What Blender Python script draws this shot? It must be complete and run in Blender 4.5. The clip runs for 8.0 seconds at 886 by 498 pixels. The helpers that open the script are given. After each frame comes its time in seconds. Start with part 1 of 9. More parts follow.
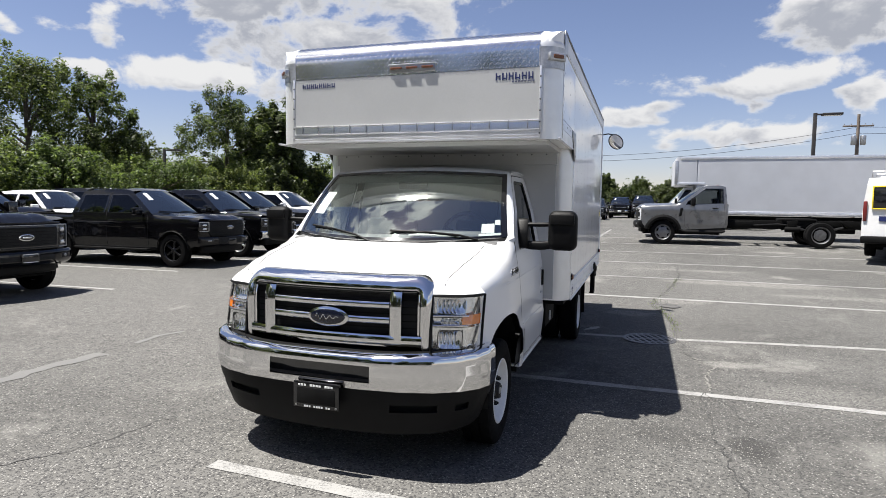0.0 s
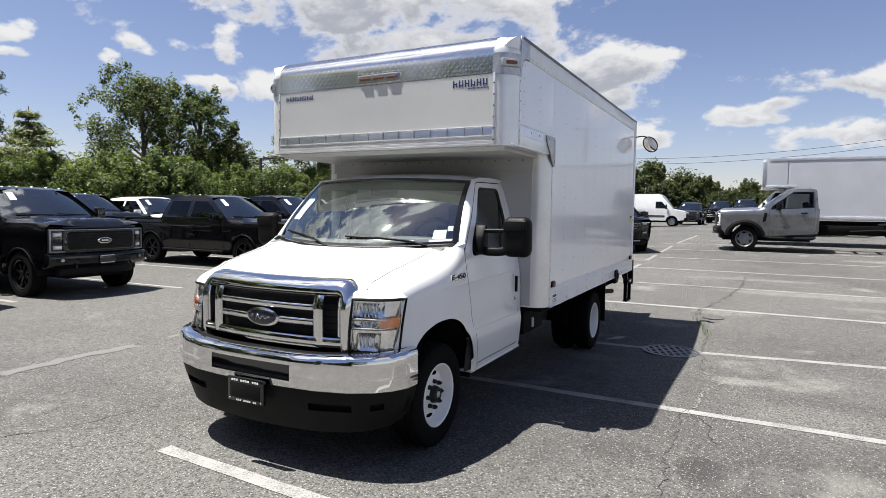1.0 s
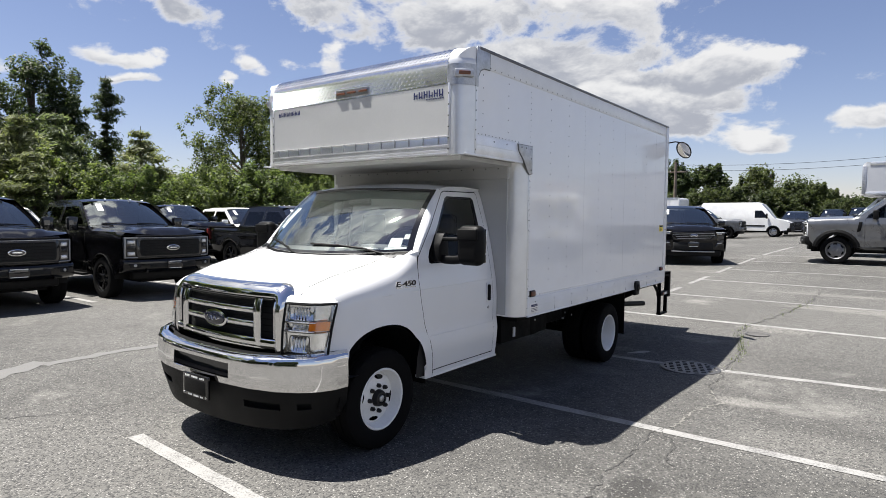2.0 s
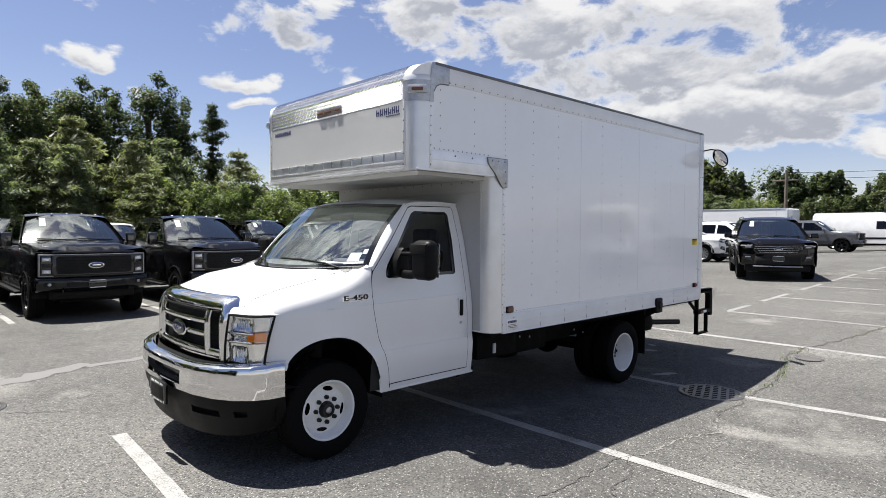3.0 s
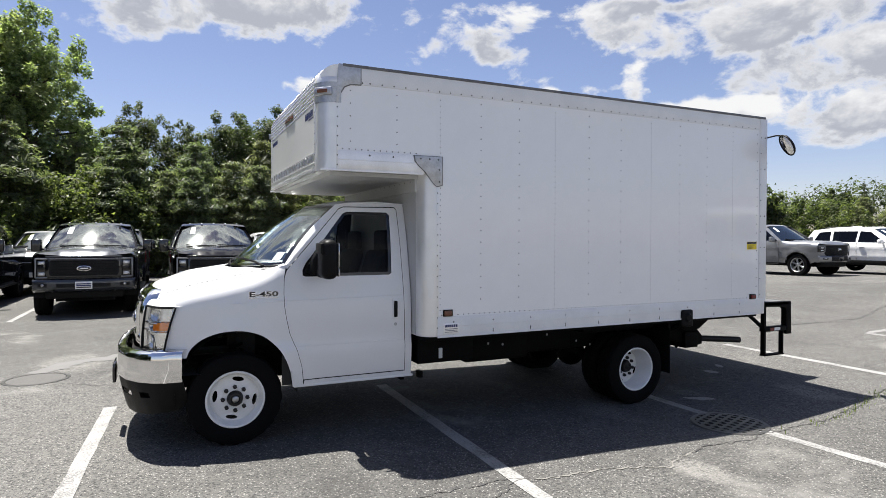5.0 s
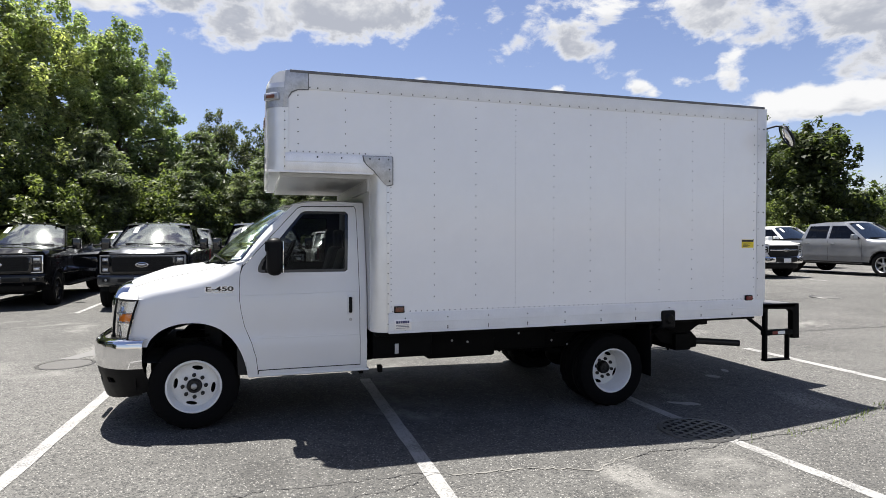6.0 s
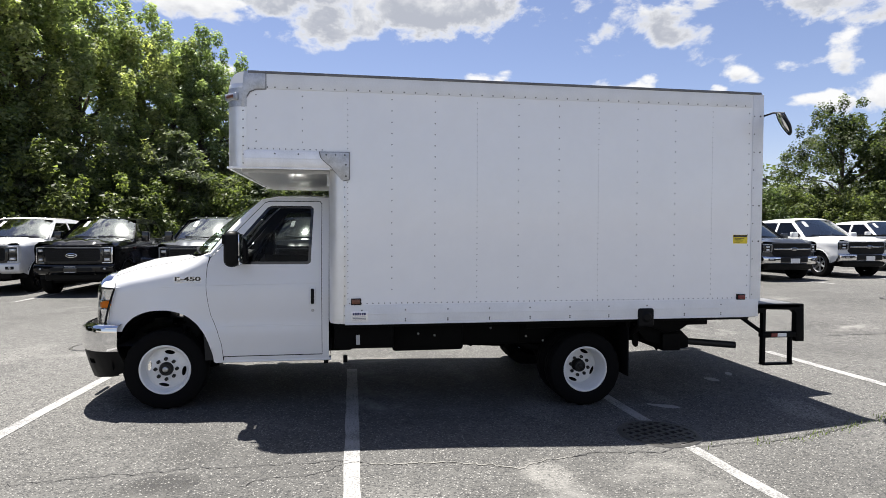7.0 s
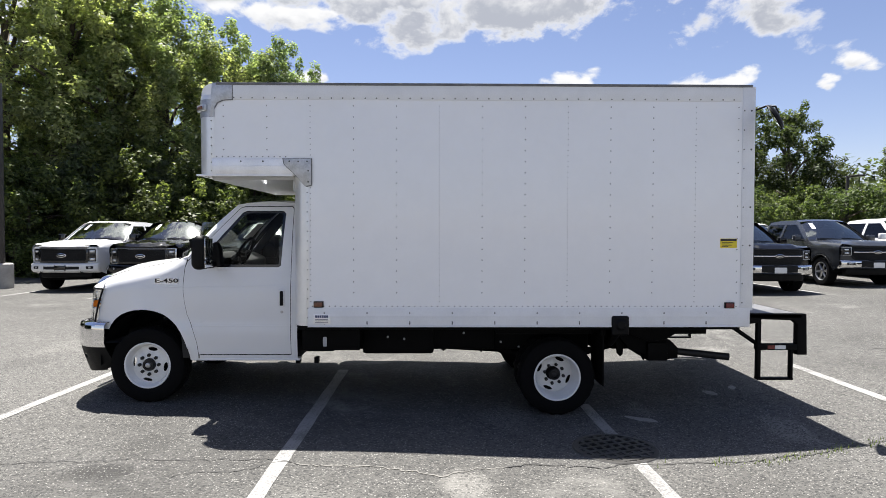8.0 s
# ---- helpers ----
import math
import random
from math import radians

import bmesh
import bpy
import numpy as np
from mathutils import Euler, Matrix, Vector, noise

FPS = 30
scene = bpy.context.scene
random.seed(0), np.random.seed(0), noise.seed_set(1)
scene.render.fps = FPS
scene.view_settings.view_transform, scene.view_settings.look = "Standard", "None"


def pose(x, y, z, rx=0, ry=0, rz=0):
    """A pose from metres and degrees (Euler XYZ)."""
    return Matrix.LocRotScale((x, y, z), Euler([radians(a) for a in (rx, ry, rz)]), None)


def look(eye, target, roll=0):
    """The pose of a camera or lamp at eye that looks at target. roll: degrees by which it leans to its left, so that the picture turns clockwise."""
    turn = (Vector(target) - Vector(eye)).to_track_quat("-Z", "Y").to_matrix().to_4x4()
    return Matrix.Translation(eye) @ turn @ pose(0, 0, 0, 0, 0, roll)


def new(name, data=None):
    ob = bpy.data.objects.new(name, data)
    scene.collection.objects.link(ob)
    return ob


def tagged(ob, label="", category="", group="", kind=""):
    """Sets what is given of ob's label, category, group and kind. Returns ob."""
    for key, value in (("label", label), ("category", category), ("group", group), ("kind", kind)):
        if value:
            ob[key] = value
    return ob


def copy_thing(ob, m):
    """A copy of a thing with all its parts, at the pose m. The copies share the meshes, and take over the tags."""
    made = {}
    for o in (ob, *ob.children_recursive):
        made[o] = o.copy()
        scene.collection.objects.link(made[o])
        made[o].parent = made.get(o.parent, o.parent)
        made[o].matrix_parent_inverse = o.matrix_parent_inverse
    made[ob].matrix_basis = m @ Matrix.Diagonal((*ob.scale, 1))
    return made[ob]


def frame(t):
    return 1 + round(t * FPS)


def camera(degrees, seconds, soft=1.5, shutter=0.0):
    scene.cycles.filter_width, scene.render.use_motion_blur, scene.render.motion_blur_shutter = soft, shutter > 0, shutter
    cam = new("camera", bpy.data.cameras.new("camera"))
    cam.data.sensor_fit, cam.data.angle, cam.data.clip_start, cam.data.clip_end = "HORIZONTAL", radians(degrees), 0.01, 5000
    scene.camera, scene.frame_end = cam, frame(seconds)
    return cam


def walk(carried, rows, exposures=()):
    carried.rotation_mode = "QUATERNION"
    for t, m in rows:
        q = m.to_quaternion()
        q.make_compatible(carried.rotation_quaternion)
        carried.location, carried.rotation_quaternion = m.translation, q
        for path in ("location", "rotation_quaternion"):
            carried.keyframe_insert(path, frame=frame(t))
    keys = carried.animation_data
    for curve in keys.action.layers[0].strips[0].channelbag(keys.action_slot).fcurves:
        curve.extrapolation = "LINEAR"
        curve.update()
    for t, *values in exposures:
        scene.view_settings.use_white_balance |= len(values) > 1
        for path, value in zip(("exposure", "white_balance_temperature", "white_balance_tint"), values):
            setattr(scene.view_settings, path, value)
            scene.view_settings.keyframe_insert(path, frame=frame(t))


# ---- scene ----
cam = camera(73.2, 8.0, 0.6)
PATH = [
    (0, (1.824, -3.994, 1.643), (1.199, -2.1, 1.496), 0.8),
    (0.5, (2.34, -3.827, 1.661), (1.562, -1.99, 1.515), 0.7),
    (1, (2.868, -3.64, 1.671), (1.942, -1.873, 1.535), 0.7),
    (1.5, (3.338, -3.365, 1.678), (2.271, -1.678, 1.559), 0.6),
    (1.7, (3.541, -3.272, 1.666), (2.419, -1.621, 1.551), 0.6),
    (2.8, (4.504, -2.581, 1.705), (3.105, -1.154, 1.632), 0.4),
    (3, (4.667, -2.385, 1.694), (3.216, -1.011, 1.629), 0.3),
    (3.5, (4.988, -1.916, 1.668), (3.426, -0.668, 1.618), 0.3),
    (4, (5.279, -1.448, 1.653), (3.62, -0.332, 1.615), 0.2),
    (4.5, (5.585, -0.981, 1.634), (3.841, -0.003, 1.599), 0.2),
    (5, (5.826, -0.483, 1.618), (4.012, 0.358, 1.584), 0.1),
    (6.5, (6.496, 1.083, 1.614), (4.549, 1.534, 1.566), 0.1),
    (7, (6.598, 1.637, 1.612), (4.623, 1.948, 1.554), 0.2),
    (7.5, (6.651, 2.193, 1.633), (4.659, 2.361, 1.576), 0.1),
    (8, (6.676, 2.763, 1.642), (4.677, 2.789, 1.587), 0.1),
]
walk(cam, [(t, look(eye, target, roll)) for t, eye, target, roll in PATH], [(0.0, 1.23), (3.0, 1.31), (4.5, 1.36), (6.5, 1.44), (8.0, 1.48)])

# ---- world, sun, exposure ----
SUN_WAY = Vector((-0.325, -0.135, 1.0)).normalized()      # towards the sun
SUN_UP = math.asin(SUN_WAY.z)
SUN_ROUND = math.atan2(SUN_WAY.x, SUN_WAY.y)


class Net:
    """Short hand for a node tree."""

    def __init__(self, tree):
        self.tree = tree
        tree.nodes.clear()

    def node(self, kind):
        return self.tree.nodes.new(kind)

    def link(self, a, b):
        self.tree.links.new(a, b)

    def feed(self, socket, value):
        if isinstance(value, bpy.types.NodeSocket):
            self.tree.links.new(value, socket)
        elif value is not None:
            socket.default_value = value

    def math(self, op, a, b=None, c=None, clamp=False):
        n = self.node("ShaderNodeMath")
        n.operation, n.use_clamp = op, clamp
        for s, v in zip(n.inputs, (a, b, c)):
            self.feed(s, v)
        return n.outputs[0]

    def vec(self, op, a, b=None):
        n = self.node("ShaderNodeVectorMath")
        n.operation = op
        self.feed(n.inputs[0], a)
        if b is not None:
            self.feed(n.inputs[1], b)
        return n.outputs["Value"] if op in ("LENGTH", "DOT_PRODUCT", "DISTANCE") else n.outputs[0]

    def noise(self, vector, scale, detail=3.0, rough=0.5, distortion=0.0):
        n = self.node("ShaderNodeTexNoise")
        self.feed(n.inputs["Vector"], vector)
        n.inputs["Scale"].default_value = scale
        n.inputs["Detail"].default_value = detail
        n.inputs["Roughness"].default_value = rough
        n.inputs["Distortion"].default_value = distortion
        return n.outputs["Fac"]

    def ramp(self, fac, lo, hi, a=0.0, b=1.0):
        n = self.node("ShaderNodeMapRange")
        n.interpolation_type = "SMOOTHSTEP"
        self.feed(n.inputs[0], fac)
        n.inputs[1].default_value, n.inputs[2].default_value = lo, hi
        n.inputs[3].default_value, n.inputs[4].default_value = a, b
        return n.outputs[0]

    def mix(self, fac, a, b, blend="MIX"):
        n = self.node("ShaderNodeMix")
        n.data_type, n.blend_type = "RGBA", blend
        self.feed(n.inputs[0], fac)
        for s, v in ((n.inputs[6], a), (n.inputs[7], b)):
            if isinstance(v, (tuple, list)):
                s.default_value = (*v[:3], 1.0)
            else:
                self.feed(s, v)
        return n.outputs[2]


world = bpy.data.worlds.new("sky")
scene.world = world
world.use_nodes = True
W = Net(world.node_tree)
sky = W.node("ShaderNodeTexSky")
sky.sky_type, sky.sun_disc = "NISHITA", False
sky.sun_elevation, sky.sun_rotation = SUN_UP, SUN_ROUND
sky.air_density, sky.dust_density, sky.ozone_density = 0.95, 0.35, 1.6
way = W.node("ShaderNodeTexCoord").outputs["Generated"]


def heading(az, el):
    """The direction at az degrees from +y towards -x, el degrees up."""
    a, e = radians(az), radians(el)
    return Vector((-math.sin(a) * math.cos(e), math.cos(a) * math.cos(e), math.sin(e)))


# fair-weather cumulus: (azimuth, elevation, half width, half height) in degrees
CLOUDS_NORTH = [
    (35, 17.2, 15, 3.6), (29, 14.4, 13, 4.0), (22, 9.4, 12, 3.6), (44, 19.6, 7.4, 2.0), (38, 24, 13, 4.5), (41, 10.7, 6.2, 1.6), (-14, 14.5, 4.2, 2.6),
    (-8, 9.9, 6.2, 1.7), (-7, 6.2, 6.6, 1.3), (-17, 8.9, 1.8, 1.0), (15, 12.3, 6.6, 1.9), (1, 8.3, 6.2, 1.1), (9, 6.8, 4.2, 1.1), (-3, 5.4, 2.6, 1.1),
]
CLOUDS_WEST = [
    (48, 13.9, 2.5, 1.4), (49, 10.6, 2.0, 0.7), (55, 14, 2.4, 1.2), (58, 12.4, 1.5, 0.7), (50, 16.2, 1.8, 0.9), (62, 17.7, 4.8, 2.4), (66, 13.1, 3.0, 1.0),
    (64, 11.3, 1.6, 0.8), (77.5, 13.5, 1.9, 1.1), (73, 11.2, 1.6, 0.8), (102, 14.2, 1.7, 0.8), (83, 20.0, 14, 3.0), (98, 20.5, 11, 2.4), (103, 18.9, 5, 1.2),
    (95, 31, 22, 9),
]
CLOUDS_HIGH = [
    (112, 42, 18, 9), (84, 61, 8, 3.2), (100, 66, 6, 2.6), (72, 68, 7, 3), (118, 58, 8, 3), (98, 53, 7, 2.6), (62, 57, 7, 3),
    (140, 62, 7, 3), (108, 63, 11, 4), (92, 56, 10, 4), (128, 70, 5, 2.4), (60, 75, 4.5, 4), (40, 69, 4, 3.5), (86, 77, 4, 4),
]
# clouds out of view, added mostly towards +x to brighten the truck's shaded side
CLOUDS_FILL_UNSEEN = [
    (140, 16, 12, 5), (-50, 18, 20, 8), (-85, 20, 22, 9), (-118, 18, 18, 8),
]
flat = W.vec("MULTIPLY", way, (1.0, 1.0, 1.7))
puff = W.noise(flat, 8.0, 10.0, 0.60, 0.2)
billow = W.noise(flat, 2.3, 3.0, 0.5)
warp = W.node("ShaderNodeTexNoise")
W.link(flat, warp.inputs["Vector"])
warp.inputs["Scale"].default_value, warp.inputs["Detail"].default_value = 9.0, 3.0
bent = W.vec("ADD", way, W.vec("MULTIPLY", W.vec("SUBTRACT", warp.outputs["Color"], (0.5, 0.5, 0.5)), (0.13, 0.13, 0.075)))
gather, height = None, None
for az, el, wide, high in CLOUDS_NORTH + CLOUDS_WEST + CLOUDS_HIGH + CLOUDS_FILL_UNSEEN:
    c = heading(az, el)
    k = 1 / radians(wide * 1.22)
    off = W.vec("MULTIPLY", W.vec("SUBTRACT", bent, tuple(c)), (k, k, 1 / radians(high * 1.22)))
    split = W.node("ShaderNodeSeparateXYZ")
    W.link(off, split.inputs[0])
    # flatter below than above
    sag = W.math("MULTIPLY", W.math("MINIMUM", split.outputs[2], 0.0), 0.35)
    near = W.math("SUBTRACT", W.math("ADD", sag, 1.0), W.vec("LENGTH", off))
    if gather is None:
        gather, height = near, W.math("ADD", split.outputs[2], 0.0 if high > 1.8 else 0.55)
    else:
        pick = W.math("MULTIPLY_ADD", W.math("SUBTRACT", near, gather), 3.0, 0.5, clamp=True)
        height = W.math("ADD", W.math("MULTIPLY", height, W.math("SUBTRACT", 1.0, pick)), W.math("MULTIPLY", W.math("ADD", split.outputs[2], 0.0 if high > 1.8 else 0.55), pick))
        gather = W.math("MAXIMUM", gather, near)
gather = W.math("MAXIMUM", gather, -1.2)
body = W.math("ADD", W.math("MULTIPLY", gather, 0.44), W.math("ADD", W.math("MULTIPLY", puff, 1.55), W.math("MULTIPLY", billow, 0.25)))
cover = W.ramp(body, 0.925, 1.115)
# the lit upper side and the greyer base
up = W.noise(W.vec("ADD", flat, (0.0, 0.0, 0.06)), 8.0, 5.0, 0.6, 0.2)
lit = W.math("MULTIPLY", W.math("SUBTRACT", W.noise(flat, 8.0, 5.0, 0.6, 0.2), up), 3.2)
thick = W.ramp(body, 0.98, 1.20)
top = W.ramp(W.math("ADD", height, lit), -0.15, 0.95)
shade = W.math("SUBTRACT", 1.0, W.math("MULTIPLY", thick, W.math("SUBTRACT", 1.0, top)))
cloud = W.mix(shade, (5.4, 5.7, 6.5), (10.8, 10.8, 10.9))
silver = W.ramp(W.vec("DOT_PRODUCT", way, tuple(SUN_WAY)), 0.72, 0.97, 1.0, 2.2)
cloud = W.mix(1.0, cloud, W.vec("MULTIPLY", (1.0, 1.0, 1.0), silver), "MULTIPLY")
SKY_GAIN = 1.45
blue = W.mix(1.0, sky.outputs[0], (SKY_GAIN * 1.10, SKY_GAIN * 0.97, SKY_GAIN * 1.04), "MULTIPLY")
rise = W.node("ShaderNodeSeparateXYZ")
W.link(way, rise.inputs[0])
cover = W.math("MULTIPLY", cover, W.ramp(rise.outputs["Z"], 0.0, 0.06))
colour = W.mix(1.0, W.mix(cover, blue, cloud), (0.665, 0.665, 0.665), "MULTIPLY")
back = W.node("ShaderNodeBackground")
back.inputs["Strength"].default_value = 0.050
W.link(colour, back.inputs["Color"])
W.link(back.outputs[0], W.node("ShaderNodeOutputWorld").inputs[0])

sun_data = bpy.data.lights.new("sun", "SUN")
sun_data.energy, sun_data.angle, sun_data.color = 5.0, radians(0.53), (1.0, 0.965, 0.91)
sun = new("sun", sun_data)
sun.matrix_world = look(SUN_WAY * 200, (0, 0, 0))

# ---- materials ----
def surface(name, colour, rough=0.5, metal=0.0, vary=0.12, scale=6.0, bump=0.0, grain=80.0, coat=0.0, other=None, spec=0.5, emit=None, per_object=0.0, wave=0.0, uneven=1.0):
    """A surface whose colour and roughness vary at two scales, with a fine relief."""
    m = bpy.data.materials.new(name)
    m.use_nodes = True
    n = Net(m.node_tree)
    at = n.node("ShaderNodeTexCoord").outputs["Object"]
    p = n.node("ShaderNodeBsdfPrincipled")
    large, fine = n.noise(at, scale, 4.0, 0.55), n.noise(at, grain, 3.0, 0.6)
    blend = n.math("ADD", n.math("MULTIPLY", large, 0.65), n.math("MULTIPLY", fine, 0.35))
    lo = tuple(max(0.0, c * (1 - vary)) for c in colour)
    hi = other or tuple(min(1.0, c * (1 + vary)) for c in colour)
    tone = n.mix(n.ramp(blend, 0.32, 0.68), lo, hi)
    if per_object:
        dice = n.node("ShaderNodeObjectInfo").outputs["Random"]
        tone = n.mix(1.0, tone, n.mix(dice, (1 - per_object,) * 3, (1 + per_object,) * 3), "MULTIPLY")
    n.link(tone, p.inputs["Base Color"])
    n.link(n.ramp(blend, 0.25, 0.75, max(0.0, rough * (1 - 0.18 * uneven)), min(1.0, rough * (1 + 0.2 * uneven))), p.inputs["Roughness"])
    p.inputs["Metallic"].default_value = metal
    p.inputs["Specular IOR Level"].default_value = spec
    p.inputs["Coat Weight"].default_value = coat
    p.inputs["Coat Roughness"].default_value = 0.04
    if emit:
        p.inputs["Emission Color"].default_value = (*emit[:3], 1.0)
        p.inputs["Emission Strength"].default_value = emit[3]
    if wave:
        w = n.node("ShaderNodeBump")
        w.inputs["Strength"].default_value = wave
        w.inputs["Distance"].default_value = 0.02
        n.link(n.noise(n.vec("MULTIPLY", at, (1.0, 1.0, 0.45)), 3.2, 2.0, 0.45), w.inputs["Height"])
        n.link(w.outputs[0], p.inputs["Normal"])
        n.link(w.outputs[0], p.inputs["Coat Normal"])
    if bump:
        b = n.node("ShaderNodeBump")
        b.inputs["Strength"].default_value = bump
        b.inputs["Distance"].default_value = 0.004
        n.link(fine, b.inputs["Height"])
        n.link(b.outputs[0], p.inputs["Normal"])
    n.link(p.outputs[0], n.node("ShaderNodeOutputMaterial").inputs[0])
    return m


def glass(name, tint, rough=0.0, ior=1.8, cast=(1.0, 1.0, 1.0)):
    """A thin pane: what is behind shows through its tint, and it mirrors more the flatter it is seen."""
    m = bpy.data.materials.new(name)
    m.use_nodes = True
    n = Net(m.node_tree)
    pass_on = n.node("ShaderNodeBsdfTransparent")
    pass_on.inputs["Color"].default_value = (*tint, 1.0)
    shine = n.node("ShaderNodeBsdfGlossy")
    shine.inputs["Roughness"].default_value = rough
    shine.inputs["Color"].default_value = (*cast, 1.0)
    facing = n.node("ShaderNodeLayerWeight")
    facing.inputs["Blend"].default_value = 0.5
    plain = ((ior - 1) / (ior + 1)) ** 2
    gloss = n.math("MULTIPLY_ADD", n.math("POWER", facing.outputs["Facing"], 5.0), 1 - plain, plain)
    s = n.node("ShaderNodeMixShader")
    n.link(gloss, s.inputs[0])
    n.link(pass_on.outputs[0], s.inputs[1])
    n.link(shine.outputs[0], s.inputs[2])
    n.link(s.outputs[0], n.node("ShaderNodeOutputMaterial").inputs[0])
    return m


def leaf_surface(name, dark, light):
    m = bpy.data.materials.new(name)
    m.use_nodes = True
    n = Net(m.node_tree)
    at = n.node("ShaderNodeTexCoord").outputs["Object"]
    one = n.node("ShaderNodeNewGeometry").outputs["Random Per Island"]
    dice = n.node("ShaderNodeObjectInfo").outputs["Random"]
    mixfac = n.math("ADD", n.math("MULTIPLY", n.noise(at, 0.5, 3.0), 0.7), n.math("MULTIPLY", one, 0.45))
    tone = n.mix(n.ramp(mixfac, 0.30, 0.85), dark, light)
    tone = n.mix(1.0, tone, n.mix(dice, (0.75, 0.82, 0.8), (1.22, 1.12, 1.05)), "MULTIPLY")
    p = n.node("ShaderNodeBsdfPrincipled")
    n.link(tone, p.inputs["Base Color"])
    p.inputs["Roughness"].default_value = 0.5
    p.inputs["Specular IOR Level"].default_value = 0.35
    t = n.node("ShaderNodeBsdfTranslucent")
    n.link(n.mix(1.0, tone, (1.3, 1.4, 0.75), "MULTIPLY"), t.inputs["Color"])
    s = n.node("ShaderNodeMixShader")
    s.inputs[0].default_value = 0.52
    n.link(p.outputs[0], s.inputs[1])
    n.link(t.outputs[0], s.inputs[2])
    n.link(s.outputs[0], n.node("ShaderNodeOutputMaterial").inputs[0])
    return m


OIL, DUST = (0.040, 0.039, 0.037), (0.215, 0.208, 0.192)
SPOTS = [
    (2.63, 0.46, 0.18, 0.28, 1.0, OIL), (2.07, 0.57, 0.32, 0.26, 0.55, OIL), (3.9, 9.25, 1.9, 0.34, 0.6, DUST), (5.4, 8.1, 1.5, 0.22, 0.5, DUST), (1.7, 5.75, 0.45, 0.18, 0.55, DUST),
    (2.5, 6.9, 0.6, 0.26, 0.55, DUST), (2.75, 3.0, 0.3, 0.2, 0.5, DUST), (-3.3, -1.6, 0.8, 0.45, 0.55, DUST), (3.0, 11.0, 1.4, 0.2, 0.5, DUST), (3.6, 1.9, 0.9, 0.5, 0.25, DUST),
    (1.2, 3.4, 0.5, 0.22, 0.3, DUST), (0.9, 4.75, 0.28, 0.12, 0.35, DUST), (-2.0, -2.6, 0.9, 0.3, 0.3, DUST), (4.3, -0.2, 0.8, 0.5, 0.25, OIL), (-0.9, -2.4, 0.5, 0.3, 0.3, OIL),
]


def asphalt_surface():
    m = bpy.data.materials.new("worn_asphalt")
    m.use_nodes = True
    n = Net(m.node_tree)
    at = n.node("ShaderNodeTexCoord").outputs["Object"]
    stones = n.node("ShaderNodeTexVoronoi")
    n.link(at, stones.inputs["Vector"])
    stones.inputs["Scale"].default_value = 82.0
    pick = n.node("ShaderNodeSeparateColor")
    n.link(stones.outputs["Color"], pick.inputs[0])
    grit = n.noise(at, 190.0, 2.0, 0.7)
    mid = n.noise(at, 9.0, 6.0, 0.7)
    patch = n.noise(at, 0.75, 6.0, 0.6, 0.6)
    wide = n.noise(at, 0.13, 4.0, 0.55)
    base = n.mix(n.ramp(patch, 0.3, 0.7), (0.066, 0.0645, 0.0605), (0.099, 0.097, 0.091))
    base = n.mix(n.ramp(wide, 0.42, 0.62), base, (0.116, 0.113, 0.106))
    base = n.mix(n.math("MULTIPLY", n.ramp(mid, 0.50, 0.75), 0.5), base, (0.068, 0.067, 0.063))
    # worn spots with ragged edges: x, y, half sizes, strength, tone
    ragged = n.node("ShaderNodeTexNoise")
    n.link(at, ragged.inputs["Vector"])
    ragged.inputs["Scale"].default_value, ragged.inputs["Detail"].default_value = 3.2, 5.0
    moved = n.vec("ADD", at, n.vec("MULTIPLY", n.vec("SUBTRACT", ragged.outputs["Color"], (0.5, 0.5, 0.5)), (0.26, 0.26, 0.0)))
    for x, y, rx, ry, much, tone in SPOTS:
        near = n.vec("LENGTH", n.vec("MULTIPLY", n.vec("SUBTRACT", moved, (x, y, 0.0)), (1 / rx, 1 / ry, 0.0)))
        base = n.mix(n.math("MULTIPLY", n.ramp(near, 0.55, 1.1, 1.0, 0.0), much), base, tone)
    pale = n.math("MULTIPLY", n.ramp(pick.outputs[0], 0.72, 0.86), n.ramp(stones.outputs["Distance"], 0.55, 0.25))
    base = n.mix(n.math("MULTIPLY", pale, 0.8), base, (0.33, 0.32, 0.30))
    dark = n.math("MULTIPLY", n.ramp(pick.outputs[1], 0.60, 0.78), 0.8)
    base = n.mix(dark, base, (0.030, 0.030, 0.031))
    base = n.mix(n.math("MULTIPLY", n.ramp(grit, 0.5, 0.70), 0.45), base, (0.20, 0.195, 0.184))
    # oil spots where engines have stood, and pale washed dust
    spots = n.noise(n.vec("ADD", at, (3.1, 7.7, 0.0)), 0.9, 2.0, 0.4)
    base = n.mix(n.math("MULTIPLY", n.ramp(spots, 0.69, 0.76), 0.40), base, (0.085, 0.082, 0.08))
    dust = n.noise(n.vec("ADD", at, (11.0, 2.0, 0.0)), 0.6, 6.0, 0.66, 0.35)
    base = n.mix(n.math("MULTIPLY", n.ramp(dust, 0.57, 0.72), 0.55), base, (0.24, 0.233, 0.217))
    p = n.node("ShaderNodeBsdfPrincipled")
    n.link(base, p.inputs["Base Color"])
    n.link(n.ramp(mid, 0.3, 0.7, 0.72, 0.95), p.inputs["Roughness"])
    p.inputs["Specular IOR Level"].default_value = 0.15
    b = n.node("ShaderNodeBump")
    b.inputs["Strength"].default_value = 0.75
    b.inputs["Distance"].default_value = 0.006
    n.link(n.math("ADD", n.math("MULTIPLY", stones.outputs["Distance"], -0.7), n.math("MULTIPLY", grit, 0.5)), b.inputs["Height"])
    n.link(b.outputs[0], p.inputs["Normal"])
    n.link(p.outputs[0], n.node("ShaderNodeOutputMaterial").inputs[0])
    return m


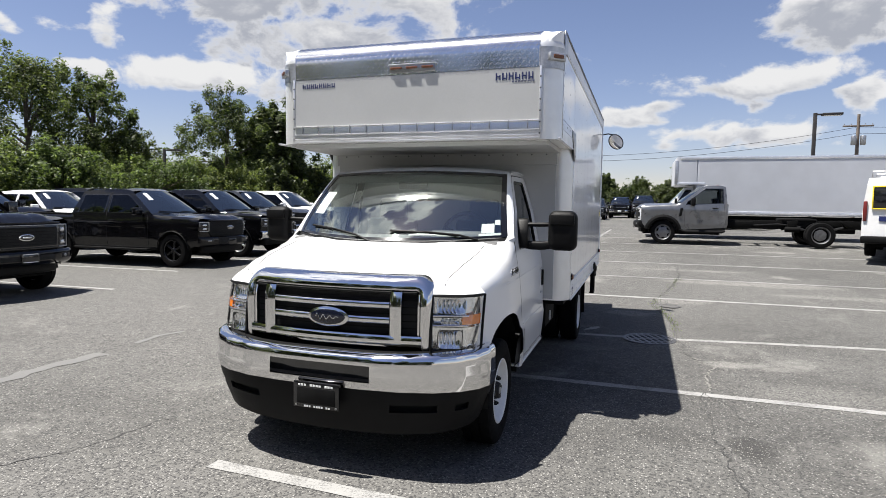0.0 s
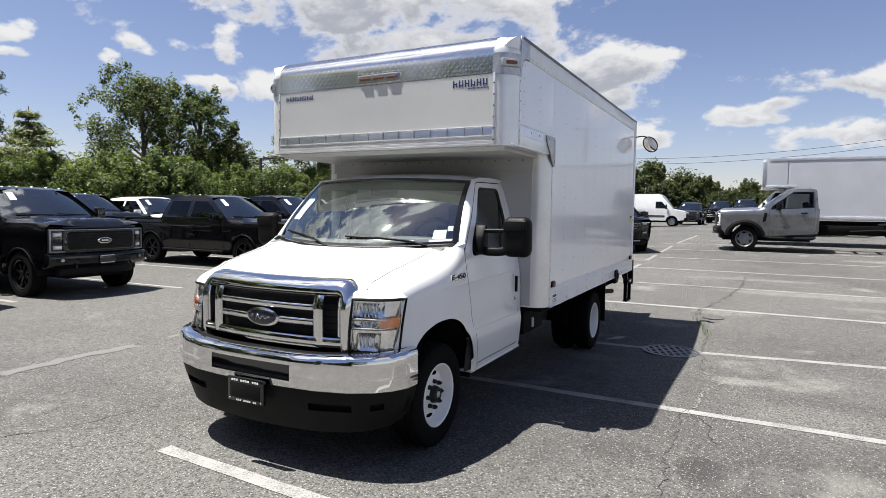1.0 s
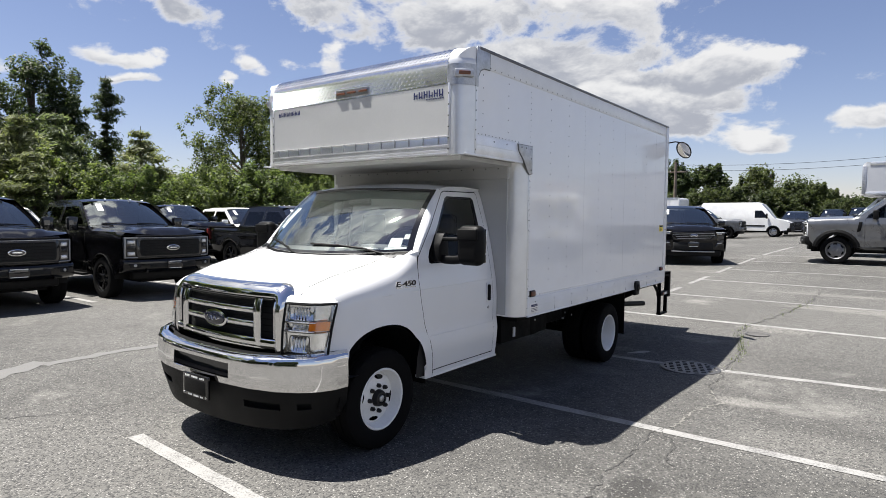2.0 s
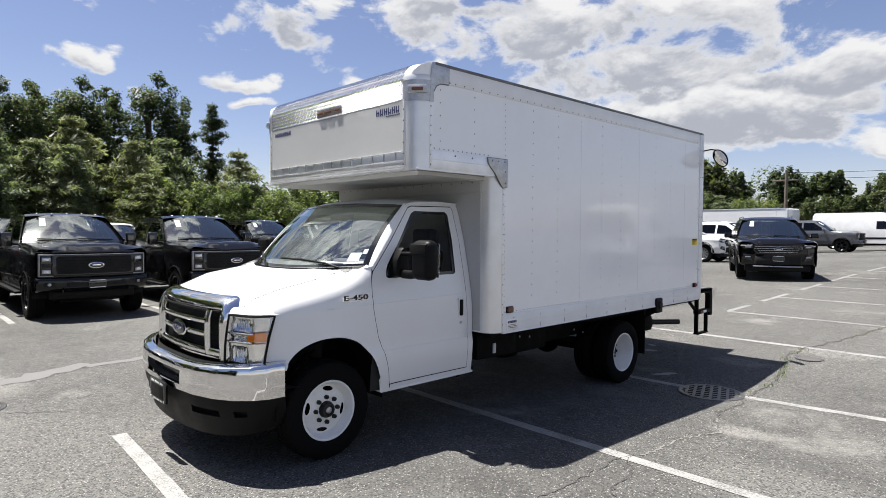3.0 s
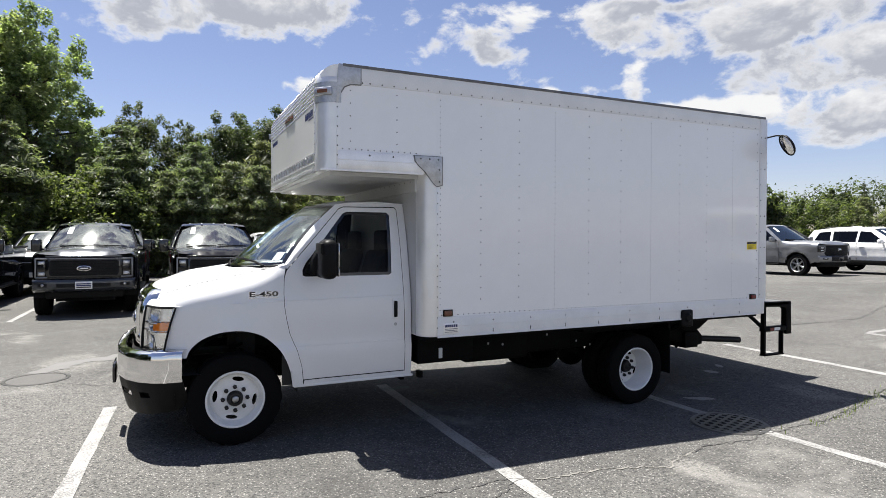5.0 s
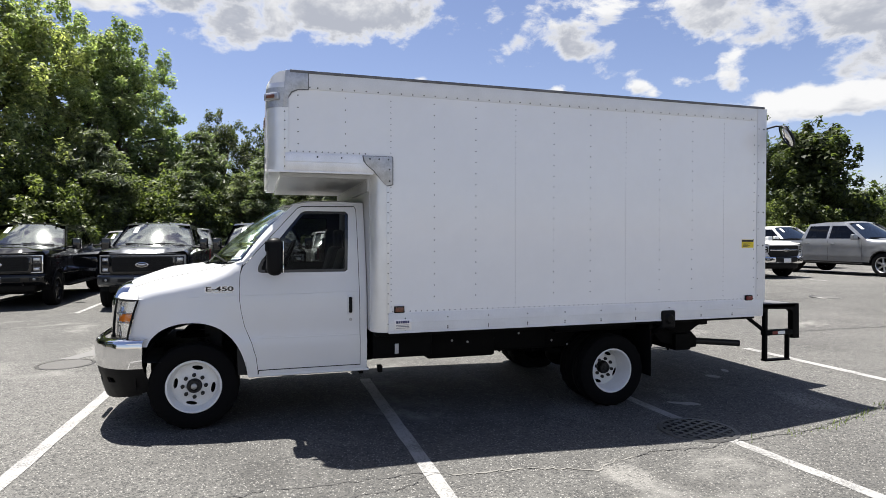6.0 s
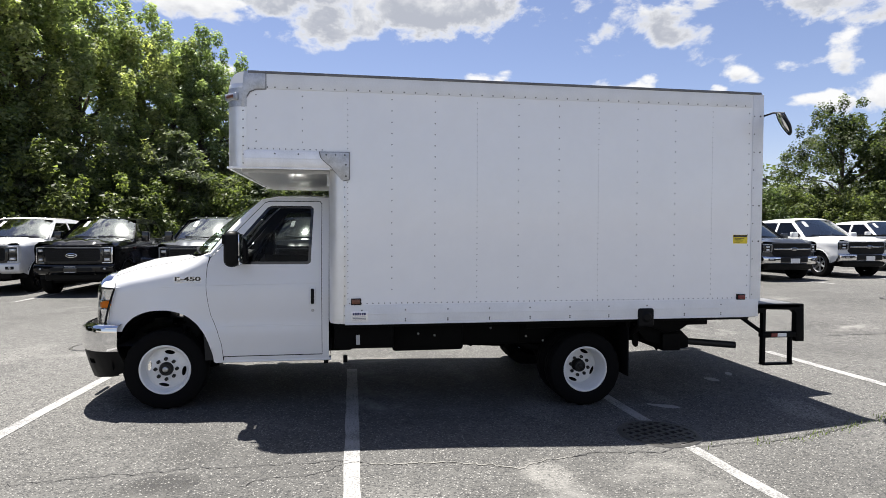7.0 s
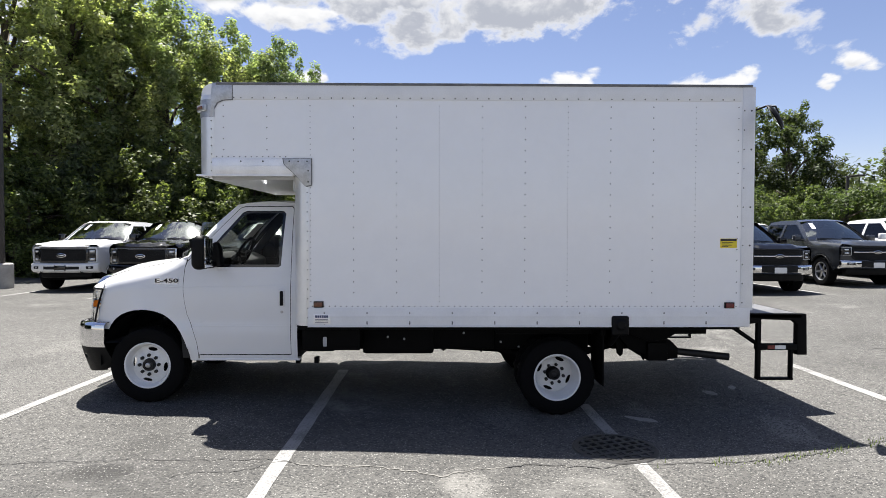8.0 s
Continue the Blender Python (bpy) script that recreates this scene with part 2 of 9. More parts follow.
def line_surface(name, colour, wear):
    """Road paint worn through to the asphalt in places."""
    m = bpy.data.materials.new(name)
    m.use_nodes = True
    n = Net(m.node_tree)
    at = n.node("ShaderNodeTexCoord").outputs["Object"]
    worn = n.math("ADD", n.math("MULTIPLY", n.noise(at, 60.0, 4.0, 0.7), 0.6), n.math("MULTIPLY", n.noise(at, 3.0, 4.0, 0.6), 0.4))
    tone = n.mix(n.noise(at, 14.0, 4.0), tuple(c * 0.85 for c in colour), colour)
    tone = n.mix(n.ramp(worn, wear, wear + 0.12), tone, (0.11, 0.108, 0.104))
    p = n.node("ShaderNodeBsdfPrincipled")
    n.link(tone, p.inputs["Base Color"])
    p.inputs["Roughness"].default_value = 0.75
    b = n.node("ShaderNodeBump")
    b.inputs["Strength"].default_value = 0.4
    b.inputs["Distance"].default_value = 0.004
    n.link(n.noise(at, 120.0, 2.0, 0.6), b.inputs["Height"])
    n.link(b.outputs[0], p.inputs["Normal"])
    n.link(p.outputs[0], n.node("ShaderNodeOutputMaterial").inputs[0])
    return m


ASPHALT = asphalt_surface()
LINE = line_surface("white_road_paint", (0.272, 0.268, 0.257), 0.475)
WORN_LINE = line_surface("worn_road_paint", (0.235, 0.23, 0.222), 0.45)
OLD_LINE = line_surface("faded_road_paint", (0.128, 0.125, 0.119), 0.42)
CRACK = surface("crack_shadow", (0.042, 0.041, 0.04), 0.95, vary=0.3, scale=9)
FILLER = surface("pale_crack_filler", (0.16, 0.154, 0.14), 0.9, vary=0.25, scale=12)
IRON = surface("cast_iron", (0.055, 0.053, 0.050), 0.38, 0.1, vary=0.3, scale=14, bump=0.2)
# near-black for openings, their inner shade put into the colour; also door seams
PIT = surface("shade_black_openings_and_joints", (0.006, 0.006, 0.006), 0.9)
WHITE = surface("white_vehicle_paint", (0.75, 0.752, 0.755), 0.28, vary=0.012, scale=1.2, grain=5.0, coat=0.6, uneven=0.12)
FRP = surface("white_fibreglass_panel", (0.91, 0.912, 0.912), 0.18, vary=0.02, scale=0.9, grain=7.0, uneven=0.3, coat=0.6, wave=0.12)
# off-white sheet greyed down; under the overhang this tone carries the shade
PANEL = surface("off_white_sheet_with_shade", (0.455, 0.458, 0.452), 0.38, vary=0.04, scale=2.5, coat=0.15)
RAIL = surface("white_painted_rail", (0.80, 0.805, 0.81), 0.33, vary=0.05, scale=4, coat=0.2)
BOX_GREY = surface("grey_box_paint", (0.50, 0.515, 0.545), 0.4, vary=0.05, scale=1.5)
LAMP_CASE = surface("bright_lamp_housing", (0.88, 0.885, 0.89), 0.2, 0.1, vary=0.12, scale=20)
REFLECTOR = surface("bright_lamp_reflector", (0.88, 0.875, 0.86), 0.14, 0.92, vary=0.05, scale=26)
DASH = surface("grey_dashboard", (0.10, 0.10, 0.10), 0.6, vary=0.12, scale=9, bump=0.1)
ALU = surface("mill_aluminium", (0.80, 0.80, 0.81), 0.34, 0.75, vary=0.10, scale=5, bump=0.08, grain=140)
ALU_POST = surface("satin_aluminium_post", (0.82, 0.82, 0.81), 0.32, 0.5, vary=0.05, scale=3, grain=9.0, uneven=0.2)
CAST = surface("cast_aluminium", (0.50, 0.51, 0.53), 0.42, 0.8, vary=0.18, scale=18, bump=0.25)
ROOF_EDGE = surface("dull_roof_edge", (0.16, 0.16, 0.165), 0.5, 0.5, vary=0.3, scale=5)
TREAD = surface("bright_tread_plate", (0.82, 0.82, 0.83), 0.15, 1.0, vary=0.06, scale=8)
CHROME = surface("chrome", (0.76, 0.76, 0.765), 0.05, 1.0, vary=0.03, scale=4)
STEEL = surface("grey_steel", (0.42, 0.42, 0.42), 0.4, 0.9, vary=0.2, scale=12)
RIVET = surface("dark_rivet_heads", (0.07, 0.07, 0.072), 0.45, 0.5, vary=0.3, scale=3)
BLACK = surface("black_grained_plastic", (0.007, 0.007, 0.0072), 0.5, vary=0.25, scale=9, bump=0.15, grain=220, spec=0.12)
GLOSS = surface("gloss_black_trim", (0.008, 0.008, 0.009), 0.10, vary=0.2, coat=0.5)
RUBBER = surface("tyre_rubber", (0.0045, 0.0045, 0.0047), 0.9, vary=0.25, scale=14, bump=0.25, grain=120, spec=0.1)
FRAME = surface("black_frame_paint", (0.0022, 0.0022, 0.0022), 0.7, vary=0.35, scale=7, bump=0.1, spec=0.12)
WHEEL = surface("white_wheel_enamel", (0.76, 0.76, 0.75), 0.35, vary=0.06, scale=7, coat=0.2)
LUG = surface("black_lug_nuts", (0.008, 0.008, 0.008), 0.5, 0.2, vary=0.3)
RIM_GREY = surface("machined_alloy", (0.48, 0.48, 0.49), 0.3, 0.9, vary=0.15)
DULL_RIM = surface("dull_steel_rim", (0.20, 0.20, 0.205), 0.42, 0.7, vary=0.2, scale=10)
RIM_BLACK = surface("black_alloy", (0.007, 0.007, 0.0075), 0.25, 0.2, vary=0.2)
CABIN = surface("dark_cabin_plastic", (0.012, 0.012, 0.0125), 0.75, vary=0.2, scale=8, bump=0.1)
SEAT = surface("grey_seat_vinyl", (0.014, 0.014, 0.0145), 0.65, vary=0.2, scale=12, bump=0.1)
HEADLINER = surface("grey_headliner", (0.07, 0.07, 0.068), 0.9, vary=0.1)
TINT = glass("tinted_glass", (0.22, 0.24, 0.245), 0.065, 2.9, (0.96, 1.0, 0.95))
SCREEN = glass("windshield_glass", (0.70, 0.78, 0.75), 0.02, 3.0, (0.94, 1.0, 0.95))
SIDE = glass("side_window_glass", (0.36, 0.38, 0.375), 0.0, 1.22)
DARK_GLASS = glass("privacy_glass", (0.07, 0.075, 0.08), 0.0, 1.42)
LENS = glass("clear_lens", (0.96, 0.97, 0.98))
AMBER = surface("amber_lens", (0.75, 0.20, 0.02), 0.15, vary=0.15, scale=60, coat=0.5)
AMBER_DARK = surface("dull_amber_marker", (0.15, 0.058, 0.030), 0.3, vary=0.25, scale=60)
RED = surface("red_lens", (0.15, 0.02, 0.018), 0.2, vary=0.2, scale=60)
NAVY = surface("navy_vinyl_lettering", (0.012, 0.02, 0.10), 0.45, vary=0.1)
PAPER = surface("white_paper", (0.78, 0.78, 0.76), 0.8, vary=0.05)
YELLOW = surface("yellow_sticker", (0.80, 0.62, 0.03), 0.5, vary=0.08, scale=30)
BLUE_OVAL = surface("dark_blue_enamel", (0.006, 0.008, 0.018), 0.2, vary=0.2, coat=0.5)
MIRROR = surface("mirror_glass", (0.9, 0.9, 0.9), 0.02, 1.0, vary=0.02)
CONCRETE = surface("weathered_concrete", (0.36, 0.35, 0.33), 0.9, vary=0.22, scale=3, bump=0.5, grain=60)
POLE = surface("dark_bronze_pole", (0.035, 0.032, 0.03), 0.5, 0.3, vary=0.2)
TIMBER = surface("weathered_timber_pole", (0.15, 0.12, 0.095), 0.9, vary=0.3, scale=3, bump=0.5)
BARK = surface("tree_bark", (0.10, 0.08, 0.062), 0.95, vary=0.4, scale=6, bump=0.8, grain=30)
LEAF = leaf_surface("broad_leaves", (0.020, 0.032, 0.0125), (0.112, 0.143, 0.055))
# lighter leaf copy for the south trees, sunlight put into the colour
LEAF_SUN_TONE = leaf_surface("olive_leaves_sun_toned", (0.122, 0.154, 0.077), (0.375, 0.425, 0.215))
LEAF_DEEP = leaf_surface("deep_green_leaves", (0.022, 0.034, 0.015), (0.115, 0.142, 0.055))
LEAF_FAR = leaf_surface("dark_summer_leaves", (0.018, 0.029, 0.013), (0.092, 0.116, 0.047))
NEEDLE = leaf_surface("conifer_needles", (0.028, 0.042, 0.023), (0.090, 0.112, 0.053))
PINE_YOUNG = leaf_surface("young_pine_needles", (0.068, 0.086, 0.054), (0.208, 0.238, 0.142))
YOUNG = leaf_surface("young_green_leaves", (0.044, 0.063, 0.026), (0.190, 0.232, 0.084))
PLANT_FLOOR = surface("leaf_litter", (0.05, 0.055, 0.028), 0.95, vary=0.4, scale=0.8, bump=0.5)
ORANGE = surface("ladder_fibreglass", (0.42, 0.17, 0.06), 0.6, vary=0.2)


def paint(name, colour, rough=0.25, metal=0.0):
    return surface(name, colour, rough, metal, vary=0.06, scale=3, coat=0.75, spec=0.06)


PAINT_BLACK = paint("black_paint", (0.004, 0.004, 0.0048), 0.14)
PAINT_DARK = paint("dark_grey_paint", (0.054, 0.058, 0.065), 0.20, 0.5)
PAINT_GREY = paint("grey_paint", (0.115, 0.12, 0.13), 0.3, 0.4)
PAINT_SILVER = paint("silver_paint", (0.26, 0.265, 0.275), 0.36, 0.75)
PAINT_STEEL = paint("steel_grey_paint", (0.20, 0.203, 0.208), 0.30, 0.7)
PAINT_CAR_WHITE = paint("white_paint", (0.78, 0.78, 0.77))

# ---- building tools ----
def thing(name, label, category, group="", kind="", at=None):
    ob = new(name)
    tagged(ob, label, category, group, kind)
    if at is not None:
        ob.matrix_world = at
    return ob


def part(name, bm, material, parent=None, label="", smooth=35.0):
    """Links a bmesh as one mesh object under a thing or a part."""
    me = bpy.data.meshes.new(name)
    bm.to_mesh(me)
    bm.free()
    me.materials.append(material)
    if smooth:
        me.polygons.foreach_set("use_smooth", [True] * len(me.polygons))
        me.set_sharp_from_angle(angle=radians(smooth))
    ob = new(name, me)
    ob.parent = parent
    if label:
        ob["label"] = label
    return ob


def merge(bm, other, m=None):
    """Moves all of other into bm."""
    if m is not None:
        bmesh.ops.transform(other, matrix=m, verts=other.verts)
    me = bpy.data.meshes.new("t")
    other.to_mesh(me)
    other.free()
    bm.from_mesh(me)
    bpy.data.meshes.remove(me)
    return bm


def block(x0, x1, y0, y1, z0, z1, bevel=0.0, seg=2, bm=None, m=None):
    b = bmesh.new()
    bmesh.ops.create_cube(b, size=1.0)
    for v in b.verts:
        v.co = Vector(((x0 + x1) / 2 + v.co.x * (x1 - x0), (y0 + y1) / 2 + v.co.y * (y1 - y0), (z0 + z1) / 2 + v.co.z * (z1 - z0)))
    if bevel:
        bmesh.ops.bevel(b, geom=b.edges[:], offset=bevel, segments=seg, affect="EDGES", profile=0.5)
    return merge(bm if bm is not None else bmesh.new(), b, m)


def lathe(profile, axis="x", seg=40, bm=None, m=None, cut=None, dent=None):
    """Turns (radius, along) round an axis through the origin. cut(i, ring): faces to leave out."""
    b = bmesh.new()
    rings = []
    for k, (full, a) in enumerate(profile):
        ring = []
        for i in range(seg):
            r = full - (dent(i, k) if dent else 0.0)
            u, v = r * math.cos(2 * math.pi * i / seg), r * math.sin(2 * math.pi * i / seg)
            ring.append(b.verts.new({"x": (a, u, v), "y": (v, a, u), "z": (u, v, a)}[axis]))
        rings.append(ring)
    for k in range(len(rings) - 1):
        for i in range(seg):
            if cut and cut(i, k):
                continue
            j = (i + 1) % seg
            b.faces.new((rings[k][i], rings[k][j], rings[k + 1][j], rings[k + 1][i]))
    bmesh.ops.remove_doubles(b, verts=b.verts, dist=1e-5)
    bmesh.ops.recalc_face_normals(b, faces=b.faces)
    return merge(bm if bm is not None else bmesh.new(), b, m)


def tube(points, radius, seg=8, bm=None, taper=None, closed=False):
    """A round bar along points."""
    b = bmesh.new()
    pts = [Vector(p) for p in points]
    rings = []
    side = None
    for i, p in enumerate(pts):
        a, c = pts[max(i - 1, 0)], pts[min(i + 1, len(pts) - 1)]
        if closed:
            a, c = pts[i - 1], pts[(i + 1) % len(pts)]
        d = (c - a).normalized()
        if side is None:
            side = d.orthogonal().normalized()
        side = (side - d * side.dot(d)).normalized()
        other = d.cross(side)
        r = radius if taper is None else radius * (1 + (taper - 1) * i / (len(pts) - 1))
        rings.append([b.verts.new(p + (side * math.cos(2 * math.pi * k / seg) + other * math.sin(2 * math.pi * k / seg)) * r) for k in range(seg)])
    n = len(rings)
    for i in range(n if closed else n - 1):
        for k in range(seg):
            b.faces.new((rings[i][k], rings[i][(k + 1) % seg], rings[(i + 1) % n][(k + 1) % seg], rings[(i + 1) % n][k]))
    if not closed:
        b.faces.new(rings[0][::-1])
        b.faces.new(rings[-1])
    return merge(bm if bm is not None else bmesh.new(), b)


def inside(poly, u, v):
    hit = False
    for (a, b), (c, d) in zip(poly, poly[1:] + poly[:1]):
        if (b > v) != (d > v) and u < (c - a) * (v - b) / (d - b) + a:
            hit = not hit
    return hit


def steps(a, b, size):
    k = max(1, round((b - a) / size))
    return [a + (b - a) * i / k for i in range(1, k)]


def panel(poly, shape, cell=0.08, holes=(), thick=0.0, bm=None):
    """A sheet with the outline poly in (u, v), cut into cells and bent by shape(u, v) -> place. holes: convex outlines left open."""
    b = bmesh.new()
    b.faces.new([b.verts.new((u, v, 0)) for u, v in poly])

    def slit(co, no):
        bmesh.ops.bisect_plane(b, geom=b.verts[:] + b.edges[:] + b.faces[:], plane_co=co, plane_no=no, dist=1e-6)

    us, vs = [p[0] for p in poly], [p[1] for p in poly]
    cu, cv = cell if isinstance(cell, tuple) else (cell, cell)
    for u in steps(min(us), max(us), cu):
        slit((u, 0, 0), (1, 0, 0))
    for v in steps(min(vs), max(vs), cv):
        slit((0, v, 0), (0, 1, 0))
    for hole in holes:
        for (a, c), (d, e) in zip(hole, hole[1:] + hole[:1]):
            slit((a, c, 0), Vector((e - c, a - d, 0)).normalized())
        gone = [f for f in b.faces if inside(hole, *f.calc_center_median()[:2])]
        bmesh.ops.delete(b, geom=gone, context="FACES")
    for v in b.verts:
        v.co = shape(v.co.x, v.co.y)
    bmesh.ops.recalc_face_normals(b, faces=b.faces)
    if thick:
        bmesh.ops.solidify(b, geom=b.faces[:], thickness=thick)
    return merge(bm if bm is not None else bmesh.new(), b)


def grid(nu, nv, shape, bm=None, skip=None, thick=0.0):
    """nu x nv cells over the unit square, placed by shape(u, v)."""
    b = bmesh.new()
    vs = [[b.verts.new(shape(i / nu, j / nv)) for j in range(nv + 1)] for i in range(nu + 1)]
    for i in range(nu):
        for j in range(nv):
            if not (skip and skip(i, j)):
                b.faces.new((vs[i][j], vs[i + 1][j], vs[i + 1][j + 1], vs[i][j + 1]))
    bmesh.ops.recalc_face_normals(b, faces=b.faces)
    if thick:
        bmesh.ops.solidify(b, geom=b.faces[:], thickness=thick)
    return merge(bm if bm is not None else bmesh.new(), b)


def slab(poly, y0, y1, axis="x", bevel=0.0, bm=None):
    """The outline poly drawn out along an axis. axis x: poly in (y, z); y: poly in (x, z); z: poly in (x, y)."""
    b = bmesh.new()
    place = {"x": lambda u, v, a: (a, u, v), "y": lambda u, v, a: (u, a, v), "z": lambda u, v, a: (u, v, a)}[axis]
    lo = [b.verts.new(place(u, v, y0)) for u, v in poly]
    hi = [b.verts.new(place(u, v, y1)) for u, v in poly]
    b.faces.new(lo)
    b.faces.new(hi)
    for i in range(len(poly)):
        j = (i + 1) % len(poly)
        b.faces.new((lo[i], lo[j], hi[j], hi[i]))
    bmesh.ops.recalc_face_normals(b, faces=b.faces)
    if bevel:
        bmesh.ops.bevel(b, geom=b.edges[:], offset=bevel, segments=2, affect="EDGES", profile=0.5)
    return merge(bm if bm is not None else bmesh.new(), b)


def curve_at(table, x):
    """Straight lines through (x, value) pairs."""
    return float(np.interp(x, [p[0] for p in table], [p[1] for p in table]))


def sphere(place, size, bm=None, u=16, v=10):
    b = bmesh.new()
    bmesh.ops.create_uvsphere(b, u_segments=u, v_segments=v, radius=1.0)
    m = Matrix.Translation(place) @ Matrix.Diagonal((*size, 1))
    return merge(bm if bm is not None else bmesh.new(), b, m)

# ---- ground ----
def soft(v):
    return math.log1p(math.exp(min(v, 40.0))) if v < 30 else v


def ground_z(x, y):
    """The lot falls to the drain by the truck and rises beyond it."""
    rise = 0.036 * (soft(y - 5.5) - soft(y - 20.0)) + 0.006 * (soft(y - 20.0) - soft(y - 90.0))
    rise *= 0.55 + 0.45 / (1 + math.exp(-(x + 4.0) / 2.0))
    west = -0.006 * (soft(-x - 1.0) - soft(-x - 24.0))
    dip = -0.10 * math.exp(-((y - 4.3) / 1.6) ** 2 - ((x - 1.2) / 2.5) ** 2)
    return rise + west + dip


def spread(near, far, size, grow=1.35):
    """Even steps from near[0] to near[1], then growing ones out to far."""
    k = round((near[1] - near[0]) / size)
    mid = [near[0] + (near[1] - near[0]) * i / k for i in range(k + 1)]
    lo, hi, step = [near[0]], [near[1]], size
    while hi[-1] < far:
        step *= grow
        lo.append(lo[-1] - step)
        hi.append(hi[-1] + step)
    return lo[:0:-1] + mid + hi[1:]


def build_ground():
    xs, ys = spread((-14, 10), 900, 0.4), spread((-8, 24), 900, 0.4)
    verts = [(x, y, ground_z(x, y)) for x in xs for y in ys]
    n = len(ys)
    faces = [(i * n + j, (i + 1) * n + j, (i + 1) * n + j + 1, i * n + j + 1) for i in range(len(xs) - 1) for j in range(n - 1)]
    me = bpy.data.meshes.new("ground")
    me.from_pydata(verts, [], faces)
    me.polygons.foreach_set("use_smooth", [True] * len(me.polygons))
    me.materials.append(ASPHALT)
    tagged(new("ground", me), "worn grey asphalt of an open sales lot", "ground", kind="structure")


build_ground()


def ribbon(points, width, lift=0.004, ragged=0.0, step=0.25, bm=None):
    """A flat strip that follows the ground."""
    bm = bm if bm is not None else bmesh.new()
    pts = []
    for (a, b), (c, d) in zip(points, points[1:]):
        k = max(1, int(math.hypot(c - a, d - b) / step))
        pts += [(a + (c - a) * i / k, b + (d - b) * i / k) for i in range(k)]
    pts.append(points[-1])
    row = []
    for i, (x, y) in enumerate(pts):
        (a, b), (c, d) = pts[max(i - 1, 0)], pts[min(i + 1, len(pts) - 1)]
        h = math.hypot(c - a, d - b)
        nx, ny = -(d - b) / h, (c - a) / h
        w0, w1 = (width / 2 * (1 + random.uniform(-ragged, ragged)) for _ in range(2))
        p, q = (x + nx * w0, y + ny * w0), (x - nx * w1, y - ny * w1)
        row.append((bm.verts.new((*p, ground_z(*p) + lift)), bm.verts.new((*q, ground_z(*q) + lift))))
    for (a, b), (c, d) in zip(row, row[1:]):
        f = bm.faces.new((a, b, d, c))
        if f.normal.z < 0:
            f.normal_flip()
    bmesh.ops.recalc_face_normals(bm, faces=bm.faces)
    for f in bm.faces:
        if f.normal.z < 0:
            f.normal_flip()
    return bm


def lot_line(x0, y0, x1, y1, width=0.11, material=None, label="white painted parking line on worn asphalt"):
    ob = part("parking_line", ribbon([(x0, y0), (x1, y1)], width, ragged=0.10), material or LINE, smooth=0)
    tagged(ob, label, "parking line", "parking lines", "structure")


# bays that the box truck stands across
for x0, y0, x1, y1 in ((-0.68, -0.98, 9.0, -1.42), (-0.45, 1.67, 9.5, 1.62), (0.72, 4.26, 1.72, 4.28), (2.26, 4.28, 10.5, 4.36), (-0.45, 7.06, 12.0, 7.12),
                       (0.10, 9.55, 13.0, 9.55), (0.10, 12.15, 14.0, 12.15), (0.15, 14.75, 15.0, 14.75), (0.2, 17.4, 16.0, 17.4), (0.3, 20.0, 17.0, 20.0), (0.4, 22.6, 18.0, 22.6)):
    lot_line(x0, y0, x1, y1, material=LINE if y0 < 8 else WORN_LINE)
for y0, y1 in ((9.6, 10.6), (11.3, 12.9), (13.8, 15.4), (16.2, 18.6), (20.0, 27.0)):
    lot_line(0.10 + 0.02 * (y0 - 9.6), y0, 0.10 + 0.02 * (y1 - 9.6), y1, material=WORN_LINE)
# bays of the far row of pickups
for k in range(11):
    y = -8.64 + 2.66 * k
    lot_line(-8.45 if k != 5 else -7.55, y, -14.2, y)
lot_line(-15.0, -0.66, -24.0, -0.6)
# worn remains of an older layout
for pts, w in (([(-3.66, -0.55), (-3.70, 0.2), (-3.66, 0.90)], 0.17), ([(-3.71, 1.38), (-3.77, 1.80), (-3.67, 2.10)], 0.08), ([(-3.8, -0.5), (-3.3, -1.55), (-2.7, -1.95)], 0.30)):
    ob = part("faded_line", ribbon(pts, w, ragged=0.45, step=0.12), OLD_LINE, smooth=0)
    tagged(ob, "faded and scuffed remains of a painted line", "parking line", "faded lines", "structure")


def wander(points, amount, step=0.035):
    out = []
    for (a, b), (c, d) in zip(points, points[1:]):
        k = max(1, int(math.hypot(c - a, d - b) / step))
        out += [(a + (c - a) * i / k, b + (d - b) * i / k) for i in range(k)]
    return [(x + amount * noise.noise((x * 3.1, y * 3.1, 4.0)) + amount * 0.55 * noise.noise((x * 11, y * 11, 9.0)) + amount * 0.35 * noise.noise((x * 31, y * 31, 5.0)), y + amount * noise.noise((x * 3.1, y * 3.1, 14.0)) + amount * 0.4 * noise.noise((x * 23, y * 23, 2.0))) for x, y in out]


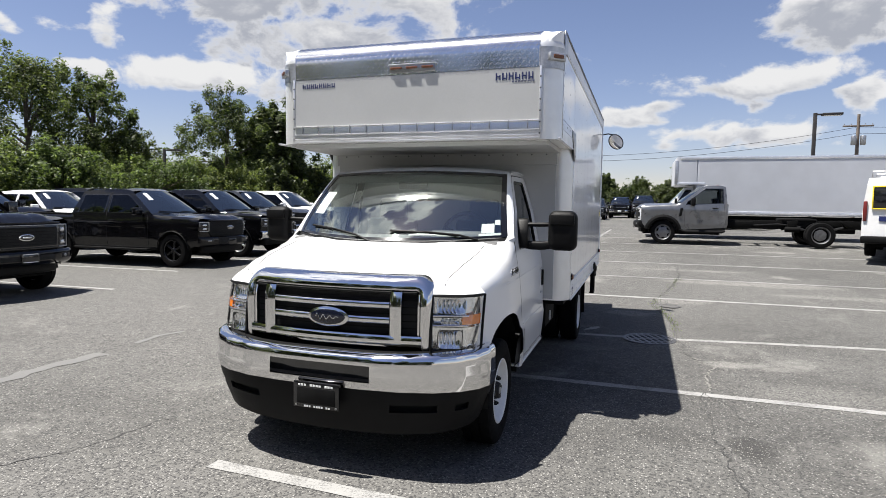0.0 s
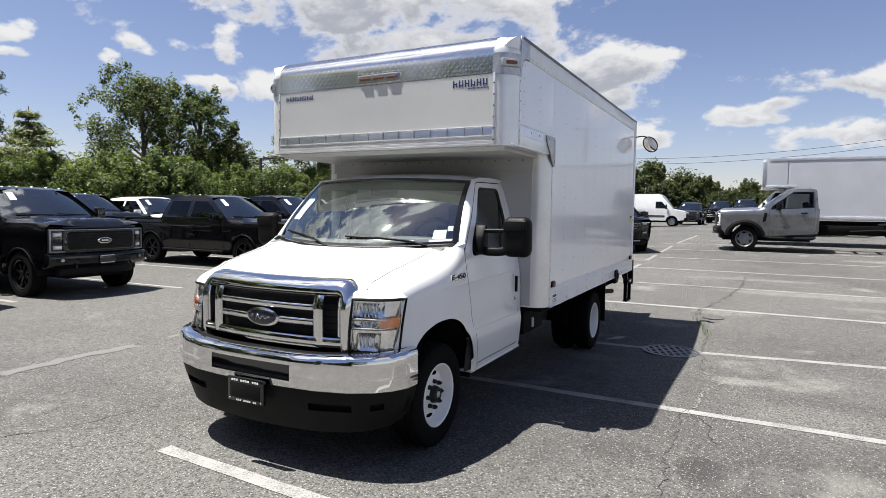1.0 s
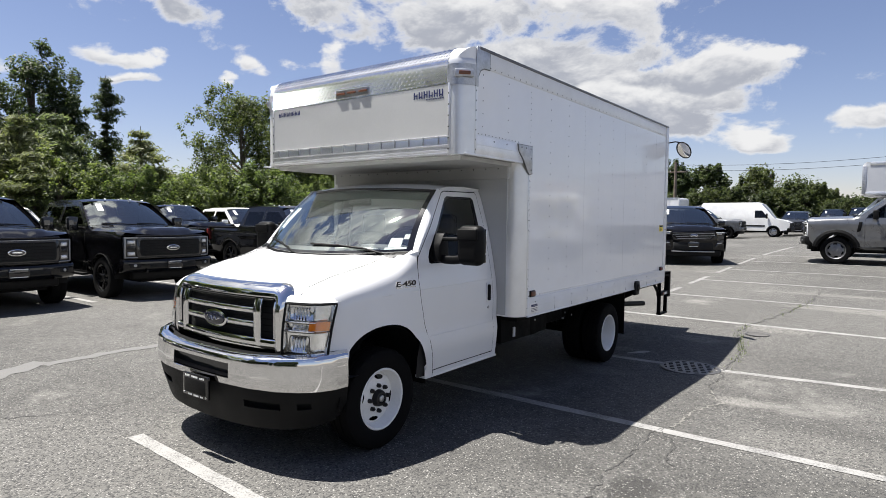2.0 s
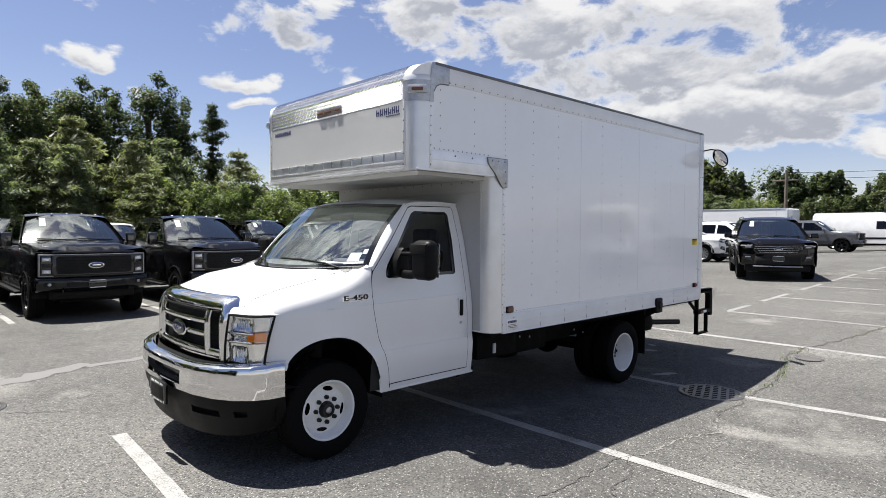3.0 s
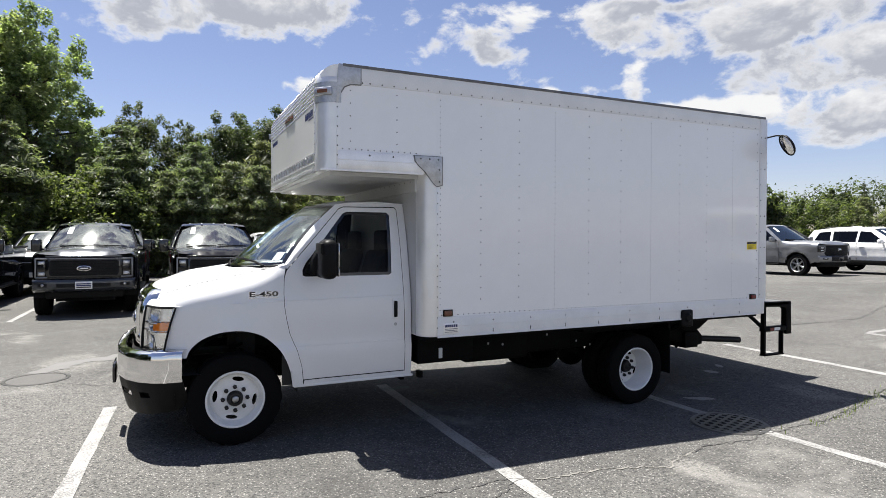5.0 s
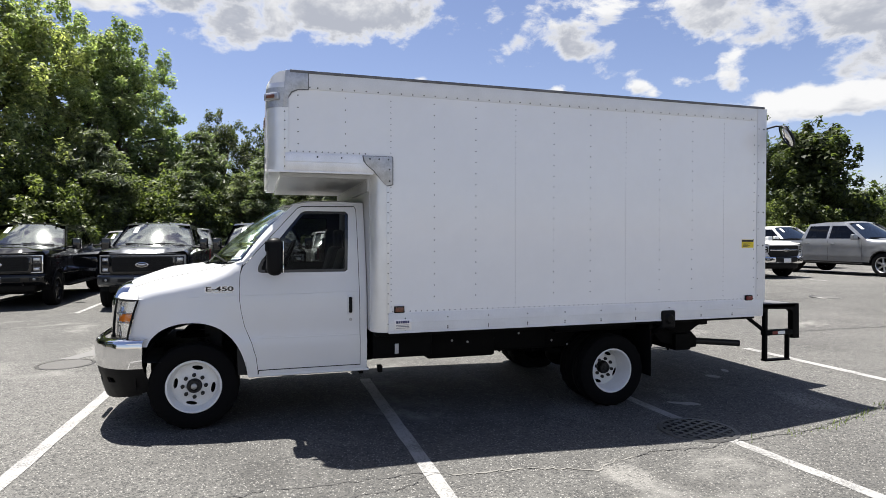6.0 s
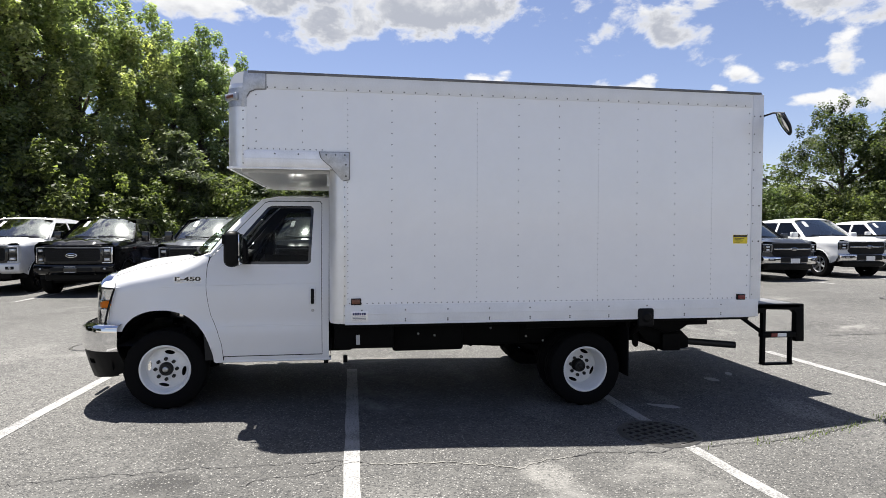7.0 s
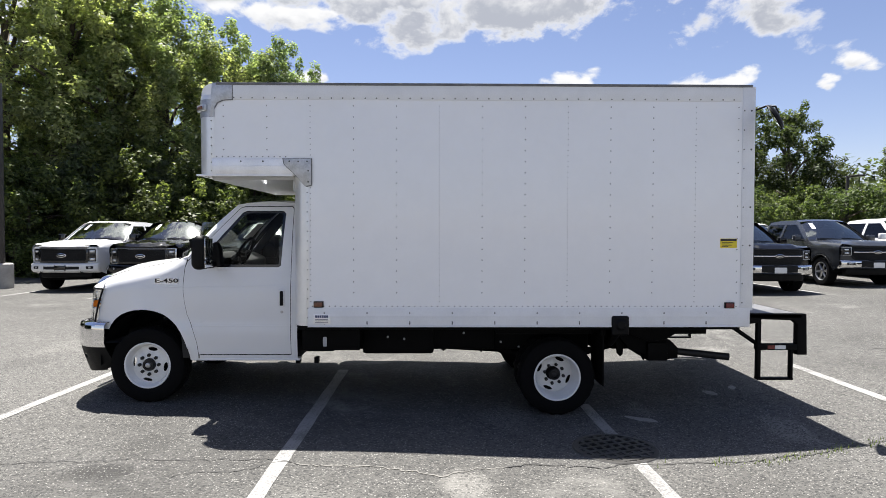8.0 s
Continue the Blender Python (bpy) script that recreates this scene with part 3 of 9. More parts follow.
for pts, w, mat, lift in (([(2.50, -1.2), (2.50, -0.6), (2.47, 0.0), (2.42, 0.52), (2.36, 1.1), (2.44, 1.75)], 0.007, CRACK, 0.004),
                          ([(2.44, 1.75), (2.50, 2.2), (2.60, 2.8), (2.45, 3.3), (2.38, 3.8)], 0.014, FILLER, 0.004),
                          ([(2.45, 3.3), (2.38, 3.8), (2.34, 4.66), (2.36, 5.2), (2.20, 6.0), (2.05, 6.5)], 0.010, CRACK, 0.0055),
                          ([(2.05, 6.5), (2.35, 8.0), (2.65, 9.6), (2.7, 12.0)], 0.018, CRACK, 0.004),
                          ([(2.44, 1.75), (2.60, 1.3), (2.72, 0.9)], 0.006, CRACK, 0.005),
                          ([(-2.30, -1.95), (-1.89, -1.38), (-1.71, -1.17), (-1.61, -0.91), (-1.58, -0.7), (-1.45, -0.34)], 0.008, CRACK, 0.004),
                          ([(4.4, -2.0), (3.9, -1.2), (3.6, -0.9)], 0.006, CRACK, 0.004),
                          ([(-1.2, 8.6), (-0.8, 11.0), (-1.6, 13.2)], 0.03, CRACK, 0.004)):
    ob = part("asphalt_crack", ribbon(wander(pts, 0.08), w, lift, 0.8, 0.2), mat, smooth=0)
    tagged(ob, "wandering crack in the asphalt", "crack", "asphalt cracks", "structure")


def patch_of(x, y, rx, ry, turn, mat, name, label, lift=0.003):
    """A ragged flat patch on the ground."""
    b = bmesh.new()
    c = b.verts.new((x, y, ground_z(x, y) + lift))
    ring = []
    for i in range(36):
        a = 2 * math.pi * i / 36
        k = 1 + 0.35 * noise.noise((x + 1.4 * math.cos(a), y + 1.4 * math.sin(a), 3.3))
        u, v = rx * k * math.cos(a), ry * k * math.sin(a)
        p = (x + u * math.cos(turn) - v * math.sin(turn), y + u * math.sin(turn) + v * math.cos(turn))
        ring.append(b.verts.new((*p, ground_z(*p) + lift)))
    for i in range(36):
        b.faces.new((c, ring[i], ring[(i + 1) % 36]))
    tagged(part(name, b, mat, smooth=0), label, "stain", kind="structure")


STAIN = surface("oil_stain", (0.074, 0.071, 0.067), 0.85, vary=0.25, scale=7, bump=0.5, grain=120)
for x, y, rx, ry, turn in ((0.54, 5.62, 0.085, 0.05, 0.3), (0.41, 5.92, 0.07, 0.035, -0.4), (1.23, 4.67, 0.16, 0.05, 0.9)):
    patch_of(x, y, rx, ry, turn, LINE, "paint_fleck", "scrap of white paint on the asphalt")


def build_grate(x, y, r):
    z = ground_z(x, y)
    root = thing("drain_grate", "round cast iron storm drain grate flush with the asphalt", "drain grate", at=pose(x, y, z))
    # flat disc without depth: the drain's darkness is only its colour
    part("pit_dark_disc", lathe([(0.001, 0.002), (r, 0.002)], "z", 40), PIT, root, smooth=0)
    part("rim", lathe([(r * 0.86, 0.004), (r * 0.86, 0.016), (r * 0.97, 0.016), (r, 0.006), (r, 0.0)], "z", 48), IRON, root)
    step = 0.082
    k = int(r / step)
    for turn in (0, 90):
        for i in range(-k, k + 1):
            a = i * step
            h = math.sqrt(max(0.0, (r * 0.88) ** 2 - a * a))
            if h > 0.03:
                part("bar", block(-h, h, a - 0.015, a + 0.015, 0.004, 0.0145 if turn else 0.0135, m=pose(0, 0, 0, 0, 0, turn + 20)), IRON, root, smooth=0)


build_grate(1.99, 4.20, 0.34)


def build_manhole(x, y, r, label):
    root = thing("manhole_cover", label, "manhole cover", at=pose(x, y, ground_z(x, y)))
    part("ring", lathe([(r * 0.90, 0.002), (r * 0.90, 0.007), (r, 0.007), (r * 1.02, 0.0)], "z", 40), IRON, root)
    part("lid", lathe([(0.001, 0.006), (r * 0.88, 0.006), (r * 0.89, 0.002)], "z", 40), STAIN, root)


build_manhole(-2.35, -1.85, 0.33, "round iron manhole cover in faded paint")
build_manhole(-4.6, 13.5, 0.40, "round iron manhole cover in the drive lane")
build_manhole(2.34, 6.42, 0.16, "small round iron valve cover beside a crack")


def build_weeds():
    """Tufts of grass in the crack."""
    verts, faces = [], []
    for k in range(260):
        y = random.choice((random.gauss(6.2, 0.5), random.gauss(8.8, 0.7), random.gauss(5.2, 0.3)))
        x = curve_at([(4.66, 2.34), (5.2, 2.36), (6.0, 2.20), (6.5, 2.05), (8.0, 2.35), (9.6, 2.65)], y) + random.gauss(0, 0.04)
        z = ground_z(x, y)
        a, h, w = random.uniform(0, 6.28), random.uniform(0.015, 0.05), 0.004
        lean = random.uniform(0.2, 0.9)
        i = len(verts)
        verts += [(x - w * math.sin(a), y + w * math.cos(a), z), (x + w * math.sin(a), y - w * math.cos(a), z), (x + h * lean * math.cos(a), y + h * lean * math.sin(a), z + h)]
        faces.append((i, i + 1, i + 2))
    me = bpy.data.meshes.new("weeds")
    me.from_pydata(verts, [], faces)
    me.materials.append(YOUNG)
    tagged(new("weeds", me), "small green weeds growing from a crack", "weeds", kind="stuff")


build_weeds()

# ---- the box truck: its nose points along -y, its left side to +x ----
truck = thing("box_truck", "white cutaway box truck with cab-over cargo body parked on asphalt", "box truck")
AXLE_F, AXLE_R = Vector((0, 0.0, 0.361)), Vector((0, 3.918, 0.274))
BOX = dict(half=1.22, front=1.465, back=5.67, low=0.785, top=2.985, over=0.60, under=2.16)


# -- cab skin --
def cab_half(y, z):
    """Half the cab's width at (y, z)."""
    w = curve_at([(0.3, 0.965), (0.45, 0.988), (0.66, 1.010), (0.738, 1.010), (0.765, 0.997), (0.95, 1.0), (1.12, 0.988), (1.20, 0.972), (1.31, 0.952), (1.6, 0.89), (1.90, 0.795), (1.95, 0.76)], z)
    if y < 0.2:
        w -= 0.22 * (0.2 - y) ** 2
    top = hood_edge(y)
    if y < 0.45:
        d = (top - z) / 0.13
        if d < 1:
            w -= 0.11 * max(0.0, min(1.0, (0.40 - y) / 0.25)) * (1 - math.sqrt(max(0.0, 1 - (1 - max(d, 0.0)) ** 2)))
    # flare round the front wheel
    r = math.hypot(y - 0.0, (z - 0.37) * 0.95)
    if 0.44 < r < 0.66 and z > 0.3:
        w += 0.022 * (1 - (r - 0.44) / 0.22) ** 2
    return w


def hood_edge(y):
    return curve_at([(-0.66, 1.105), (-0.55, 1.155), (-0.30, 1.235), (0.07, 1.315), (0.40, 1.405), (0.6, 1.45)], y)


def side(sign, out=0.0):
    return lambda y, z: Vector((sign * (cab_half(y, z) + out), y, z))


arch = [(0.432, 0.425), (0.420, 0.50), (0.394, 0.601), (0.344, 0.709), (0.277, 0.790), (0.194, 0.856), (0.081, 0.896), (-0.031, 0.904), (-0.14, 0.890), (-0.247, 0.846), (-0.323, 0.778), (-0.352, 0.715)]


def rounded(points, k=4):
    """A smooth curve through points."""
    out = []
    for i in range(len(points) - 1):
        p0, p1, p2, p3 = (Vector(points[max(0, min(len(points) - 1, i + j))]) for j in (-1, 0, 1, 2))
        for n in range(k):
            t = n / k
            q = 0.5 * (2 * p1 + (p2 - p0) * t + (2 * p0 - 5 * p1 + 4 * p2 - p3) * t * t + (3 * p1 - p0 - 3 * p2 + p3) * t ** 3)
            out.append((q.x, q.y))
    return out + [points[-1]]


arch = rounded(arch)
fender = [(-0.352, 0.715), (-0.505, 0.715), (-0.50, 0.80), (-0.455, 0.95), (-0.445, 1.085), (-0.47, 1.10)]
fender += [(y, hood_edge(y) + 0.004) for y in [-0.48 + 0.0436 * k for k in range(21)]]
fender += [(0.385, 1.37), (0.370, 1.30), (0.364, 1.18), (0.366, 1.08), (0.380, 0.98), (0.405, 0.86), (0.463, 0.716), (0.498, 0.59), (0.511, 0.475), (0.511, 0.425)] + arch[:-1]
door = [(0.519, 0.480), (0.506, 0.59), (0.471, 0.716), (0.413, 0.86), (0.388, 0.98), (0.374, 1.08), (0.372, 1.18), (0.379, 1.30), (0.400, 1.362), (0.862, 1.872), (0.90, 1.888), (1.36, 1.893), (1.376, 1.87), (1.384, 0.480)]
door = [(y - 0.004 if y < 0.87 else y + 0.003 if y > 1.35 else y, z) for y, z in door]
window = [(0.520, 1.318), (0.545, 1.308), (1.262, 1.308), (1.285, 1.325), (1.308, 1.825), (1.282, 1.850), (0.925, 1.850), (0.885, 1.832), (0.545, 1.412), (0.520, 1.360)]
frame_post = [(0.388, 1.400), (0.396, 1.371), (0.858, 1.88), (0.90, 1.896), (1.365, 1.901), (1.384, 1.875), (1.392, 0.472), (0.522, 0.472), (0.519, 0.432), (1.45, 0.432), (1.45, 1.925), (1.2, 1.935), (0.95, 1.925), (0.845, 1.905)]

for sign in (1, -1):
    part("fender", panel(fender, side(sign), 0.045), WHITE, truck)
    part("door_surround", panel(frame_post, side(sign), 0.09), WHITE, truck)
    leaf = part("cab_door", panel(door, side(sign, 0.001), 0.06, [window]), WHITE, truck)
    backing = [(0.35, 0.44), (0.33, 1.36), (0.44, 1.40), (0.85, 1.90), (1.43, 1.91), (1.44, 0.43)]
    part("door_jamb", panel(backing, side(sign, -0.022), 0.09, [[(0.535, 1.325), (1.268, 1.325), (1.292, 1.82), (1.27, 1.838), (0.93, 1.838), (0.895, 1.82), (0.555, 1.41), (0.535, 1.36)]]), CABIN, truck)
    # black rubber round the window
    seal = bmesh.new()
    inner = [(0.548, 1.336), (0.560, 1.332), (1.250, 1.332), (1.260, 1.340), (1.282, 1.812), (1.266, 1.827), (0.935, 1.827), (0.905, 1.815), (0.568, 1.405), (0.548, 1.362)]
    for i in range(10):
        j = (i + 1) % 10
        panel([window[i], window[j], inner[j], inner[i]], side(sign, -0.006), 0.1, bm=seal)
    part("window_seal", seal, GLOSS, leaf)
    pane = part("side_window", panel(inner, side(sign, -0.012), 0.12), SIDE, leaf)
    pane.visible_shadow = False
    part("mirror_sail", panel([(0.552, 1.336), (0.735, 1.334), (0.715, 1.50), (0.675, 1.53), (0.570, 1.402), (0.552, 1.365)], side(sign, -0.003), 0.1), BLACK, leaf)
    # handle, lock and pressed line
    x = sign * 1.0
    part("handle_recess", block(min(x - sign * 0.004, x + sign * 0.004), max(x - sign * 0.004, x + sign * 0.004), 1.277, 1.330, 0.93, 1.10, 0.003), WHITE, leaf)
    part("door_handle", block(min(x - sign * 0.005, x + sign * 0.024), max(x - sign * 0.005, x + sign * 0.024), 1.289, 1.318, 0.945, 1.085, 0.008), BLACK, leaf, "black plastic door handle")
    part("lock", lathe([(0.001, 0.0), (0.013, 0.0), (0.015, -0.006)], "x", 16, m=Matrix.Translation((sign * 1.004, 1.305, 0.884)) @ (Matrix.Identity(4) if sign > 0 else pose(0, 0, 0, 0, 0, 180))), STEEL, leaf)
    for pts, owner in (([(-0.42, 1.100), (0.0, 1.112), (0.362, 1.121)], truck), ([(0.38, 1.121), (0.9, 1.126), (1.38, 1.134)], leaf)):
        crease = [Vector((sign * (cab_half(y, z) + 0.0005), y, z)) for y, z in pts]
        part("pressed_line", tube(crease, 0.0032, 6), WHITE, owner)
    lower = [Vector((sign * (cab_half(y, z) + 0.001), y, z)) for y, z in [(0.465, 0.752), (0.9, 0.751), (1.38, 0.750)]]
    part("pressed_line", tube(lower, 0.0025, 6), WHITE, leaf)
    # rocker and step
    part("rocker", block(min(sign * 0.88, sign * 0.992), max(sign * 0.88, sign * 0.992), 0.44, 1.47, 0.418, 0.438, 0.006), WHITE, truck)
    # inner wheel house
    def house(u, v, s=sign):
        a = radians(-6 + 192 * u)
        return Vector((s * (0.50 + 0.46 * v), 0.02 + 0.455 * math.cos(a), 0.42 + 0.47 * math.sin(a)))
    part("wheel_house", grid(20, 3, house), BLACK, truck)
    # badge with its raised figures as plain shapes
    bx = sign * (cab_half(0.2, 1.17) + 0.004)
    badge = part("model_badge", block(min(bx - sign * 0.006, bx + sign * 0.002), max(bx - sign * 0.006, bx + sign * 0.002), 0.098, 0.320, 1.150, 1.156, 0.001), CHROME, truck, "chrome model badge with dark figures")
    for name, mat, grow, out in (("figure_rim", CHROME, 0.0032, 0.0), ("figure_face", CABIN, 0.0006, 0.0025)):
        words = bpy.data.curves.new(name, "FONT")
        words.body, words.size, words.extrude, words.offset, words.align_x, words.align_y = "E-450", 0.066, 0.002, grow, "CENTER", "CENTER"
        holder = bpy.data.objects.new(name, words)
        raised = new(name, bpy.data.meshes.new_from_object(holder))
        bpy.data.objects.remove(holder)
        raised.data.materials.append(mat)
        raised.parent = badge
        raised.matrix_basis = Matrix.Translation((bx + sign * out, 0.2085, 1.179)) @ (pose(0, 0, 0, 90, 0, 90) if sign > 0 else pose(0, 0, 0, 90, 0, -90)) @ Matrix.Diagonal((1.46, 0.80, 1, 1))


# -- hood, cowl, windshield, roof --
def cowl_y(x):
    return 0.02 + 0.34 * (x / 0.86) ** 2


def hood_place(u, v):
    f = 2 * v - 1
    y_front = -0.640 + 0.10 * abs(f) ** 2.5
    y_back = cowl_y(f * 0.83) - 0.015
    y = y_front + (y_back - y_front) * u
    e = hood_edge(y)
    half = cab_half(y, e) + 0.004
    crown = curve_at([(-0.66, 0.085), (-0.3, 0.095), (0.07, 0.06), (0.4, 0.03)], y)
    ridge = 0.010 * math.exp(-((abs(f) - 0.62) / 0.12) ** 2) * min(1.0, u * 3)
    drop = 0.055 * max(0.0, 1 - u / 0.10) ** 2
    return Vector((f * half, y, e + crown * (1 - abs(f) ** 2.4) + ridge - drop))


part("hood", grid(22, 32, hood_place), WHITE, truck, "white hood")
for sign in (1, -1):
    seam = []
    for k in range(14):
        u = 0.03 + 0.94 * k / 13
        p = hood_place(u * 0.93, 0.5 + sign * (0.462 - 0.012 * u))
        seam.append(p + Vector((0, 0, 0.0008)))
    part("hood_seam", tube(seam, 0.0028, 5), CRACK, truck)


def screen_place(u, v, grow=0.0, out=0.0):
    """u: across from -1 to 1, v: up from 0 to 1."""
    u = u * (1 + grow)
    vv = 0.5 + (v - 0.5) * (1 + grow)
    xb, xt = 0.885, 0.775
    x = u * (xb + (xt - xb) * vv)
    yb = cowl_y(u * 0.86) + 0.035
    yt = 0.735 + 0.10 * u * u
    zb, zt = 1.375 + 0.035 * u * u, 1.925 - 0.025 * u * u
    bulge = 0.030 * 4 * vv * (1 - vv)
    return Vector((x, yb + (yt - yb) * vv - bulge - out * 0.7, zb + (zt - zb) * vv + bulge * 0.6 + out * 0.7))


screen = part("windshield", grid(24, 14, lambda u, v: screen_place(2 * u - 1, v)), SCREEN, truck, "curved clear windshield reflecting the sky")
screen.visible_shadow = False


for sign in (1, -1):
    def pillar_strip(u, v, sign=sign):
        y, z = 0.395 + (0.850 - 0.395) * v, 1.402 + (1.910 - 1.402) * v
        a, b = screen_place(sign * 1.0, v), Vector((sign * (cab_half(y, z) + 0.001), y, z))
        return a.lerp(b, u) + Vector((0, -0.010, 0.008)) * math.sin(math.pi * u)
    part("windshield_pillar", grid(4, 12, pillar_strip), WHITE, truck)
    part("pillar_trim", grid(4, 12, lambda u, v: pillar_strip(u, v) + Vector((-sign * 0.014, 0.016, -0.010))), CABIN, truck)


def frit(u0, u1, v0, v1):
    return grid(max(2, int(12 * (u1 - u0))), max(2, int(10 * (v1 - v0))), lambda u, v: screen_place(u0 + (u1 - u0) * u, v0 + (v1 - v0) * v, 0.0, 0.003))


edge = merge(merge(merge(frit(-1.0, -0.955, 0, 1), frit(0.955, 1.0, 0, 1)), frit(-0.955, 0.955, 0.955, 1.0)), frit(-0.955, 0.955, 0, 0.03))
part("black_border", edge, GLOSS, screen)
band = part("sunshade_band", grid(20, 3, lambda u, v: screen_place(-0.955 + 1.91 * u, 0.80 + 0.155 * v, 0, -0.006)), TINT, screen)
band.visible_shadow = False
for name, mat, u0, u1, v0, v1 in (("inspection_sticker", PAPER, 0.80, 0.90, 0.08, 0.20), ("round_sticker", PAPER, 0.905, 0.945, 0.18, 0.25), ("barcode_label", PAPER, 0.78, 0.95, 0.03, 0.075),
                                  ("roof_label", PAPER, 0.72, 0.86, 0.86, 0.90), ("window_invoice", PAPER, -0.93, -0.80, 0.30, 0.66)):
    part(name, grid(3, 3, lambda u, v: screen_place(u0 + (u1 - u0) * u, v0 + (v1 - v0) * v, 0, -0.010)), mat, screen)


def cowl_place(u, v):
    f = 2 * v - 1
    a = hood_place(1.0, v) + Vector((0, 0, -0.012))
    b = screen_place(f, 0.0) + Vector((0, 0.0, -0.004))
    return a.lerp(b, u) - Vector((0, 0, 0.012 * math.sin(math.pi * u)))


cowl = part("cowl_grille", grid(4, 30, cowl_place), BLACK, truck, "black ribbed cowl below the windshield")
for k in range(44):
    v = 0.06 + 0.88 * k / 43
    a, b = cowl_place(0.2, v) + Vector((0, 0, 0.006)), cowl_place(0.9, v) + Vector((0, 0, 0.006))
    part("cowl_rib", tube([a, b], 0.0035, 4), BLACK, cowl, smooth=0)
for u in (-0.46, 0.42):
    rest = screen_place(u, 0.04, 0, 0.03)
    pivot = screen_place(u + 0.36, -0.02, 0, 0.008)
    tip0, tip1 = screen_place(u - 0.36, 0.10, 0, 0.016), screen_place(u + 0.22, 0.035, 0, 0.016)
    wiper = part("wiper_arm", tube([pivot, pivot.lerp(rest, 0.4) + Vector((0, 0, 0.02)), tip0.lerp(tip1, 0.5) + Vector((0, -0.015, 0.012))], 0.010, 6, taper=0.6), BLACK, truck)
    part("wiper_blade", tube([tip0, tip0.lerp(tip1, 0.5) + Vector((0, -0.008, 0.006)), tip1], 0.009, 6), BLACK, wiper)


def roof_place(u, v):
    f = 2 * v - 1
    y0 = 0.735 + 0.10 * f * f
    y = y0 + (1.45 - y0) * u
    e = curve_at([(0.73, 1.885), (0.845, 1.905), (0.95, 1.925), (1.2, 1.935), (1.45, 1.925)], y)
    half = cab_half(y, e) + 0.006
    c = 0.045 * (1 - abs(f) ** 3)
    lead = min(1.0, u * 4 + 0.35)
    return Vector((f * half, y, e + c * lead))


part("cab_roof", grid(10, 24, roof_place), WHITE, truck)
for f, dx in ((1.0, 0.004), (0.0, -0.004)):
    part("drip_rail", tube([roof_place(k / 10, f) + Vector((dx, 0, 0.001)) for k in range(11)], 0.007, 6), WHITE, truck)

# -- cab inside --
part("cab_floor", block(-0.94, 0.94, 0.58, 1.44, 0.42, 0.60), CABIN, truck)
part("firewall", block(-0.52, 0.52, 0.05, 0.20, 0.50, 1.25), CABIN, truck)
part("dashboard", slab([(0.12, 1.20), (0.22, 1.375), (0.50, 1.40), (0.64, 1.33), (0.62, 1.10), (0.20, 0.85)], -0.845, 0.845, "x", 0.02), DASH, truck)
part("instrument_hood", slab([(0.46, 1.36), (0.50, 1.435), (0.60, 1.44), (0.66, 1.38), (0.62, 1.30)], 0.22, 0.66, "x", 0.015), DASH, truck)
part("back_wall", grid(1, 1, lambda u, v: Vector((-0.93 + 1.86 * u - (0.14 * (2 * u - 1) if v > 0.5 else 0.0), 1.462, 0.45 + 1.47 * v))), CABIN, truck)
part("headliner", grid(6, 10, lambda u, v: roof_place(0.04 + 0.93 * u, 0.03 + 0.94 * v) - Vector((0, 0, 0.03))), HEADLINER, truck)
for x in (0.45, -0.45):
    seat = part("seat_cushion", block(x - 0.26, x + 0.26, 0.72, 1.22, 0.72, 0.90, 0.05, 3), SEAT, truck)
    part("seat_back", slab([(1.10, 0.86), (1.22, 0.84), (1.40, 1.46), (1.36, 1.52), (1.29, 1.50)], x - 0.25, x + 0.25, "x", 0.03), SEAT, seat)
    part("headrest", block(x - 0.14, x + 0.14, 1.325, 1.415, 1.49, 1.70, 0.035, 3), SEAT, seat)
part("engine_cover", block(-0.24, 0.24, 0.15, 1.00, 0.55, 0.98, 0.07, 3), CABIN, truck)
wheel_ring = [Vector((0.45 + 0.195 * math.cos(a), 0.765 + 0.195 * math.sin(a) * 0.45, 1.405 + 0.195 * math.sin(a) * 0.89)) for a in [2 * math.pi * k / 28 for k in range(28)]]
steer = part("steering_wheel", tube(wheel_ring, 0.017, 8, closed=True), BLACK, truck)
part("spoke", merge(tube([wheel_ring[1], (0.45, 0.755, 1.395), wheel_ring[13]], 0.018, 6), tube([(0.45, 0.755, 1.395), wheel_ring[21]], 0.022, 6)), BLACK, steer)
part("horn_pad", sphere((0.45, 0.76, 1.395), (0.075, 0.04, 0.06)), BLACK, steer)
part("steering_column", tube([(0.45, 0.74, 1.385), (0.45, 0.48, 1.25)], 0.05, 10), BLACK, steer)
part("inside_mirror", block(-0.13, 0.13, 0.70, 0.735, 1.77, 1.84, 0.014), BLACK, truck)
part("mirror_stalk", tube([(0, 0.735, 1.80), (0, 0.72, 1.90)], 0.010, 6), BLACK, truck)
for x in (0.42, -0.42):
    part("sun_visor", block(x - 0.22, x + 0.22, 0.80, 0.98, 1.885, 1.90, 0.006), HEADLINER, truck)
for sign in (1, -1):
    part("seat_belt", tube([(sign * 0.80, 1.38, 1.72), (sign * 0.84, 1.36, 1.2), (sign * 0.80, 1.30, 0.75)], 0.012, 5), BLACK, truck)
part("papers_on_dash", block(0.12, 0.46, 0.30, 0.50, 1.402, 1.412), PAPER, truck)


# -- nose: grille, headlights, bumper --
def nose_y(x, z):
    """The nose stands out in the middle and leans back upwards."""
    return -0.712 + 0.15 * (abs(x) / 0.9) ** 2.2 + 0.07 * max(0.0, (z - 1.05) / 0.15) ** 1.5


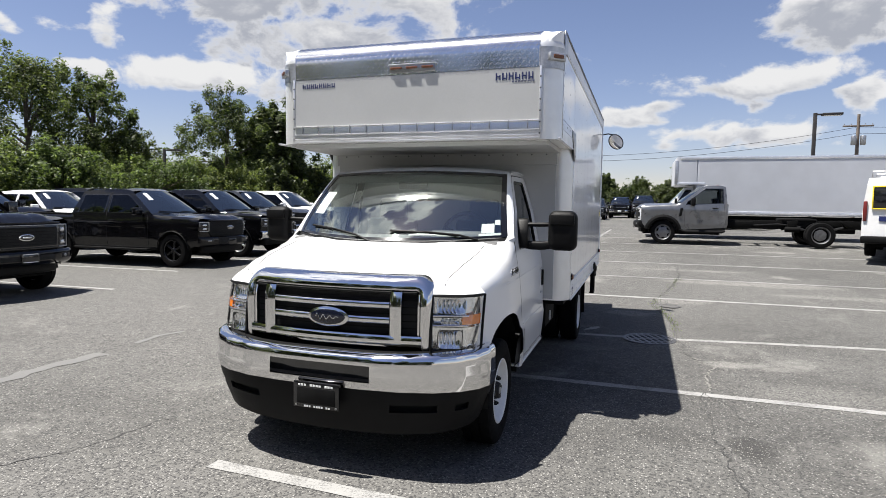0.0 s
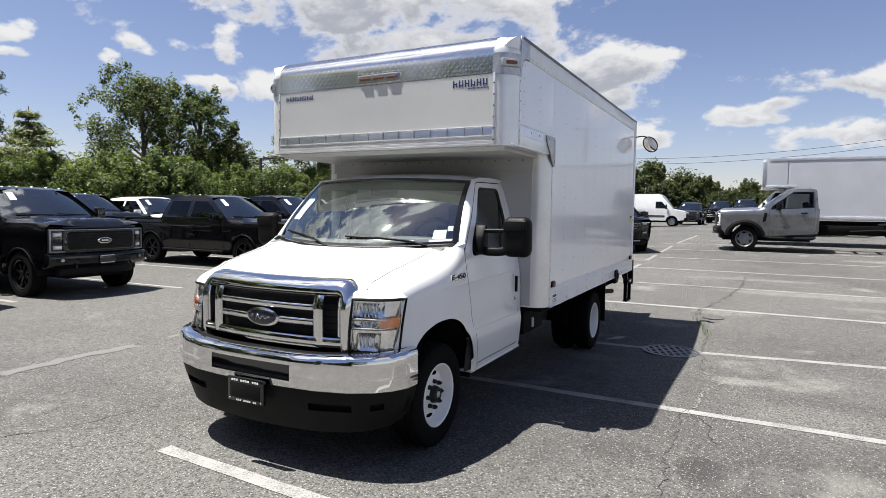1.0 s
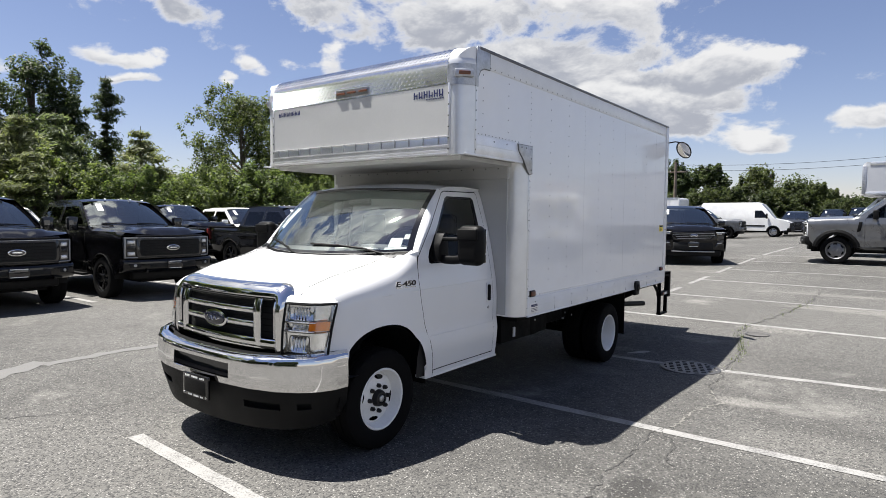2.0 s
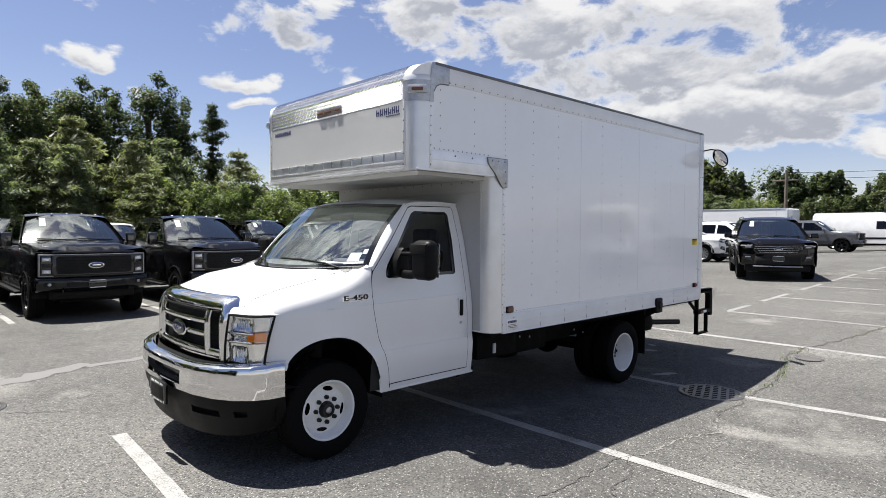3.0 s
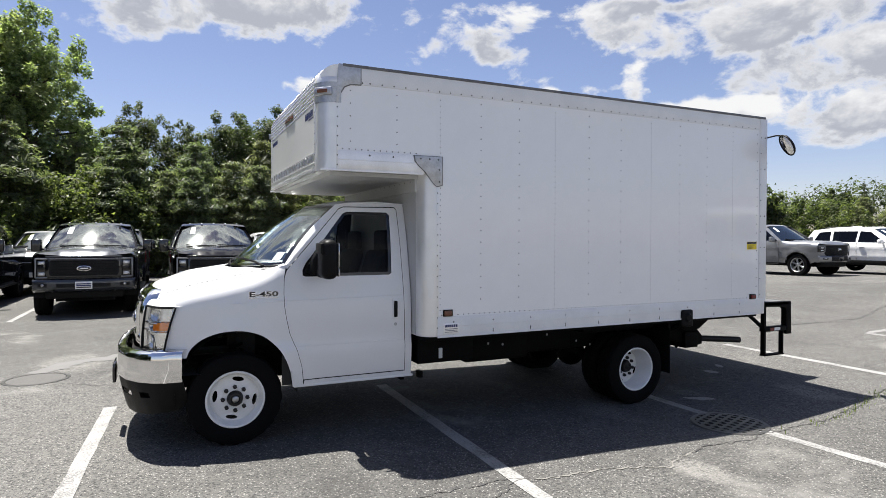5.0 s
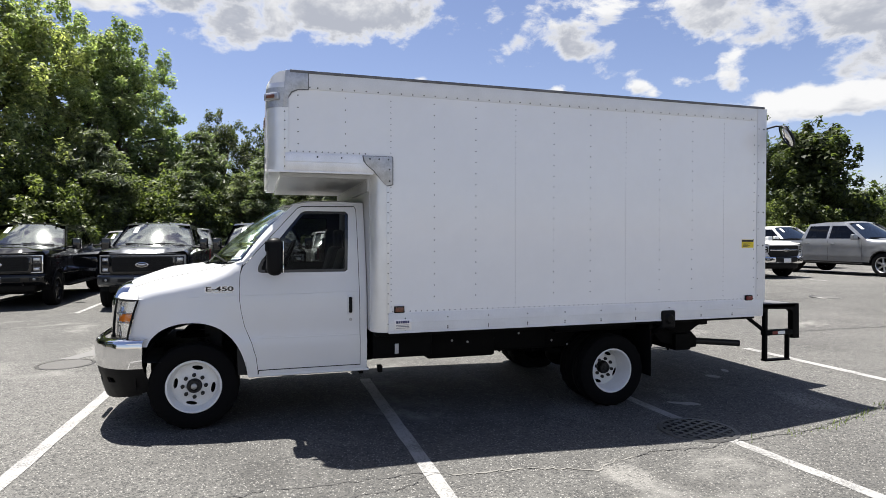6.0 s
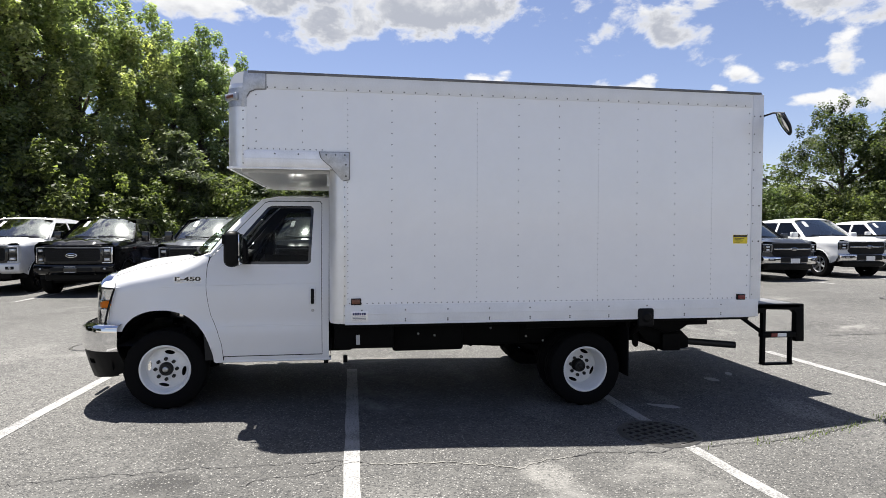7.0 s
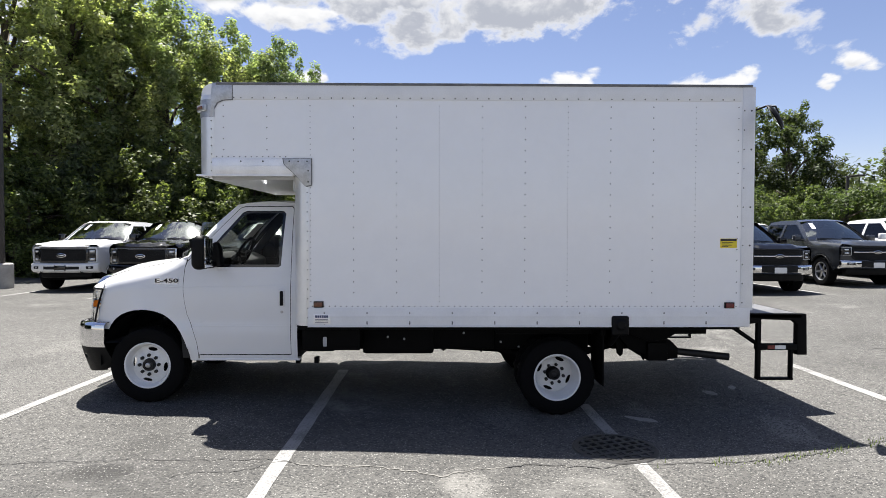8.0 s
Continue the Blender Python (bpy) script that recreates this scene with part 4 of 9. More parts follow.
def nose(out=0.0):
    return lambda x, z: Vector((x, nose_y(x, z) - out, z))


grille = part("grille", panel([(-0.60, 0.77), (0.60, 0.77), (0.60, 1.14), (-0.60, 1.14)], nose(-0.045), 0.1), PIT, truck, "chrome grille with dark openings")


def swept(points, a, b, seg=12):
    """A rounded bar along points; a and b: the half axes of its section."""
    m = bmesh.new()
    a, b = Vector(a), Vector(b)
    rings = []
    for p in points:
        row = []
        for k in range(seg):
            t = 2 * math.pi * k / seg
            c, d = math.cos(t), math.sin(t)
            row.append(m.verts.new(Vector(p) + a * math.copysign(abs(c) ** 0.6, c) + b * math.copysign(abs(d) ** 0.6, d)))
        rings.append(row)
    for r0, r1 in zip(rings, rings[1:]):
        for k in range(seg):
            m.faces.new((r0[k], r0[(k + 1) % seg], r1[(k + 1) % seg], r1[k]))
    m.faces.new(rings[0][::-1])
    m.faces.new(rings[-1])
    bmesh.ops.recalc_face_normals(m, faces=m.faces)
    return m


def upright(x, z0, z1, half, deep, out):
    return swept([nose(out)(x, z0 + (z1 - z0) * k / 6) for k in range(7)], (half, 0, 0), (0, deep, 0))


def level(x1, z, half, deep, out, lean=0.0):
    return swept([nose(out)(-x1 + 2 * x1 * k / 16, z) for k in range(17)], (0, lean, half), (0, deep, 0))



def surround():
    """The bright frame: up one side, round the corners and over the top."""
    r, side_x, top_z = 0.075, 0.622, 1.165
    line = [(side_x, 0.765 + (top_z - r - 0.765) * k / 8, 1.0, 0.0, 0.038) for k in range(9)]
    line += [(side_x - r + r * math.cos(radians(a)), top_z - r + r * math.sin(radians(a)), math.cos(radians(a)), math.sin(radians(a)), 0.038 + 0.010 * a / 90) for a in range(15, 91, 15)]
    line += [((side_x - r) * (1 - k / 8), top_z, 0.0, 1.0, 0.048) for k in range(1, 9)]
    line += [(-x, z, -nx, nz, w) for x, z, nx, nz, w in line[-2::-1]]
    m = bmesh.new()
    rings = []
    for x, z, nx, nz, w in line:
        row = []
        for f, out in ((-1.0, -0.045), (-1.0, 0.0), (-0.86, 0.014), (-0.4, 0.026), (0.1, 0.030), (0.55, 0.022), (0.88, 0.002), (1.0, -0.022), (1.0, -0.06)):
            row.append(m.verts.new(nose(out)(x + nx * w * f, z + nz * w * f)))
        rings.append(row)
    for r0, r1 in zip(rings, rings[1:]):
        for k in range(8):
            m.faces.new((r0[k], r0[k + 1], r1[k + 1], r1[k]))
    bmesh.ops.recalc_face_normals(m, faces=m.faces)
    return m


part("surround", surround(), CHROME, grille)
part("surround_foot", level(0.60, 0.812, 0.040, 0.022, 0.004), CHROME, grille)
# solid black bar drawn in as the shade line below the top rim
part("shadow_gap", level(0.56, 1.108, 0.007, 0.010, 0.004), BLACK, grille)
for x in (-1, 1):
    part("pillar", upright(x * 0.440, 0.80, 1.115, 0.040, 0.020, 0.006), CHROME, grille)
    part("slot_frame", tube([nose(0.004)(x * 0.575, 0.855 + 0.245 * k / 6) for k in range(7)], 0.007, 6), CHROME, grille)
for z, h in ((1.032, 0.020), (0.938, 0.021)):
    part("bar", level(0.40, z, h, 0.016, 0.0), CHROME, grille)
for k in range(7):
    z = 0.84 + 0.043 * k
    part("mesh_bar", panel([(-0.575, z), (0.575, z), (0.575, z + 0.008), (-0.575, z + 0.008)], nose(-0.030), 0.2), BLACK, grille)


def oval(cx, cz, rx, rz, y, depth, dome, seg=40):
    b = bmesh.new()
    rows = []
    for s, d in ((0.0, dome), (0.6, dome * 0.75), (0.92, dome * 0.25), (1.0, 0.0), (1.0, -depth)):
        rows.append([b.verts.new((cx + rx * s * math.cos(2 * math.pi * i / seg), y - d, cz + rz * s * math.sin(2 * math.pi * i / seg))) for i in range(seg)])
    for r0, r1 in zip(rows, rows[1:]):
        for i in range(seg):
            b.faces.new((r0[i], r0[(i + 1) % seg], r1[(i + 1) % seg], r1[i]))
    bmesh.ops.remove_doubles(b, verts=b.verts, dist=1e-5)
    bmesh.ops.recalc_face_normals(b, faces=b.faces)
    return b


emblem = part("oval_emblem", oval(0, 0.942, 0.140, 0.062, -0.730, 0.03, 0.012), CHROME, truck, "dark blue oval emblem with chrome rim")
part("emblem_field", oval(0, 0.942, 0.118, 0.047, -0.741, 0.004, 0.006), BLUE_OVAL, emblem)
script = [(-0.078 + 0.156 * k / 40, -0.7505 + 0.004 * abs(k - 20) / 20, 0.942 + 0.016 * math.sin(k * 0.55) * (1.3 - k / 40)) for k in range(41)]
part("emblem_stroke", tube(script, 0.0032, 5), CHROME, emblem)

for s in (1, -1):
    def lamp_place(u, v, out=0.0, s=s):
        """u 0..1 from the grille round to the fender, v 0..1 upwards."""
        z = 0.752 + (1.095 - 0.752) * v
        slant = 0.055 * (1 - v) if u > 0.5 else 0.0
        x = curve_at([(0, 0.652), (0.55, 0.815), (0.78, 0.880), (1.0, 0.920)], u)
        y = curve_at([(0, -0.655), (0.55, -0.600), (0.78, -0.545), (1.0, -0.455)], u) - slant * (u - 0.5) * 2 * 0.9
        y += 0.035 * v * v
        n = Vector((0.35 + 0.6 * u, -1.0 + 0.55 * u, 0)).normalized()
        return Vector((s * (x + n.x * out), y + n.y * out, z))

    head = part("headlight", grid(16, 10, lambda u, v: lamp_place(u, v, -0.045)), LAMP_CASE, truck, "clear headlight with chrome reflectors and amber marker")
    lens = part("lens", grid(20, 12, lambda u, v: lamp_place(u, v, 0.004)), LENS, head)
    lens.visible_shadow = False
    ring = [lamp_place(u, v, 0.006) for u, v in [(k / 12, 1.0) for k in range(13)] + [(1.0, 1 - k / 8) for k in range(1, 9)] + [(1 - k / 12, 0.0) for k in range(1, 13)] + [(0.0, k / 8) for k in range(1, 8)]]
    part("black_rim", tube(ring, 0.0085, 6, closed=True), BLACK, head)
    def lip_place(u, v, s=s):
        """White sheet from the lamp's upper edge to the hood."""
        a = lamp_place(u, 1.0, 0.006) + Vector((0, 0, 0.010))
        t = u * 1.45
        b = hood_place(0.02, 0.5 + s * 0.5 * (0.70 + 0.30 * min(1.0, t))) if t < 1 else hood_place(0.02 + 0.13 * (t - 1) / 0.45, 0.5 + s * 0.5)
        return a.lerp(b, v) + Vector((s * 0.006, -0.010, 0.010)) * math.sin(math.pi * v)
    part("nose_panel", grid(16, 6, lip_place), WHITE, truck)

    def corner_patch(u, v, s=s):
        a = hood_place(0.90 + 0.10 * u, 0.5 + s * 0.5)
        b = Vector((s * (cab_half(0.30 + 0.12 * u, 1.40) + 0.003), 0.30 + 0.12 * u, hood_edge(0.30 + 0.12 * u) + 0.004))
        c = screen_place(s * 1.0, 0.02) + Vector((0, -0.01, 0.004))
        return a.lerp(b, v).lerp(c, u * 0.85 * (1 - v))
    part("cowl_corner", grid(4, 4, corner_patch), WHITE, truck)

    # bright bezel of three leaning bands, with the lamp bowls set into it
    bowls = ((0.14, 0.64, 0.06, 0.40, 6), (0.20, 0.58, 0.50, 0.61, 4), (0.10, 0.68, 0.68, 0.94, 7))

    def bezel_place(u, v):
        band = (v - 0.0) / 0.47 if v < 0.47 else (v - 0.47) / 0.17 if v < 0.64 else (v - 0.64) / 0.36
        return lamp_place(0.01 + 0.98 * u, 0.01 + 0.98 * v, -0.034 + 0.022 * band)

    def in_bowl(i, j):
        u, v = (i + 0.5) / 40, (j + 0.5) / 40
        return any(a < u < b and c < v < d for a, b, c, d, n in bowls)
    part("bezel", grid(40, 40, bezel_place, skip=in_bowl), REFLECTOR, head, smooth=20)
    for a, b, c, d, n in bowls:
        def bowl_place(u, v):
            deep = (1 - (2 * v - 1) ** 2) * (1 - (2 * u - 1) ** 4)
            ridge = abs(math.sin(math.pi * n * (u + 0.06 * math.sin(3 * v))))
            return lamp_place(a + (b - a) * u, c + (d - c) * v, -0.026 - 0.030 * deep + 0.012 * ridge * deep)
        bowl = part("reflector_bowl", grid(n * 6, 10, bowl_place), CHROME, head, "fluted chrome reflector")
        edge = [lamp_place(a + (b - a) * (0.5 + 0.5 * math.copysign(abs(math.cos(t)) ** 0.35, math.cos(t))), c + (d - c) * (0.5 + 0.5 * math.copysign(abs(math.sin(t)) ** 0.35, math.sin(t))), -0.018) for t in [2 * math.pi * k / 36 for k in range(36)]]
        part("bowl_edge", tube(edge, 0.003, 5, closed=True), CABIN if n == 6 else REFLECTOR, bowl)
    for v in (0.47, 0.64):
        part("divider", tube([lamp_place(0.02 + 0.70 * k / 12, v + 0.008, -0.006) for k in range(13)], 0.0055, 6), CHROME, head)
        part("divider_gap", tube([lamp_place(0.02 + 0.70 * k / 12, v - 0.010, -0.012) for k in range(13)], 0.004, 5), CABIN, head)
    part("amber_marker", grid(8, 5, lambda u, v: lamp_place(0.60 + 0.37 * u, 0.50 + 0.17 * v, -0.004)), AMBER, head, "amber side marker")
    part("bulb", sphere(lamp_place(0.38, 0.25, -0.045), (0.02, 0.02, 0.02), u=10, v=6), LENS, head)


# plan of the bumper: from the middle round to the wheel
BUMPER_PLAN = [(0.0, -0.868), (0.28, -0.862), (0.52, -0.835), (0.72, -0.775), (0.86, -0.690), (0.945, -0.595), (0.985, -0.50), (0.992, -0.385)]


def bumper_plan(s):
    """s from -1 to 1 along the bumper."""
    a = abs(s) * (len(BUMPER_PLAN) - 1)
    i = min(int(a), len(BUMPER_PLAN) - 2)
    p, q = Vector(BUMPER_PLAN[i]), Vector(BUMPER_PLAN[i + 1])
    r = p.lerp(q, a - i)
    return math.copysign(r.x, s), r.y


BUMPER_ROWS = [(0.535, 0.03), (0.545, 0.008), (0.588, 0.0), (0.640, 0.0), (0.688, 0.004), (0.715, 0.002), (0.738, 0.012), (0.752, 0.035), (0.755, 0.075)]


def bumper_place(u, v):
    s = 2 * u - 1
    x, y = bumper_plan(s)
    k = v * (len(BUMPER_ROWS) - 1)
    i = min(int(k), len(BUMPER_ROWS) - 2)
    z, back = (a + (b - a) * (k - i) for a, b in zip(BUMPER_ROWS[i], BUMPER_ROWS[i + 1]))
    n = Vector((x * 0.55, y, 0)).normalized()
    lift = 0.05 * max(0.0, abs(x) - 0.3) ** 1.5
    return Vector((x - n.x * back, y - n.y * back, z + (lift if v > 0.5 else 0.0)))


bumper = part("front_bumper", grid(56, len(BUMPER_ROWS) - 1, bumper_place, skip=lambda i, j: j in (2, 3) and abs((i + 0.5) / 28 - 1) < 0.175, thick=0.006), CHROME, truck, "chrome front bumper")
# unseen flat sheet, added to stop sun falling through behind the bumper
part("bumper_sun_block", grid(30, 2, lambda u, v: Vector((bumper_plan(2 * u - 1)[0] * 0.965, (bumper_plan(2 * u - 1)[1] + 0.035) * (1 - v) - 0.25 * v, 0.585))), PIT, bumper)
part("bumper_backing", grid(30, 1, lambda u, v: bumper_place(0.08 + 0.84 * u, v) + Vector((0, 0.05, 0))), PIT, bumper)


def dam_place(u, v):
    s = 2 * u - 1
    x, y = bumper_plan(s)
    low = 0.262 + 0.085 * abs(s) ** 2.5
    inward = 0.012 + (0.05 + 0.06 * abs(s)) * (1 - v) ** 1.3
    n = Vector((x * 0.55, y, 0)).normalized()
    return Vector((x - n.x * inward, y - n.y * inward, low + (0.555 - low) * v))


def dam_skip(i, j):
    return j == 3 and (5 <= abs(i - 19.5) < 9 or 11 <= abs(i - 19.5) < 13)


dam = part("lower_valance", grid(40, 6, dam_place, skip=dam_skip, thick=0.01), BLACK, truck, "black plastic lower valance")
part("valance_backing", grid(30, 1, lambda u, v: dam_place(0.1 + 0.8 * u, v) + Vector((0, 0.06, 0))), PIT, dam)
plate = part("plate_frame", block(-0.145, 0.165, -0.898, -0.874, 0.41, 0.568, 0.006), GLOSS, truck, "black licence plate frame with small pale lettering")
part("plate_field", block(-0.12, 0.14, -0.901, -0.897, 0.435, 0.535, 0.002), BLACK, plate)
for z, x0, x1, n in ((0.549, -0.11, 0.13, 12), (0.421, -0.07, 0.11, 11)):
    for k in range(n):
        a = x0 + (x1 - x0) * k / n
        if k % 5 != 3:
            part("lettering_bar", block(a, a + (x1 - x0) / n * 0.72, -0.8995, -0.8978, z - 0.006, z + 0.006), PAPER, plate, smooth=0)
for x in (-0.125, 0.145):
    part("screw", lathe([(0.001, -0.004), (0.006, -0.003), (0.007, 0)], "y", 10, m=Matrix.Translation((x, -0.8985, 0.424))), STEEL, plate)

def swept_arm(points, high, deep):
    """A bar of oval section along points."""
    return swept(points, (0, 0, high), (0, deep, 0), 14)


# -- door mirrors --
for s in (1, -1):
    x0, x1 = sorted((s * 1.150, s * 1.372))
    m = part("door_mirror", block(x0, x1, 0.585, 0.715, 1.305, 1.612, 0.058, 5), BLACK, truck, "large black door mirror on a broad arm")
    part("mirror_brow", block(x0 + 0.02, x1 - 0.02, 0.575, 0.600, 1.50, 1.585, 0.010, 3), BLACK, m)
    part("mirror_pane", block(x0 + 0.022, x1 - 0.022, 0.713, 0.719, 1.40, 1.585, 0.002), MIRROR, m)
    part("spotter_pane", block(x0 + 0.022, x1 - 0.022, 0.713, 0.719, 1.325, 1.388, 0.002), MIRROR, m)
    part("mirror_arm", tube([(s * 0.93, 0.655, 1.485), (s * 1.00, 0.648, 1.500), (s * 1.09, 0.645, 1.502), (s * 1.19, 0.650, 1.505)], 0.017, 10), BLACK, m)
    part("mirror_arm", swept_arm([(s * 0.93, 0.655, 1.352), (s * 1.02, 0.650, 1.338), (s * 1.10, 0.648, 1.338), (s * 1.19, 0.650, 1.352)], 0.034, 0.030), BLACK, m)
    part("mirror_foot", slab([(0.575, 1.318), (0.728, 1.318), (0.715, 1.48), (0.690, 1.555), (0.650, 1.545), (0.590, 1.45)], min(s * 0.90, s * 0.998), max(s * 0.90, s * 0.998), "x", 0.022), BLACK, m)


# -- wheels --
def build_tyre(r, w):
    """Tyre with its tread and side walls; the outer face at +x."""
    h = w / 2
    prof = [(0.212, h * 0.80), (0.225, h * 0.93), (0.26, h * 1.0), (r - 0.075, h * 1.02), (r - 0.04, h * 0.98), (r - 0.012, h * 0.88), (r, h * 0.72)]
    prof += [(r, h * 0.36), (r - 0.009, h * 0.33), (r - 0.009, h * 0.25), (r, h * 0.22), (r, -h * 0.22), (r - 0.009, -h * 0.25), (r - 0.009, -h * 0.33), (r, -h * 0.36)]
    prof += [(r, -h * 0.72), (r - 0.012, -h * 0.88), (r - 0.04, -h * 0.98), (0.26, -h), (0.212, -h * 0.8)]
    # shoulder blocks: every other stretch of the shoulder rings lies lower
    low = {6, 15}
    bm = lathe(prof, "x", 84, dent=lambda i, k: 0.010 if k in low and (i + (2 if k == 15 else 0)) % 4 < 2 else 0.0)
    return bm


def steel_rim(deep):
    """White disc wheel with four hand holes. deep: dished for the rear pair."""
    disc = -0.100 if deep else 0.020
    prof = [(0.216, 0.084), (0.223, 0.092), (0.223, 0.098), (0.217, 0.102), (0.208, 0.099), (0.203, 0.088), (0.199, 0.072), (0.194, 0.056), (0.190, 0.040 if not deep else -0.02), (0.181, disc)]
    bm = lathe(prof, "x", 64)
    holes = []
    for k in range(4):
        a = math.pi / 2 * k + 0.6
        ring = []
        for i in range(12):
            t = 2 * math.pi * i / 12
            u, v = 0.150 + 0.017 * math.cos(t), 0.045 * math.sin(t)
            ring.append((u * math.cos(a) - v * math.sin(a), u * math.sin(a) + v * math.cos(a)))
        holes.append(ring)

    def dish(u, v):
        r = math.hypot(u, v)
        return Vector((disc + curve_at([(0.0, 0.034), (0.112, 0.034), (0.125, 0.026), (0.165, 0.012), (0.182, 0.0)], r), u, v))
    disc_line = [(0.182 * math.cos(2 * math.pi * i / 48), 0.182 * math.sin(2 * math.pi * i / 48)) for i in range(48)]
    return panel(disc_line, dish, 0.05, holes, bm=bm)


def truck_wheel(place, s, deep, r=0.361, w=0.215):
    """One wheel at place; s: the side its face looks to."""
    root = part("wheel", build_tyre(r, w), RUBBER, truck, "black tyre on a white steel wheel")
    turn = pose(*place, 0, 0, 0 if s > 0 else 180) @ pose(0, 0, 0, random.uniform(0, 360), 0, 0)
    root.matrix_basis = turn
    part("rim", steel_rim(deep), WHEEL, root, "white steel rim")
    part("brake_drum", lathe([(0.001, -0.06), (0.17, -0.06), (0.185, -0.10)], "x", 32, m=Matrix.Translation((-0.11 if deep else -0.02, 0, 0))), FRAME, root)
    d = -0.100 if deep else 0.020
    part("hub", lathe([(0.001, d + 0.060), (0.030, d + 0.060), (0.034, d + 0.074), (0.050, d + 0.072), (0.058, d + 0.056), (0.063, d + 0.030)], "x", 28), LUG, root)
    part("hub_cap", lathe([(0.001, d + 0.080), (0.018, d + 0.079), (0.025, d + 0.074), (0.026, d + 0.058)], "x", 18), STEEL if not deep else LUG, root)
    for k in range(8):
        a = 2 * math.pi * k / 8
        part("lug_nut", lathe([(0.001, d + 0.064), (0.009, d + 0.064), (0.010, d + 0.056), (0.016, d + 0.055), (0.0175, d + 0.033)], "x", 6, m=Matrix.Translation((0, 0.092 * math.cos(a), 0.092 * math.sin(a)))), LUG, root)
    return root


for s in (1, -1):
    truck_wheel((s * 0.845, AXLE_F.y, AXLE_F.z), s, False)
    truck_wheel((s * 0.992, AXLE_R.y, AXLE_R.z), s, True)
    inner = part("inner_tyre", build_tyre(0.361, 0.215), RUBBER, truck)
    inner.matrix_basis = pose(s * 0.735, AXLE_R.y, AXLE_R.z)

# -- cargo body --
B = BOX["half"]


def rounded_block(x, y0, y1, z0, z1, r, top_round):
    """A block whose front corners, and front top edge where asked, are rounded."""
    b = bmesh.new()
    bmesh.ops.create_cube(b, size=1.0)
    for v in b.verts:
        v.co = Vector((v.co.x * 2 * x, (y0 + y1) / 2 + v.co.y * (y1 - y0), (z0 + z1) / 2 + v.co.z * (z1 - z0)))
    pick = []
    for e in b.edges:
        a, c = e.verts[0].co, e.verts[1].co
        if abs(a.y - y0) < 1e-4 and abs(c.y - y0) < 1e-4:
            upright = abs(a.z - c.z) > 0.1
            if upright or (top_round and a.z > z1 - 0.01 and c.z > z1 - 0.01):
                pick.append(e)
    bmesh.ops.bevel(b, geom=pick, offset=r, segments=8, affect="EDGES", profile=0.5)
    return b


main_block = rounded_block(B, BOX["front"], BOX["back"], BOX["low"], BOX["top"], 0.13, False)
shell = part("cargo_body", merge(main_block, rounded_block(B - 0.0006, BOX["over"], 1.62, BOX["under"], BOX["top"] - 0.0006, 0.145, True)), FRP, truck, "white fibreglass cargo body with cab-over nose")


def sidebar(name, y0, y1, z0, z1, out, material, bevel=0.002):
    for s in (1, -1):
        part(name, block(min(s * (B - 0.01), s * (B + out)), max(s * (B - 0.01), s * (B + out)), y0, y1, z0, z1, bevel), material, shell)


sidebar("top_rail", 0.92, 5.56, 2.843, 2.983, 0.006, RAIL)
sidebar("roof_lip", 0.78, 5.66, 2.972, 2.995, 0.012, ROOF_EDGE)
sidebar("bottom_rail", 1.60, 5.665, 0.778, 0.952, 0.010, RAIL)
sidebar("rail_ridge", 1.60, 5.56, 0.868, 0.876, 0.014, RAIL)
sidebar("rail_lip", 1.60, 5.56, 0.776, 0.790, 0.018, RAIL)
sidebar("rear_post", 5.575, 5.69, 0.93, 2.975, 0.008, RAIL)
sidebar("overhang_rail", 0.738, 1.475, 2.158, 2.312, 0.010, ALU)
sidebar("overhang_ridge", 0.738, 1.47, 2.240, 2.248, 0.013, ALU)
sidebar("overhang_lip", 0.60, 1.47, 2.150, 2.166, 0.014, ALU)


# front corner posts: bright quarter-round extrusions
def post_place(s, y_front, out, r=0.145):
    def place(u, z):
        a = radians(-8 + 106 * u)
        cx, cy = B - r, y_front + r
        return Vector((s * (cx + (r + out) * math.sin(a)), cy - (r + out) * math.cos(a), z))
    return place


